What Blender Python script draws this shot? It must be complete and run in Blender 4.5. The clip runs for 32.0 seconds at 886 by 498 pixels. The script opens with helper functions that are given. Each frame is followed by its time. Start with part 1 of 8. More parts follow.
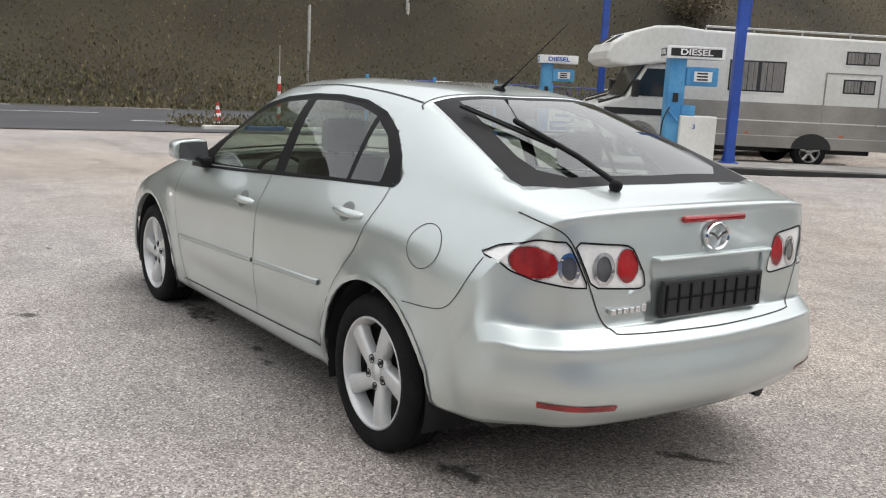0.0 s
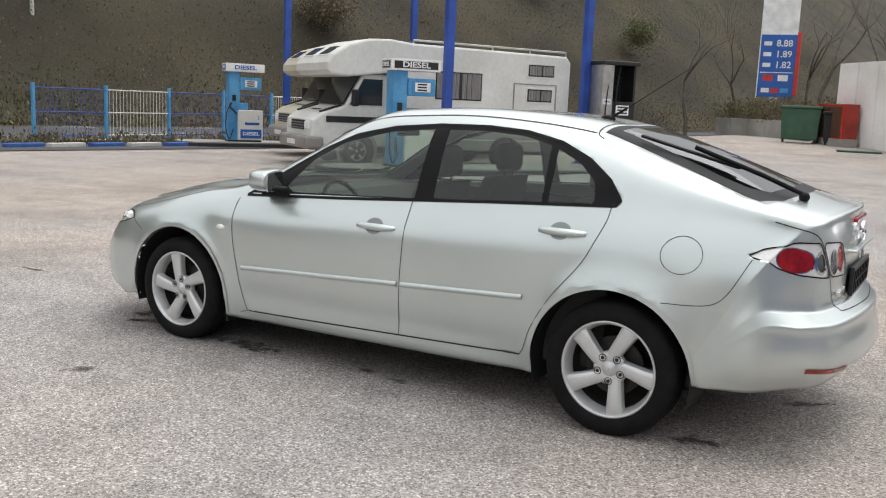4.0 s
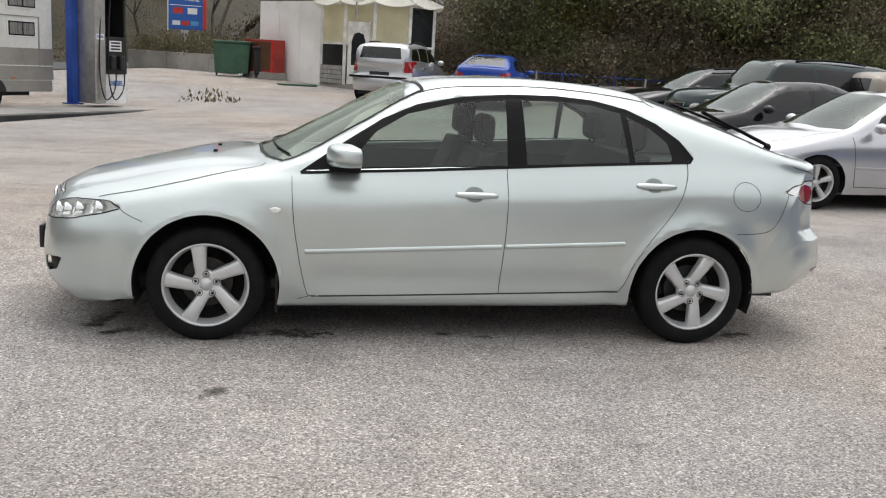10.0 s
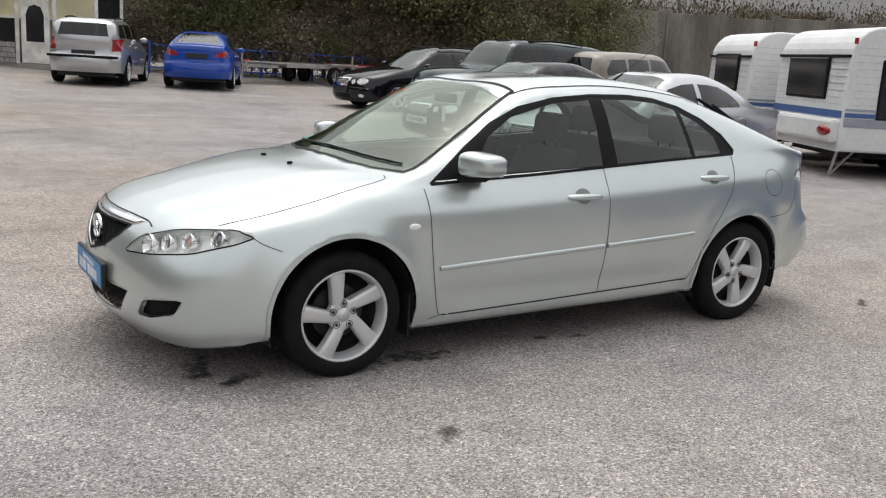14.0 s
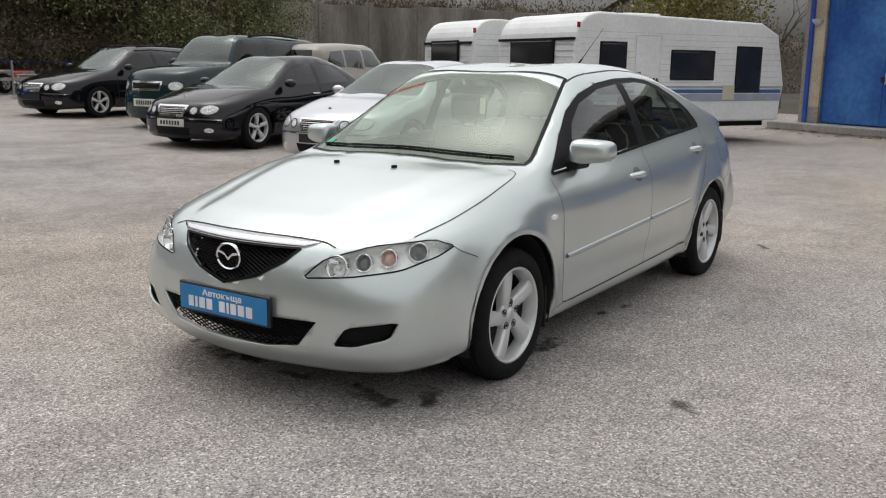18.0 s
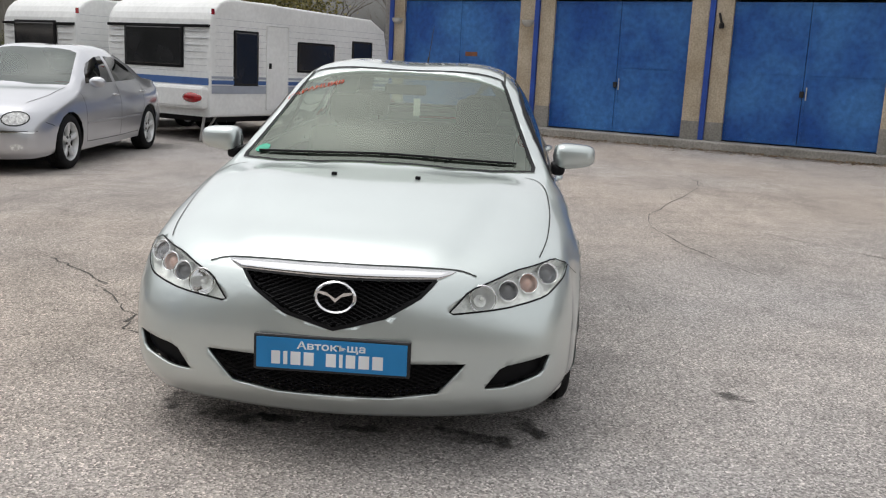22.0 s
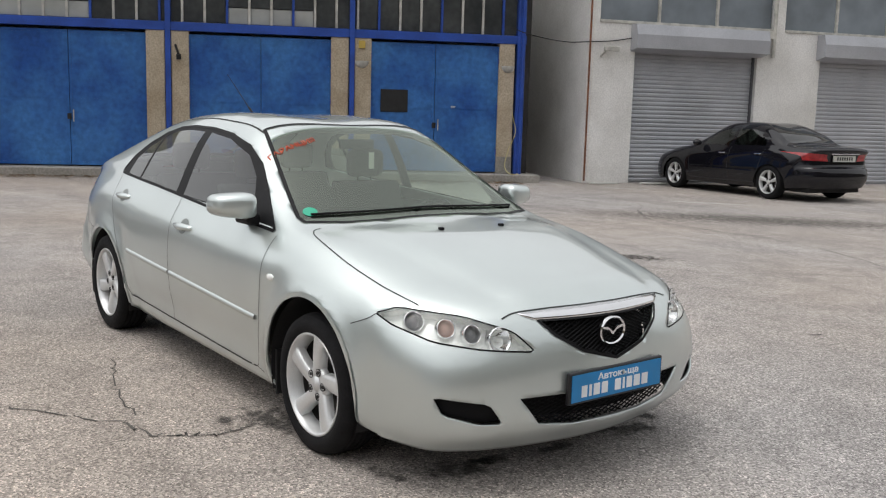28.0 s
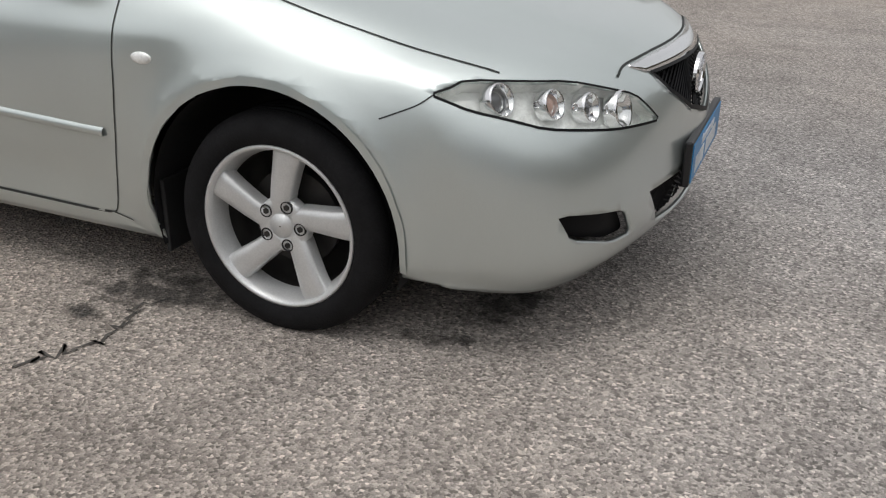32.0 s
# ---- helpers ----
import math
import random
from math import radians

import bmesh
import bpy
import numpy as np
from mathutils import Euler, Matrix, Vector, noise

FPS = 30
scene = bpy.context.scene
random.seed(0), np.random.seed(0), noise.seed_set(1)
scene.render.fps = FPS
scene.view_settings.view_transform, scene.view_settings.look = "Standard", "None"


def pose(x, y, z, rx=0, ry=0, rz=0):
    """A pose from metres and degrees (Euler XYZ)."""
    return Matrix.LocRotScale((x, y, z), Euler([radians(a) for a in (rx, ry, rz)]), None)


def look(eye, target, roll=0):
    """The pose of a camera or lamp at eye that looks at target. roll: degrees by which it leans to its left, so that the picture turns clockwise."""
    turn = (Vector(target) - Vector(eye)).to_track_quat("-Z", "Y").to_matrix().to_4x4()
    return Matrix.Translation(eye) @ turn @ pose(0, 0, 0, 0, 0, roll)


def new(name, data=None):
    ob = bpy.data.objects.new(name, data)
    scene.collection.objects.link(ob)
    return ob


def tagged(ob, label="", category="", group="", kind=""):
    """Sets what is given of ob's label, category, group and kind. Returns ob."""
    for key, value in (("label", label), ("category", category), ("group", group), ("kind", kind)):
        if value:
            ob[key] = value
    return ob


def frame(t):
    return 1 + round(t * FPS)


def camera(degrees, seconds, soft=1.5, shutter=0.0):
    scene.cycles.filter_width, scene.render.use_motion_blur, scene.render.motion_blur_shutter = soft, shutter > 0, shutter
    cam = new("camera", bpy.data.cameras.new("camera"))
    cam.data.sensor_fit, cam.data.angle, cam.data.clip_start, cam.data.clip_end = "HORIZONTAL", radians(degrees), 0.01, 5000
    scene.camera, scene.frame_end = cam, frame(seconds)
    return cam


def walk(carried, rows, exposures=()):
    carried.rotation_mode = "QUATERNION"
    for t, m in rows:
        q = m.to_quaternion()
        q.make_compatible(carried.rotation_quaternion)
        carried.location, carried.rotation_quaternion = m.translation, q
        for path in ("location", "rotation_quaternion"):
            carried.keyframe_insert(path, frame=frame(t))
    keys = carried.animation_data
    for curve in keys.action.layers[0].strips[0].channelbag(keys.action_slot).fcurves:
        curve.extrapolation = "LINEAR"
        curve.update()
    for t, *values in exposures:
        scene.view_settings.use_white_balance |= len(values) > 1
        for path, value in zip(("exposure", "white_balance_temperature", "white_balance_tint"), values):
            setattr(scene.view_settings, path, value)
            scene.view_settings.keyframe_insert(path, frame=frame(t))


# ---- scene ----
cam = camera(51.40, 32.0, 1.15)
PATH = [
    (0, (-4.258, 2.592, 1.422), (-2.646, 1.465, 1.062), 2.73),
    (0.5, (-4.099, 2.955, 1.450), (-2.598, 1.694, 1.052), 1.62),
    (1, (-3.952, 3.177, 1.446), (-2.509, 1.848, 1.056), 2.44),
    (1.5, (-3.720, 3.437, 1.441), (-2.375, 2.015, 1.030), 2.10),
    (2, (-3.541, 3.730, 1.437), (-2.284, 2.221, 1.060), 2.19),
    (2.5, (-3.401, 4.061, 1.437), (-2.174, 2.523, 1.079), 2.38),
    (3, (-3.183, 4.244, 1.451), (-2.001, 2.674, 1.081), 2.06),
    (3.5, (-2.937, 4.437, 1.450), (-1.844, 2.795, 1.118), 1.95),
    (5.5, (-1.915, 5.316, 1.408), (-1.217, 3.473, 1.064), 3.38),
    (6, (-1.658, 5.580, 1.483), (-1.105, 3.690, 1.137), 2.39),
    (6.5, (-1.427, 5.658, 1.476), (-0.995, 3.737, 1.127), 3.18),
    (7, (-1.069, 5.673, 1.487), (-0.751, 3.729, 1.143), 3.02),
    (7.5, (-0.674, 5.690, 1.452), (-0.477, 3.734, 1.085), 4.17),
    (8, (-0.313, 5.711, 1.494), (-0.248, 3.749, 1.110), 4.11),
    (8.5, (-0.010, 5.669, 1.465), (-0.040, 3.705, 1.092), 4.13),
    (9, (0.294, 5.607, 1.480), (0.155, 3.644, 1.124), 3.94),
    (9.5, (0.635, 5.582, 1.463), (0.363, 3.636, 1.090), 3.13),
    (10, (0.928, 5.578, 1.484), (0.591, 3.647, 1.088), 3.38),
    (10.5, (1.232, 5.529, 1.442), (0.839, 3.609, 1.043), 3.93),
    (11, (1.489, 5.434, 1.478), (0.998, 3.533, 1.097), 3.46),
    (11.5, (1.797, 5.309, 1.473), (1.186, 3.440, 1.111), 3.76),
    (12, (2.079, 5.209, 1.494), (1.413, 3.360, 1.123), 3.70),
    (12.5, (2.375, 4.984, 1.488), (1.609, 3.179, 1.096), 2.83),
    (13, (2.642, 4.800, 1.483), (1.747, 3.052, 1.102), 3.35),
    (13.5, (2.955, 4.657, 1.495), (1.974, 2.960, 1.098), 3.29),
    (14, (3.169, 4.527, 1.486), (2.112, 2.878, 1.079), 3.41),
    (14.5, (3.466, 4.327, 1.473), (2.330, 2.729, 1.078), 3.95),
    (16.5, (4.377, 3.602, 1.416), (2.950, 2.240, 1.090), 2.21),
    (17, (4.577, 3.335, 1.411), (3.073, 2.063, 1.065), 1.21),
    (17.5, (4.732, 3.124, 1.412), (3.157, 1.952, 1.030), 1.13),
    (18, (4.844, 2.837, 1.401), (3.219, 1.740, 1.008), 0.81),
    (18.5, (4.943, 2.594, 1.402), (3.258, 1.583, 1.028), 1.26),
    (19, (5.054, 2.269, 1.410), (3.308, 1.365, 1.043), 1.77),
    (19.5, (5.099, 2.005, 1.401), (3.303, 1.200, 1.044), 2.25),
    (20, (5.078, 1.693, 1.387), (3.239, 0.996, 1.020), 2.78),
    (20.5, (5.106, 1.393, 1.366), (3.220, 0.842, 0.993), 2.29),
    (21, (5.178, 1.087, 1.409), (3.248, 0.716, 1.038), 1.19),
    (21.5, (5.220, 0.846, 1.381), (3.273, 0.594, 0.997), 2.57),
    (22, (5.227, 0.540, 1.383), (3.268, 0.420, 0.998), 2.80),
    (22.5, (5.330, 0.225, 1.378), (3.359, 0.284, 1.042), 2.24),
    (23, (5.427, -0.069, 1.436), (3.468, 0.157, 1.106), 1.50),
    (23.5, (5.431, -0.296, 1.399), (3.493, 0.064, 1.063), 2.45),
    (24, (5.405, -0.582, 1.414), (3.492, -0.100, 1.088), 2.76),
    (24.5, (5.379, -0.913, 1.394), (3.500, -0.307, 1.075), 2.81),
    (25, (5.367, -1.177, 1.439), (3.526, -0.470, 1.102), 2.06),
    (25.5, (5.260, -1.398, 1.410), (3.452, -0.614, 1.065), 1.45),
    (27.5, (4.858, -2.497, 1.427), (3.239, -1.361, 1.131), 1.49),
    (28, (4.654, -2.724, 1.432), (3.086, -1.516, 1.145), 1.56),
    (28.5, (4.498, -3.039, 1.428), (2.992, -1.756, 1.136), 1.61),
    (29, (4.423, -3.225, 1.447), (2.932, -1.927, 1.141), 2.01),
    (29.5, (4.304, -3.282, 1.440), (2.842, -1.962, 1.093), 1.60),
    (30, (3.994, -3.229, 1.392), (2.641, -1.823, 0.952), 0.60),
    (30.5, (3.660, -3.179, 1.322), (2.484, -1.648, 0.800), 1.59),
    (31, (3.267, -3.143, 1.244), (2.293, -1.493, 0.670), 1.60),
    (31.5, (2.906, -2.877, 1.209), (2.121, -1.188, 0.480), 0.20),
    (32, (2.577, -2.689, 1.203), (1.869, -1.004, 0.392), 0.63),
]
walk(cam, [(t, look(eye, target, roll)) for t, eye, target, roll in PATH],
     ((0, .30), (3, .27), (6, .23), (10, .18), (13, .10), (17, -.12), (20, -.08), (24, .05), (28, -.02), (30, -.22), (31, -.28), (32, -.40)))

# ---- light ----
world = bpy.data.worlds.new("overcast_sky")
scene.world = world
world.use_nodes = True
wn, wl = world.node_tree.nodes, world.node_tree.links
wn.clear()
sky = wn.new("ShaderNodeTexSky")
sky.sky_type = "NISHITA"
sky.sun_disc = False
sky.sun_elevation, sky.sun_rotation = radians(72), radians(200)
sky.air_density, sky.dust_density, sky.ozone_density = 1.0, 6.0, 1.0
grey = wn.new("ShaderNodeHueSaturation")
grey.inputs["Saturation"].default_value = 0.20
wbg, wout = wn.new("ShaderNodeBackground"), wn.new("ShaderNodeOutputWorld")
wbg.inputs["Strength"].default_value = 0.12
wl.new(sky.outputs[0], grey.inputs["Color"])
wl.new(grey.outputs[0], wbg.inputs["Color"])
wl.new(wbg.outputs[0], wout.inputs["Surface"])

sun = new("sun", bpy.data.lights.new("sun", "SUN"))
sun.data.energy, sun.data.angle, sun.data.color = 1.5, radians(180), (1.0, 1.0, 1.0)
sun.matrix_world = look((0, 0, 30), (2.0, -10.0, 0))


# ---- materials ----
def mat(name, col, rough=0.5, metal=0.0, var=0.12, scale=3.0, fine=0.0, fscale=60.0, bump=0.0, bscale=80.0,
        coat=0.0, col2=None, spec=0.5, detail=4.0, stretch=None, blend=(0.35, 0.65)):
    """A surface with broad and fine variation of its colour and a little relief."""
    m = bpy.data.materials.new(name)
    m.use_nodes = True
    n, l = m.node_tree.nodes, m.node_tree.links
    p = n["Principled BSDF"]
    p.inputs["Roughness"].default_value, p.inputs["Metallic"].default_value = rough, metal
    p.inputs["Specular IOR Level"].default_value = spec
    p.inputs["Coat Weight"].default_value, p.inputs["Coat Roughness"].default_value = coat, 0.04
    tc = n.new("ShaderNodeNewGeometry")
    src = tc.outputs["Position"]
    if stretch:
        mp = n.new("ShaderNodeMapping")
        mp.inputs["Scale"].default_value = stretch
        l.new(src, mp.inputs["Vector"])
        src = mp.outputs["Vector"]
    noi = n.new("ShaderNodeTexNoise")
    noi.inputs["Scale"].default_value, noi.inputs["Detail"].default_value = scale, detail
    l.new(src, noi.inputs["Vector"])
    ramp = n.new("ShaderNodeValToRGB")
    a = Vector(col)
    b = Vector(col2) if col2 else a
    lo, hi = (a * (1 - var), b * (1 + var)) if not col2 else (a, b)
    ramp.color_ramp.elements[0].position, ramp.color_ramp.elements[1].position = blend
    ramp.color_ramp.elements[0].color = (*lo, 1)
    ramp.color_ramp.elements[1].color = (*hi, 1)
    l.new(noi.outputs["Fac"], ramp.inputs["Fac"])
    out = ramp.outputs["Color"]
    if fine:
        f = n.new("ShaderNodeTexNoise")
        f.inputs["Scale"].default_value, f.inputs["Detail"].default_value = fscale, 3
        l.new(src, f.inputs["Vector"])
        r2 = n.new("ShaderNodeMapRange")
        r2.inputs["From Min"].default_value, r2.inputs["From Max"].default_value = 0.3, 0.7
        r2.inputs["To Min"].default_value, r2.inputs["To Max"].default_value = 1 - fine, 1 + fine
        l.new(f.outputs["Fac"], r2.inputs["Value"])
        mx = n.new("ShaderNodeMix")
        mx.data_type, mx.blend_type = "RGBA", "MULTIPLY"
        mx.inputs["Factor"].default_value = 1
        l.new(out, mx.inputs["A"])
        l.new(r2.outputs["Result"], mx.inputs["B"])
        out = mx.outputs["Result"]
    l.new(out, p.inputs["Base Color"])
    if bump:
        bn = n.new("ShaderNodeTexNoise")
        bn.inputs["Scale"].default_value, bn.inputs["Detail"].default_value = bscale, 4
        l.new(src, bn.inputs["Vector"])
        bp = n.new("ShaderNodeBump")
        bp.inputs["Strength"].default_value, bp.inputs["Distance"].default_value = bump, 0.01
        l.new(bn.outputs["Fac"], bp.inputs["Height"])
        l.new(bp.outputs["Normal"], p.inputs["Normal"])
    return m


def glass_mat(name, tint, base=0.06, gloss=(0.9, 0.9, 0.9), power=3.5):
    """A thin pane: clear, tinted, and mirroring the more the flatter one looks at it."""
    m = bpy.data.materials.new(name)
    m.use_nodes = True
    n, l = m.node_tree.nodes, m.node_tree.links
    n.clear()
    out, mixn = n.new("ShaderNodeOutputMaterial"), n.new("ShaderNodeMixShader")
    tr, gl, lw = n.new("ShaderNodeBsdfTransparent"), n.new("ShaderNodeBsdfGlossy"), n.new("ShaderNodeLayerWeight")
    pw, mr = n.new("ShaderNodeMath"), n.new("ShaderNodeMapRange")
    tr.inputs["Color"].default_value = (*tint, 1)
    gl.inputs["Roughness"].default_value = 0.015
    gl.inputs["Color"].default_value = (*gloss, 1)
    lw.inputs["Blend"].default_value = 0.5
    pw.operation = "POWER"
    pw.inputs[1].default_value = power
    mr.inputs["To Min"].default_value, mr.inputs["To Max"].default_value = base, 1.0
    l.new(lw.outputs["Facing"], pw.inputs[0])
    l.new(pw.outputs[0], mr.inputs["Value"])
    l.new(mr.outputs["Result"], mixn.inputs[0])
    l.new(tr.outputs[0], mixn.inputs[1])
    l.new(gl.outputs[0], mixn.inputs[2])
    l.new(mixn.outputs[0], out.inputs[0])
    return m


def paint_mat(name, col, metal=0.55, rough=0.32, coat=1.0, flake=0.06, spec=0.5):
    m = mat(name, col, rough, metal, 0.03, 2.0, flake, 900.0, coat=coat, spec=spec)
    return m


# ---- small mesh tools ----
def part(name, bm, material, parent=None, label="", smooth=False):
    """Links a bmesh as one mesh object under a thing or a part."""
    me = bpy.data.meshes.new(name)
    bm.to_mesh(me)
    bm.free()
    if material:
        me.materials.append(material)
    if smooth:
        me.shade_smooth()
    ob = new(name, me)
    ob.parent = parent
    if label:
        ob["label"] = label
    return ob


def thing(name, label, category, x=0.0, y=0.0, z=0.0, turn=0.0, group="", kind=""):
    ob = new(name)
    ob.empty_display_size = 0.2
    ob.matrix_world = pose(x, y, z, 0, 0, turn)
    return tagged(ob, label, category, group, kind)


def box(bm, x0, x1, y0, y1, z0, z1, bevel=0.0, m=None):
    r = bmesh.ops.create_cube(bm, size=1.0)
    vs = r["verts"]
    bmesh.ops.scale(bm, vec=(abs(x1 - x0), abs(y1 - y0), abs(z1 - z0)), verts=vs)
    bmesh.ops.translate(bm, vec=((x0 + x1) / 2, (y0 + y1) / 2, (z0 + z1) / 2), verts=vs)
    if bevel:
        es = list({e for v in vs for e in v.link_edges})
        r = bmesh.ops.bevel(bm, geom=es, offset=bevel, segments=2, affect="EDGES", profile=0.5)
        vs = list({v for f in r["faces"] for v in f.verts} | {v for v in vs if v.is_valid})
    if m:
        bmesh.ops.transform(bm, matrix=m, verts=vs)
    return vs


def boxed(x0, x1, y0, y1, z0, z1, bevel=0.0, m=None):
    bm = bmesh.new()
    box(bm, x0, x1, y0, y1, z0, z1, bevel, m)
    return bm


def rod(bm, a, b, r, n=10, r2=None):
    """A round bar from a to b."""
    a, b = Vector(a), Vector(b)
    d = b - a
    res = bmesh.ops.create_cone(bm, cap_ends=True, segments=n, radius1=r, radius2=r if r2 is None else r2, depth=d.length)
    m = Matrix.Translation((a + b) / 2) @ d.to_track_quat("Z", "Y").to_matrix().to_4x4()
    bmesh.ops.transform(bm, matrix=m, verts=res["verts"])
    return res["verts"]


def tube(bm, pts, r, n=8):
    """A bent round bar along a line, in one piece."""
    rings = []
    for i, p in enumerate(pts):
        d = (Vector(pts[min(i + 1, len(pts) - 1)]) - Vector(pts[max(i - 1, 0)])).normalized()
        u = d.cross(Vector((0.31, 0.22, 0.93)) if abs(d.z) < .9 else Vector((1, 0, 0))).normalized()
        v = d.cross(u)
        rings.append([bm.verts.new(Vector(p) + (u * math.cos(2 * math.pi * k / n) + v * math.sin(2 * math.pi * k / n)) * r) for k in range(n)])
    for a, b in zip(rings, rings[1:]):
        for k in range(n):
            bm.faces.new((a[k], a[(k + 1) % n], b[(k + 1) % n], b[k]))
    bm.faces.new(rings[0])
    bm.faces.new(rings[-1])
    bmesh.ops.recalc_face_normals(bm, faces=bm.faces[:])


def rodded(a, b, r, n=10, r2=None):
    bm = bmesh.new()
    rod(bm, a, b, r, n, r2)
    return bm


def prism(bm, pts, axis, lo, hi, bevel=0.0):
    """A slab with the outline pts (two numbers each), from lo to hi along the axis (0, 1 or 2)."""
    def at(p, q):
        return {0: (q, p[0], p[1]), 1: (p[0], q, p[1]), 2: (p[0], p[1], q)}[axis]
    a = [bm.verts.new(at(p, lo)) for p in pts]
    b = [bm.verts.new(at(p, hi)) for p in pts]
    n = len(pts)
    fs = [bm.faces.new(a), bm.faces.new(b[::-1])] + [bm.faces.new((a[i], b[i], b[(i + 1) % n], a[(i + 1) % n])) for i in range(n)]
    bmesh.ops.recalc_face_normals(bm, faces=fs)
    if bevel:
        es = list({e for f in fs[:2] for e in f.edges})
        bmesh.ops.bevel(bm, geom=es, offset=bevel, segments=2, affect="EDGES", profile=0.5)
    return a + b


def prismed(pts, axis, lo, hi, bevel=0.0):
    bm = bmesh.new()
    prism(bm, pts, axis, lo, hi, bevel)
    return bm


def lathe(bm, prof, n=32, axis=1, closed=False):
    """Turns a profile of (radius, along) round the axis."""
    rings = []
    for r, h in prof:
        ring = []
        for k in range(n):
            a = 2 * math.pi * k / n
            c, s = r * math.cos(a), r * math.sin(a)
            ring.append(bm.verts.new({1: (c, h, s), 2: (c, s, h), 0: (h, c, s)}[axis]))
        rings.append(ring)
    pairs = list(zip(rings, rings[1:])) + ([(rings[-1], rings[0])] if closed else [])
    for a, b in pairs:
        for k in range(n):
            bm.faces.new((a[k], a[(k + 1) % n], b[(k + 1) % n], b[k]))
    bmesh.ops.recalc_face_normals(bm, faces=bm.faces[:])
    return rings


def strip(bm, pts, normals, width, lift=0.002):
    """A thin band along a line that lies on a surface."""
    rows = []
    for i, p in enumerate(pts):
        t = (Vector(pts[min(i + 1, len(pts) - 1)]) - Vector(pts[max(i - 1, 0)])).normalized()
        s = t.cross(normals[i]).normalized() * width / 2
        q = Vector(p) + normals[i] * lift
        rows.append((bm.verts.new(q - s), bm.verts.new(q + s)))
    for (a, b), (c, d) in zip(rows, rows[1:]):
        bm.faces.new((a, b, d, c))


def text_mesh(body, size, extrude=0.002, bold=0.0, squeeze=1.0):
    """Lettering in the built-in font, as a mesh in the x-z plane that faces -y, centred."""
    cu = bpy.data.curves.new("lettering", "FONT")
    cu.body, cu.size, cu.extrude, cu.offset = body, size, extrude, bold
    cu.align_x, cu.align_y = "CENTER", "CENTER"
    cu.resolution_u = 3
    ob = bpy.data.objects.new("lettering", cu)
    scene.collection.objects.link(ob)
    me = bpy.data.meshes.new_from_object(ob.evaluated_get(bpy.context.evaluated_depsgraph_get()))
    bpy.data.objects.remove(ob)
    bpy.data.curves.remove(cu)
    bm = bmesh.new()
    bm.from_mesh(me)
    bpy.data.meshes.remove(me)
    bmesh.ops.transform(bm, matrix=pose(0, 0, 0, 90) @ Matrix.Diagonal((squeeze, 1, 1, 1)), verts=bm.verts)
    return bm


def inside(p, poly):
    """Whether p lies in a convex outline that runs either way."""
    s = 0
    for (ax, ay), (bx, by) in zip(poly, poly[1:] + poly[:1]):
        c = (bx - ax) * (p[1] - ay) - (by - ay) * (p[0] - ax)
        if abs(c) > 1e-12:
            if s * c < 0:
                return False
            s = 1 if c > 0 else -1
    return True


def carve(bm, poly, axes, keep):
    """Cuts the faces for which keep(face) holds along a convex outline in the plane of two axes, and takes out
    those inside it as a bmesh of their own."""
    i, j = axes
    xs, ys = [p[0] for p in poly], [p[1] for p in poly]
    lo, hi = (min(xs) - 0.02, min(ys) - 0.02), (max(xs) + 0.02, max(ys) + 0.02)

    def near(f):
        c = f.verts[0].co
        if not (lo[0] - .4 < c[i] < hi[0] + .4 and lo[1] - .4 < c[j] < hi[1] + .4):
            return False
        us, vs = [v.co[i] for v in f.verts], [v.co[j] for v in f.verts]
        return max(us) > lo[0] and min(us) < hi[0] and max(vs) > lo[1] and min(vs) < hi[1] and keep(f)
    fs = [f for f in bm.faces if near(f)]
    for a, b in zip(poly, poly[1:] + poly[:1]):
        geom = fs + list({e for f in fs for e in f.edges}) + list({v for f in fs for v in f.verts})
        co, no = Vector((0, 0, 0)), Vector((0, 0, 0))
        co[i], co[j] = a
        no[i], no[j] = b[1] - a[1], -(b[0] - a[0])
        cut = bmesh.ops.bisect_plane(bm, geom=geom, plane_co=co, plane_no=no.normalized(), dist=1e-5)
        fs = [f for f in cut["geom"] if isinstance(f, bmesh.types.BMFace) and near(f)]
    bmesh.ops.remove_doubles(bm, verts=list({v for f in fs for v in f.verts}), dist=0.0012)
    fs = [f for f in bm.faces if near(f)]
    gone = [f for f in fs if inside((f.calc_center_median()[i], f.calc_center_median()[j]), poly)]
    out = bmesh.new()
    made = {}
    for f in gone:
        vs = []
        for v in f.verts:
            if v not in made:
                made[v] = out.verts.new(v.co)
            vs.append(made[v])
        try:
            out.faces.new(vs)
        except ValueError:
            pass
    bmesh.ops.delete(bm, geom=gone, context="FACES")
    return out


def spline(pts, n):
    """A smooth line through the points, n steps between neighbours."""
    pts = [Vector(p) for p in pts]
    out = []
    for k in range(len(pts) - 1):
        p1, p2 = pts[k], pts[k + 1]
        p0 = pts[k - 1] if k else p1 * 2 - p2
        p3 = pts[k + 2] if k + 2 < len(pts) else p2 * 2 - p1
        for s in range(n):
            t = s / n
            out.append(0.5 * (2 * p1 + (p2 - p0) * t + (2 * p0 - 5 * p1 + 4 * p2 - p3) * t * t + (3 * p1 - p0 - 3 * p2 + p3) * t ** 3))
    out.append(pts[-1])
    return out


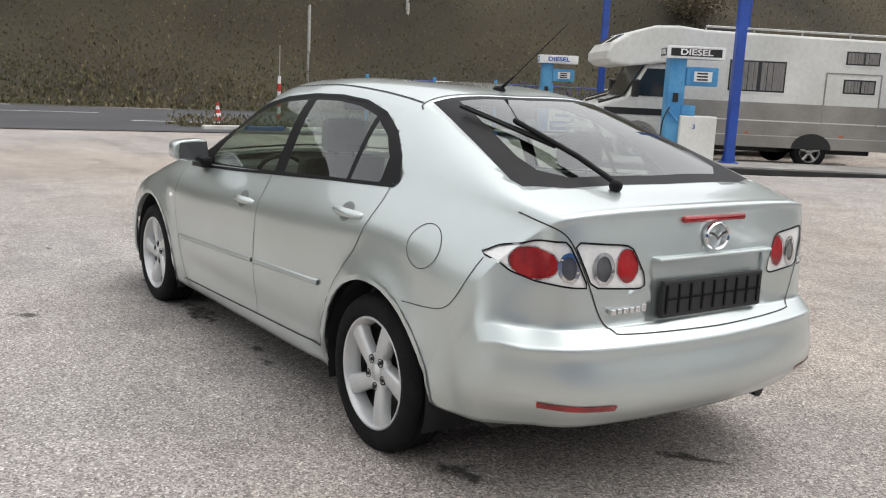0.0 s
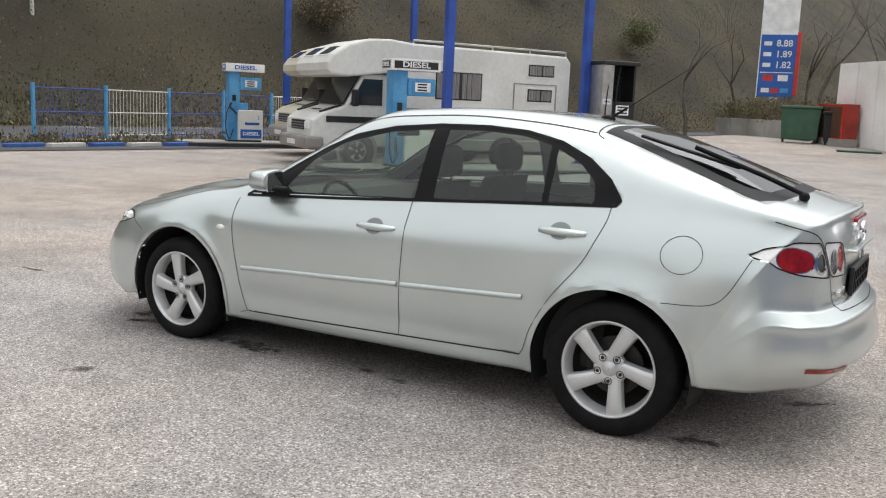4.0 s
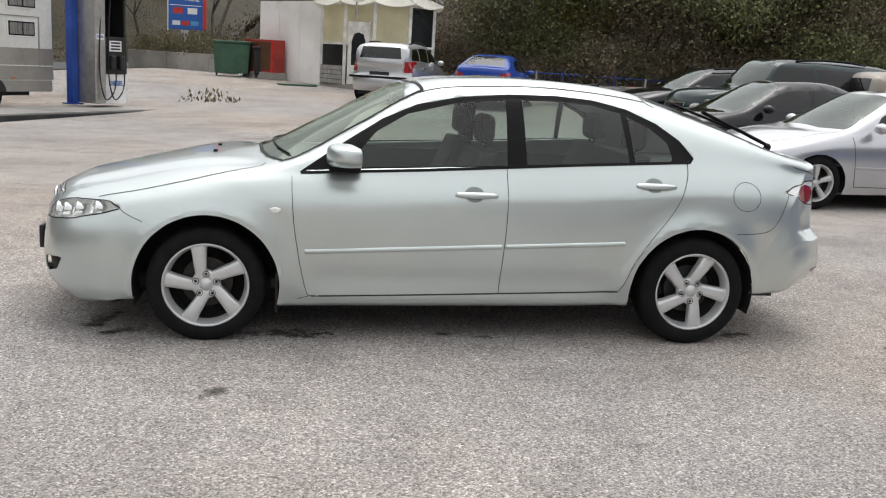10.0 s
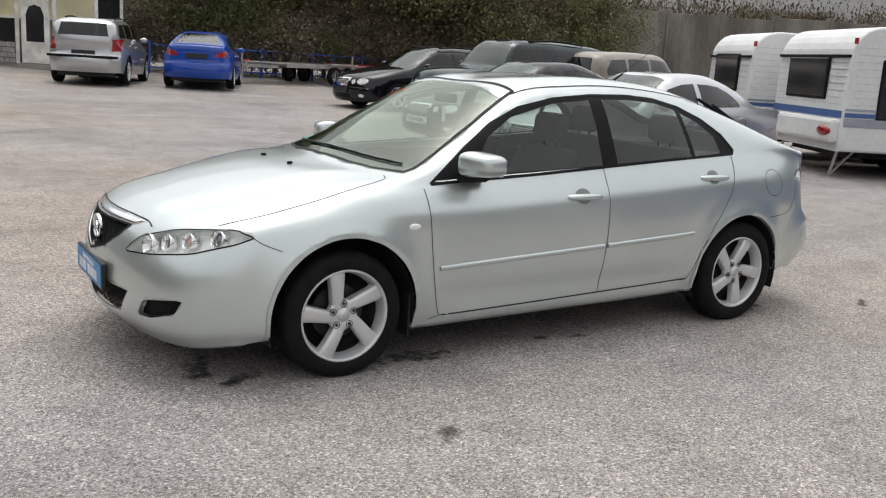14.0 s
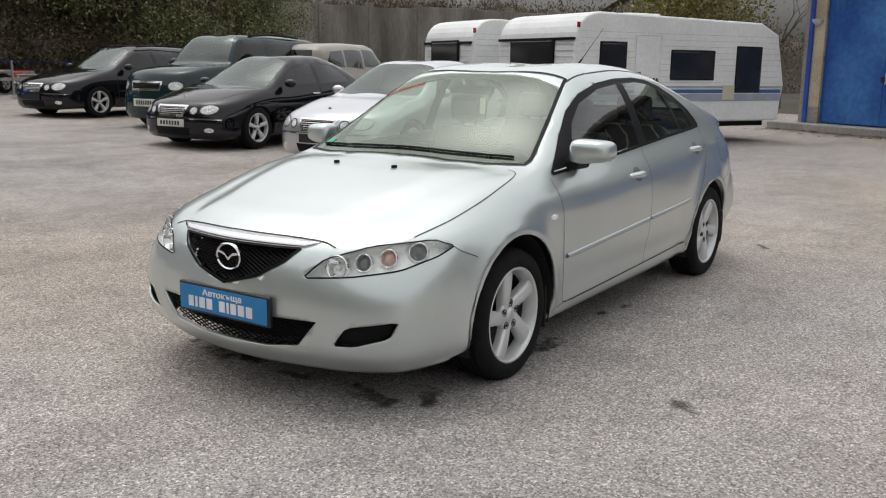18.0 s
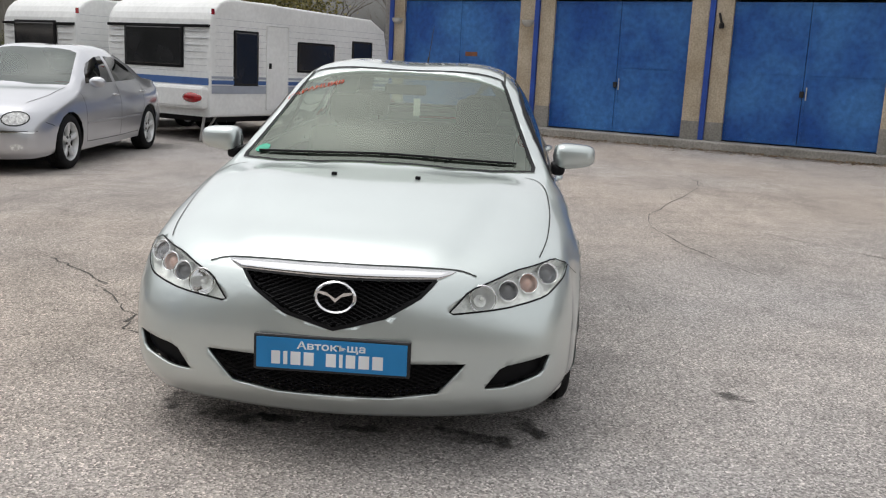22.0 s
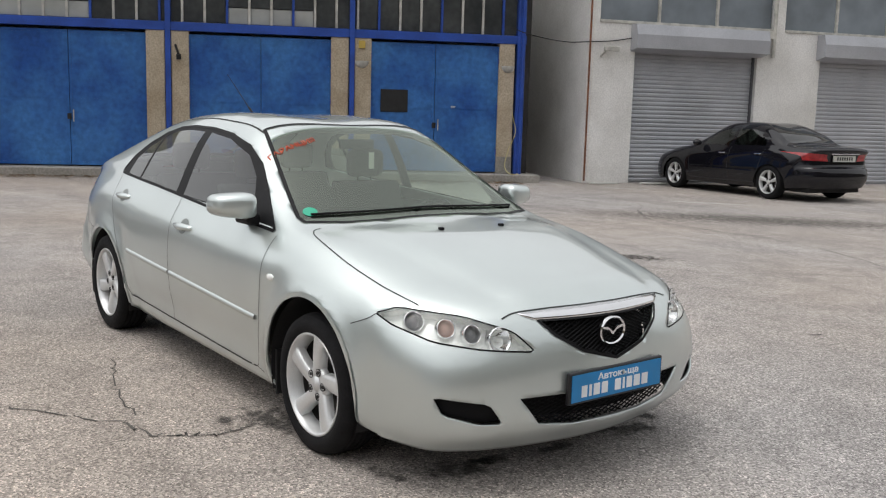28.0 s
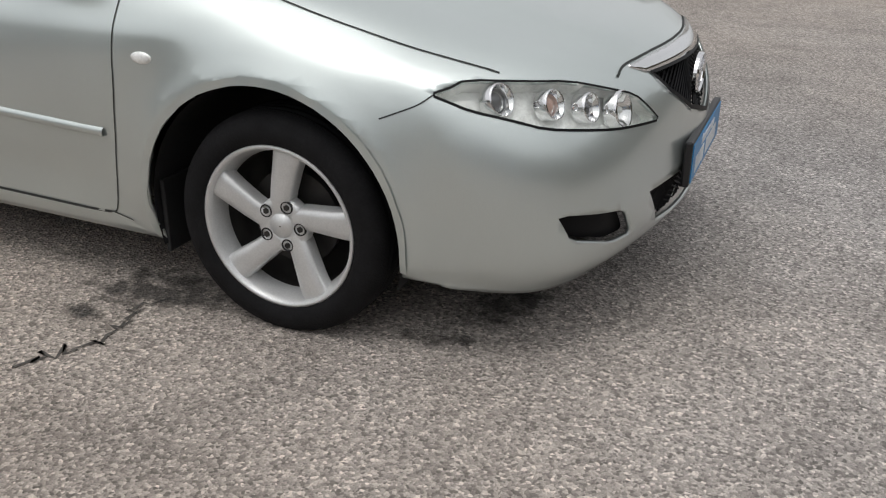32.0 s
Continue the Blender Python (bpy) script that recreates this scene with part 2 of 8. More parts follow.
def ground_z(x, y):
    """The yard is level round the hatchback and climbs gently towards the parked row and the kiosk; a hill stands beyond the road."""
    t = -(y + 4) + 0.2 * x - 1.0
    k = min(1.0, max(0.0, (-y - 3) / 4))
    z = 0.025 * max(0.0, t) * k if t < 26 else 0.65 * k
    near = min(1.0, max(0.0, (y + 20) / 5))
    if x > 1:
        z *= max(0.0, 1 - near * (x - 1) / 5) * max(0.0, 1 - max(0.0, x - 6) / 8)
    d = (x - 0.2 * y) - 31.0
    if d > 0:
        z += min(30.0, d * 0.75 * min(1.0, d / 8 + 0.12)) + 0.6 * noise.noise((x * 0.12, y * 0.12, 0)) * min(1, d / 5)
    b = ((x + 19.5) * -1.35 + (y + 31) * -1.9) / 2.33 - 4
    if b > 0 and x < 7:
        z += min(1.0, (7 - x) / 5) * min(3.6 if x < -24 else 4.6, b * 0.5) + 0.4 * noise.noise((x * 0.2, y * 0.2, 3)) * min(1, b / 4)
    return z

# ---- materials of the place ----
def asphalt_mat():
    """Worn chippings: pale and dark stones in a grey binder, with broad stains."""
    m = bpy.data.materials.new("worn_asphalt")
    m.use_nodes = True
    n, l = m.node_tree.nodes, m.node_tree.links
    p = n["Principled BSDF"]
    p.inputs["Roughness"].default_value = 0.92
    p.inputs["Specular IOR Level"].default_value = 0.25
    pos = n.new("ShaderNodeNewGeometry").outputs["Position"]

    def tex(kind, scale, detail=None, warp=None):
        t = n.new(kind)
        t.inputs["Scale"].default_value = scale
        if detail is not None:
            t.inputs["Detail"].default_value = detail
        l.new(pos, t.inputs["Vector"])
        return t

    def ramp(src, stops):
        r = n.new("ShaderNodeValToRGB")
        e = r.color_ramp.elements
        while len(e) < len(stops):
            e.new(0.5)
        for k, (at, c) in enumerate(stops):
            e[k].position, e[k].color = at, (c, c * 0.985, c * 0.976, 1)
        l.new(src, r.inputs["Fac"])
        return r.outputs["Color"]

    def mul(a, b, fac=1.0):
        x = n.new("ShaderNodeMix")
        x.data_type, x.blend_type = "RGBA", "MULTIPLY"
        x.inputs["Factor"].default_value = fac
        l.new(a, x.inputs["A"])
        l.new(b, x.inputs["B"])
        return x.outputs["Result"]
    stone = tex("ShaderNodeTexVoronoi", 125.0)
    sep = n.new("ShaderNodeSeparateColor")
    l.new(stone.outputs["Color"], sep.inputs["Color"])
    chips = ramp(sep.outputs["Red"], [(0.0, 0.15), (0.3, 0.28), (0.7, 0.39), (0.92, 0.52), (1.0, 0.72)])
    grit = ramp(tex("ShaderNodeTexNoise", 300.0, 2).outputs["Fac"], [(0.3, 0.75), (0.7, 1.25)])
    stain = ramp(tex("ShaderNodeTexNoise", 0.55, 6).outputs["Fac"], [(0.30, 0.84), (0.5, 1.0), (0.68, 1.10)])
    patch = ramp(tex("ShaderNodeTexNoise", 3.2, 5).outputs["Fac"], [(0.33, 0.87), (0.52, 1.01), (0.7, 1.06)])
    smear = n.new("ShaderNodeMapping")
    smear.inputs["Scale"].default_value = (0.25, 1.6, 1.0)
    smear.inputs["Rotation"].default_value = (0, 0, 0.5)
    l.new(pos, smear.inputs["Vector"])
    tr = n.new("ShaderNodeTexNoise")
    tr.inputs["Scale"].default_value, tr.inputs["Detail"].default_value = 0.8, 4
    l.new(smear.outputs["Vector"], tr.inputs["Vector"])
    tracks = ramp(tr.outputs["Fac"], [(0.36, 0.90), (0.5, 1.02), (0.66, 1.04)])
    col = mul(mul(mul(mul(chips, grit), stain), patch), tracks)
    dust = n.new("ShaderNodeTexNoise")
    dust.inputs["Scale"].default_value, dust.inputs["Detail"].default_value = 0.16, 5
    l.new(pos, dust.inputs["Vector"])
    dr = n.new("ShaderNodeValToRGB")
    dr.color_ramp.elements[0].position, dr.color_ramp.elements[0].color = 0.38, (0.985, 1.0, 1.005, 1)
    dr.color_ramp.elements[1].position, dr.color_ramp.elements[1].color = 0.62, (1.05, 0.99, 0.91, 1)
    l.new(dust.outputs["Fac"], dr.inputs["Fac"])
    col = mul(col, dr.outputs["Color"])
    l.new(col, p.inputs["Base Color"])
    b1, b2 = n.new("ShaderNodeBump"), n.new("ShaderNodeBump")
    b1.inputs["Strength"].default_value, b1.inputs["Distance"].default_value = 0.7, 0.006
    b2.inputs["Strength"].default_value, b2.inputs["Distance"].default_value = 0.35, 0.04
    l.new(stone.outputs["Distance"], b1.inputs["Height"])
    l.new(tex("ShaderNodeTexNoise", 5.0, 4).outputs["Fac"], b2.inputs["Height"])
    l.new(b2.outputs["Normal"], b1.inputs["Normal"])
    l.new(b1.outputs["Normal"], p.inputs["Normal"])
    return m


ASPHALT = asphalt_mat()
ROAD = mat("road_asphalt", (0.06, 0.06, 0.065), 0.85, 0, 0.15, 0.4, 0.25, 90.0, 0.4, 120.0)
HILL = mat("dry_hillside", (0.024, 0.020, 0.012), 0.95, 0, 0.3, 0.12, 0.3, 9.0, 0.6, 9.0, col2=(0.058, 0.048, 0.027))
WHITE_LINE = mat("road_marking", (0.7, 0.7, 0.68), 0.7)
CONCRETE = mat("stained_concrete", (0.22, 0.21, 0.19), 0.9, 0, 0.25, 0.8, 0.2, 25.0, 0.4, 60.0, col2=(0.36, 0.34, 0.31))
BLUE_GATE = mat("worn_blue_paint", (0.011, 0.072, 0.29), 0.42, 0, 0.3, 0.8, 0.2, 9.0, 0.15, 22.0, col2=(0.045, 0.17, 0.44), spec=0.4)
BLUE_STEEL = mat("blue_steel_paint", (0.02, 0.07, 0.35), 0.4, 0, 0.2, 2.0, 0.1, 30.0)
PIER = mat("yellowed_plaster", (0.38, 0.31, 0.22), 0.9, 0, 0.2, 1.4, 0.2, 30.0, 0.4, 70.0, col2=(0.50, 0.43, 0.33))
WHITE_WALL = mat("weathered_white_render", (0.66, 0.65, 0.62), 0.9, 0, 0.2, 0.6, 0.1, 30.0, 0.3, 60.0, col2=(0.86, 0.85, 0.83))
SHUTTER = mat("grey_shutter", (0.44, 0.45, 0.48), 0.45, 0.3, 0.1, 1.0, 0.08, 40.0)
DARK_PANE = mat("dark_window", (0.02, 0.022, 0.025), 0.12, 0, 0.3, 1.0, spec=0.7)
BLACK = mat("black_rubber", (0.012, 0.012, 0.013), 0.7, 0, 0.2, 9.0, 0.2, 80.0)
WHITE_PAINT = mat("white_paint", (0.70, 0.70, 0.66), 0.4, 0, 0.08, 1.0, 0.05, 20.0)

# ---- ground: one sheet ----
def axis_steps(lo, hi, fine_lo, fine_hi, fine, coarse):
    out, v = [], lo
    while v < hi:
        out.append(v)
        v += fine if fine_lo <= v < fine_hi else coarse
    return out + [hi]

bm = bmesh.new()
gx = axis_steps(-400, 420, -60, 70, 1.0, 20)
gy = axis_steps(-420, 400, -70, 60, 1.0, 20)
grid = [[bm.verts.new((x, y, ground_z(x, y))) for y in gy] for x in gx]
road_faces = []
for i in range(len(gx) - 1):
    for j in range(len(gy) - 1):
        f = bm.faces.new((grid[i][j], grid[i + 1][j], grid[i + 1][j + 1], grid[i][j + 1]))
        cx, cy = (gx[i] + gx[i + 1]) / 2, (gy[j] + gy[j + 1]) / 2
        d = cx - 0.2 * cy
        far = cx * cx + cy * cy > 75 ** 2 or cy < -32 or cx < -26
        f.material_index = 1 if d > 29 or (far and d > 16) or far else 0
ground = part("ground", bm, ASPHALT, None, smooth=True)
ground.data.materials.append(HILL)
tagged(ground, "pale worn asphalt yard with cracks and dark stains", "ground", kind="structure")

# ---- road beyond the yard ----
bm = bmesh.new()
rows = []
for k in range(-60, 61):
    row = []
    for a in (0.0, 3.0, 6.0, 9.0, 11.6):
        yy = k * 3
        xx = 16.4 + 0.2 * (yy + 3) + a
        row.append(bm.verts.new((xx, yy, ground_z(xx, yy) + 0.02)))
    rows.append(row)
for r0, r1 in zip(rows, rows[1:]):
    for q in range(4):
        bm.faces.new((r0[q], r0[q + 1], r1[q + 1], r1[q]))
road = tagged(part("road", bm, ROAD, None, smooth=True), "dark grey asphalt road with white lane markings", "road", kind="structure")
for k in range(-16, 20):
    for a, ln in ((3.9, 2.6), (7.6, 2.6)):
        y0 = k * 7.0 + (2.5 if a > 5 else 0)
        bm = bmesh.new()
        q = [bm.verts.new((16.4 + 0.2 * (yy + 3) + aa, yy, ground_z(16.4 + 0.2 * (yy + 3) + aa, yy) + 0.026))
             for yy, aa in ((y0, a), (y0, a + 0.14), (y0 + ln, a + 0.14), (y0 + ln, a))]
        bm.faces.new(q)
        part("lane_dash", bm, WHITE_LINE, road)

# ---- the blue hall ----
HX, HY, HD = -18.31, -2.41, math.degrees(math.atan2(0.882, 0.471))
CLER = mat("dusty_window", (0.03, 0.034, 0.036), 0.25, 0, 0.4, 0.9, 0.2, 8.0, col2=(0.07, 0.075, 0.075), spec=0.6)
PANE_PALE = mat("pale_plastic_pane", (0.36, 0.37, 0.35), 0.5, 0, 0.2, 1.2)
LITTER = mat("leaf_litter", (0.10, 0.06, 0.03), 0.95, 0, 0.4, 9.0, 0.3, 60.0, col2=(0.20, 0.14, 0.08))
# The grey-blue base colour stands for sky mirrored in the upper windows.
SKY_PANE = mat("sky_reflection_pane", (0.22, 0.25, 0.28), 0.15, 0, 0.25, 0.8, spec=0.8)
# Near-black render: the shade of the alley is put into the wall colour.
ALLEY_SHADE = mat("alley_shade_render", (0.045, 0.042, 0.04), 0.9, 0, 0.3, 0.8, 0.2, 20.0)
RUST = mat("rusty_pipe", (0.20, 0.08, 0.04), 0.8, 0, 0.3, 5.0)
DIRTY_WHITE = mat("dirty_white_metal", (0.5, 0.49, 0.45), 0.5, 0, 0.2, 6.0)
hall = thing("blue_hall", "long workshop hall with blue steel gates between pale plaster piers", "building", HX, HY, 0, HD)
part("plinth", boxed(-0.7, 16.0, -0.55, 3, -0.3, 0.17, 0.02), CONCRETE, hall, "stained concrete plinth")
gates = []
for k in range(5):
    s = (0.0, 4.02, 8.00, 11.84, 15.55)[k]
    for s0, s1 in ((s - 0.45, s - 0.07), (s + 0.06, s + 0.42)) if 0 < k < 4 else (((0.04, 0.36),) if k == 0 else ((s - 0.45, s - 0.10),)):
        pr = part("pier", boxed(s0, s1, -0.06, 0.30, 0.17, 3.04, 0.012), PIER, hall, "pale plaster pier with a worn foot")
        part("worn_foot", boxed(s0 - 0.003, s1 + 0.003, -0.064, 0.0, 0.17, 0.55 + 0.1 * (k % 2), 0.003), CONCRETE, pr)
    part("post", boxed(s - 0.055, s + 0.055, -0.11, 0.1, 0.17, 5.4, 0.006), BLUE_STEEL, hall)
    if k < 4:
        e = (0.36, 0.42, 0.42, 0.42)[k]
        a0, a1 = s + e, (4.02, 8.00, 11.84, 15.55)[k] - 0.45
        mid = (a0 + a1) / 2
        for q, (g0, g1) in enumerate(((a0, mid - 0.006), (mid + 0.006, a1))):
            g = part("gate_leaf", boxed(g0, g1, 0.02, 0.07, 0.20, 2.98, 0.004), BLUE_GATE, hall, "blue painted steel gate leaf with scratched paint")
            for r0, r1, z0, z1 in ((g0, g0 + .05, .20, 2.98), (g1 - .05, g1, .20, 2.98), (g0 + .05, g1 - .05, .20, .26), (g0 + .05, g1 - .05, 2.92, 2.98), (g0 + .05, g1 - .05, 1.58, 1.62)):
                part("gate_rail", boxed(r0, r1, 0.012, 0.02, z0, z1), BLUE_GATE, g)
            for z in (.6, 1.6, 2.6):
                part("hinge", boxed(g0 - .02 if q == 0 else g1 - .02, g0 + .02 if q == 0 else g1 + .02, -.005, .02, z, z + .12, .004), BLUE_STEEL, g)
            gates.append((g, g0, g1))
        part("gate_handle", rodded((mid + .08, -.03, 1.1), (mid + .08, -.03, 1.35), .012, 8), DIRTY_WHITE, hall)
        part("gate_lock", boxed(mid - .05, mid + .03, -.02, .02, 1.15, 1.27, .004), BLACK, hall)
part("gate_hatch", boxed(12.48, 13.08, 0.0, 0.03, 1.48, 1.97, .006), BLACK, hall, "rusty dark gate window")
part("gate_notice", boxed(14.05, 14.15, 0.012, 0.022, 1.60, 1.64), WHITE_PAINT, hall)
part("gate_notice", boxed(2.12, 2.45, 0.012, 0.022, 1.70, 1.80), RUST, hall)
part("lintel", boxed(-0.1, 15.7, -0.08, 0.2, 3.04, 3.22, 0.006), BLUE_STEEL, hall)
part("back_wall", boxed(-0.1, 15.7, 0.55, 0.8, 0.17, 6.0), CONCRETE, hall)
xx = 0.0
while xx < 15.5:
    pale = (2.0 < xx < 3.9) or (4.2 < xx < 6.4) or (9.2 < xx < 11.0)
    lo = part("clerestory_pane", boxed(xx + .03, xx + .43, 0.06, 0.075, 3.24, 3.56 if pale else 4.3), PANE_PALE if pale else CLER, hall)
    if pale:
        part("clerestory_pane", boxed(xx + .03, xx + .43, 0.06, 0.075, 3.58, 4.3), CLER, hall)
    part("clerestory_pane", boxed(xx + .03, xx + .43, 0.06, 0.075, 4.34, 5.4), CLER, hall)
    part("mullion", boxed(xx - .02, xx + .03, 0.02, 0.10, 3.22, 5.4), BLUE_STEEL if int(xx * 2) % 3 == 0 else DIRTY_WHITE, hall)
    xx += 0.46
part("transom", boxed(0, 15.6, 0.03, 0.10, 4.30, 4.34), DIRTY_WHITE, hall)
part("end_wall", boxed(-0.25, -0.1, 0.0, 8, -0.2, 6.2), CONCRETE, hall)
part("end_wall", boxed(15.70, 15.85, 0.12, 8, -0.2, 6.2), ALLEY_SHADE, hall, "dark stained end wall of the hall")
part("bracket", prismed([(-.35, 3.25), (-.35, 3.35), (-.06, 3.35), (-.06, 3.1)], 0, 3.95, 4.08), BLUE_STEEL, hall)
part("bracket", boxed(-1.0, .1, -.5, -.2, 3.30, 3.42, .01), BLUE_STEEL, hall)
part("roof", boxed(-0.6, 15.8, -0.7, 8, 5.6, 5.9), CONCRETE, hall)
for s0, z in ((.18, 2.55), (3.8, 2.55), (15.3, 2.55), (12.05, 2.55)):
    bm = bmesh.new()
    bmesh.ops.create_uvsphere(bm, u_segments=16, v_segments=10, radius=.15)
    bmesh.ops.delete(bm, geom=[v for v in bm.verts if v.co.y > .02 or v.co.z > .03], context="VERTS")
    o = part("wall_lamp", bm, DIRTY_WHITE, hall, "old half-round wall lamp")
    o.matrix_local = pose(s0, -.08, z)
part("alarm_box", boxed(11.98, 12.12, -.14, -.06, 2.82, 2.98, .01), mat("yellow_plastic", (.5, .36, .08), .5), hall)
bm = bmesh.new()
rod(bm, (8.15, -.10, 2.75), (8.22, -.14, 2.55), .025, 8)
rod(bm, (8.22, -.14, 2.55), (8.22, -.12, 2.45), .05, 8)
part("siren", bm, BLACK, hall)
bm = bmesh.new()
pts = spline([Vector(q) for q in ((15.42, -.12, 1.5), (15.50, -.16, 1.1), (15.34, -.20, .7), (15.26, -.26, .35), (15.34, -.40, .19), (15.52, -.48, .19))], 6)
tube(bm, pts, .011, 8)
part("hose", bm, mat("pale_yellow_hose", (.50, .44, .22), .6), hall, "pale yellow hose hanging down the pier")
part("downpipe", rodded((15.62, -.12, .1), (15.62, -.12, 5.4), .05, 10), BLUE_STEEL, hall)
# litter of leaves along the plinth
bm = bmesh.new()
rnd = random.Random(3)
for k in range(2600):
    u, v = rnd.uniform(-.5, 15.5), -.56 - abs(rnd.gauss(0, .35))
    sz = rnd.uniform(.02, .05)
    a = rnd.uniform(0, 6.3)
    c = Vector((u, v, .012 + rnd.uniform(0, .02)))
    d1, d2 = Vector((math.cos(a), math.sin(a), rnd.uniform(-.3, .3))) * sz, Vector((-math.sin(a), math.cos(a), rnd.uniform(-.3, .3))) * sz * .6
    bm.faces.new([bm.verts.new(c + d1), bm.verts.new(c + d2), bm.verts.new(c - d1), bm.verts.new(c - d2)])
lit = part("leaf_litter", bm, LITTER, None)
lit.matrix_world = pose(HX, HY, 0, 0, 0, HD)
tagged(lit, "fallen brown leaves along the hall's plinth", "leaf litter", kind="stuff")

# ---- the white building with roller shutters ----
WX, WY, WD = -10.1, 12.6, math.degrees(math.atan2(0.93, 0.367))
white = thing("white_building", "weathered white rendered garage building with grey roller shutters", "building", WX, WY, 0, WD)


def wall_piece(x0, x1, z0, z1, m=None, y0=0.0, y1=0.3):
    part("wall", boxed(x0, x1, y0, y1, z0, z1), m or WHITE_WALL, white)


wall_piece(0, 1.15, -.3, 3.60)
wall_piece(4.35, 6.10, -.3, 3.60)
wall_piece(9.40, 11.45, -.3, 3.60)
wall_piece(14.25, 26, -.3, 3.60)
wall_piece(1.15, 4.35, 3.05, 3.60)
wall_piece(6.10, 9.40, 3.05, 3.60)
wall_piece(11.45, 14.25, 2.5, 3.60)
wall_piece(0, .25, 3.60, 6.5)
wall_piece(4.75, 5.05, 3.60, 6.5)
wall_piece(9.5, 9.8, 3.60, 6.5)
wall_piece(14.3, 26, 3.60, 6.5)
wall_piece(.25, 14.3, 5.2, 6.5)
part("side_wall", boxed(-.02, 0, .0, 9, -.3, 6.5), WHITE_WALL, white, "weathered white side wall along the alley")
# Added end wall; its dark colour stands for the alley's shaded depth.
part("alley_end", boxed(-3.2, -.02, 7.0, 7.3, -.3, 6.5), ALLEY_SHADE, white, "dark wall closing the alley")
part("roof", boxed(-.2, 26, -.1, 9, 6.5, 6.7), CONCRETE, white)
part("back_wall", boxed(0, 26, 8.7, 9, -.3, 6.5), WHITE_WALL, white)
for x0, x1 in ((.25, 4.75), (5.05, 9.5), (9.8, 14.3)):
    for q in range(3):
        w = (x1 - x0) / 3
        part("upper_window", boxed(x0 + w * q + .03, x0 + w * (q + 1) - .03, .10, .12, 3.66, 5.2), SKY_PANE, white)
        part("window_frame", boxed(x0 + w * q - .03, x0 + w * q + .03, .04, .16, 3.60, 5.2, .005), DIRTY_WHITE, white)
    part("window_sill", boxed(x0, x1, -.03, .2, 3.60, 3.66, .005), DIRTY_WHITE, white)
SHUTTER_DARK = mat("shutter_rail", (0.10, 0.10, 0.11), 0.6)
for x0, x1 in ((1.15, 4.35), (6.10, 9.40)):
    sh = part("roller_shutter", boxed(x0, x1, .16, .18, .0, 3.05), SHUTTER, white, "closed grey roller shutter")
    for q in range(31):
        part("shutter_slat", prismed([(.160, .02 + q * .098), (.140, .045 + q * .098), (.140, .085 + q * .098), (.160, .112 + q * .098)], 0, x0 + .04, x1 - .04), SHUTTER, sh)
    for e in (x0, x1 - .05):
        part("guide_rail", boxed(e, e + .05, .10, .2, 0, 3.05), SHUTTER_DARK, sh)
    part("shutter_box", prismed([(-.32, 3.05), (-.32, 3.35), (-.25, 3.58), (.02, 3.58), (.02, 2.98)], 0, x0 - .12, x1 + .12, .01), SHUTTER, sh, "grey metal shutter box")
part("glass_door", boxed(11.45, 14.25, .14, .16, .05, 2.5), DARK_PANE, white, "glazed shop door")
for e in (11.45, 12.1, 12.75, 13.4, 14.19):
    part("door_frame", boxed(e, e + .06, .08, .18, .0, 2.5, .005), DIRTY_WHITE, white)
part("rusty_pipe", rodded((.02, -.04, .05), (.02, -.04, 5.5), .022, 8), RUST, white)
part("downpipe", rodded((4.72, -.08, 3.0), (4.72, -.08, 6.4), .05, 10), DIRTY_WHITE, white)
part("pipe_box", boxed(4.55, 4.75, -.12, .0, 3.42, 3.60, .01), DIRTY_WHITE, white)
bm = boxed(.32, .66, -.22, -.10, 2.96, 3.06, .01)
rod(bm, (.36, -.15, 2.96), (.30, .0, 2.84), .02, 8)
part("security_camera", bm, DIRTY_WHITE, white, "white security camera on a bracket")
bm = bmesh.new()
pts = spline([Vector(q) for q in ((-2.0, -.3, 3.35), (-1.4, -.1, 3.22), (-.6, -.05, 3.12), (.0, -.04, 3.15), (.6, -.04, 3.2), (1.15, -.04, 3.3))], 6)
tube(bm, pts, .012, 8)
part("cable", bm, BLACK, white)
# broken white boards on the ground at the corner
for x0, a in ((.2, 8), (1.5, -5)):
    t = thing("loose_board", "broken white board lying on the asphalt by the wall", "board", -9.7 + .4 * x0, 12.6 + .9 * x0, .01, WD + a, group="loose boards")
    part("board", boxed(-.35, .35, -.07, .07, 0, .03, .005), WHITE_PAINT, t)

# ---- cars ----
SILVER = paint_mat("pale_green_silver_paint", (0.615, 0.672, 0.66), 0.76, 0.33)
TYRE = mat("tyre_rubber", (0.009, 0.009, 0.010), 0.8, 0, 0.25, 14.0, 0.2, 120.0, 0.3, 200.0, spec=0.2)
ALLOY = mat("silver_alloy", (0.68, 0.69, 0.69), 0.38, 0.5, 0.06, 8.0, 0.05, 200.0)
DARK_METAL = mat("dark_brake_metal", (0.05, 0.047, 0.045), 0.6, 0.6, 0.3, 12.0)
CHROME = mat("chrome", (0.82, 0.82, 0.83), 0.1, 1.0, 0.02, 5.0)
TRIM = mat("black_plastic_trim", (0.010, 0.010, 0.011), 0.45, 0, 0.15, 10.0, spec=0.12)
SEAM = mat("panel_gap", (0.035, 0.038, 0.037), 0.8)
# Body silver darkened: the handle recess's shade is put into the colour.
CUP = mat("handle_cup_shade", (0.30, 0.325, 0.315), 0.4, 0.6)
CLOTH = mat("grey_seat_cloth", (0.055, 0.054, 0.052), 0.9, 0, 0.2, 20.0, 0.2, 300.0)
CABIN = mat("grey_cabin_plastic", (0.05, 0.05, 0.048), 0.7, 0, 0.15, 6.0)
HEADLINER = mat("grey_headliner", (0.48, 0.48, 0.44), 0.9)
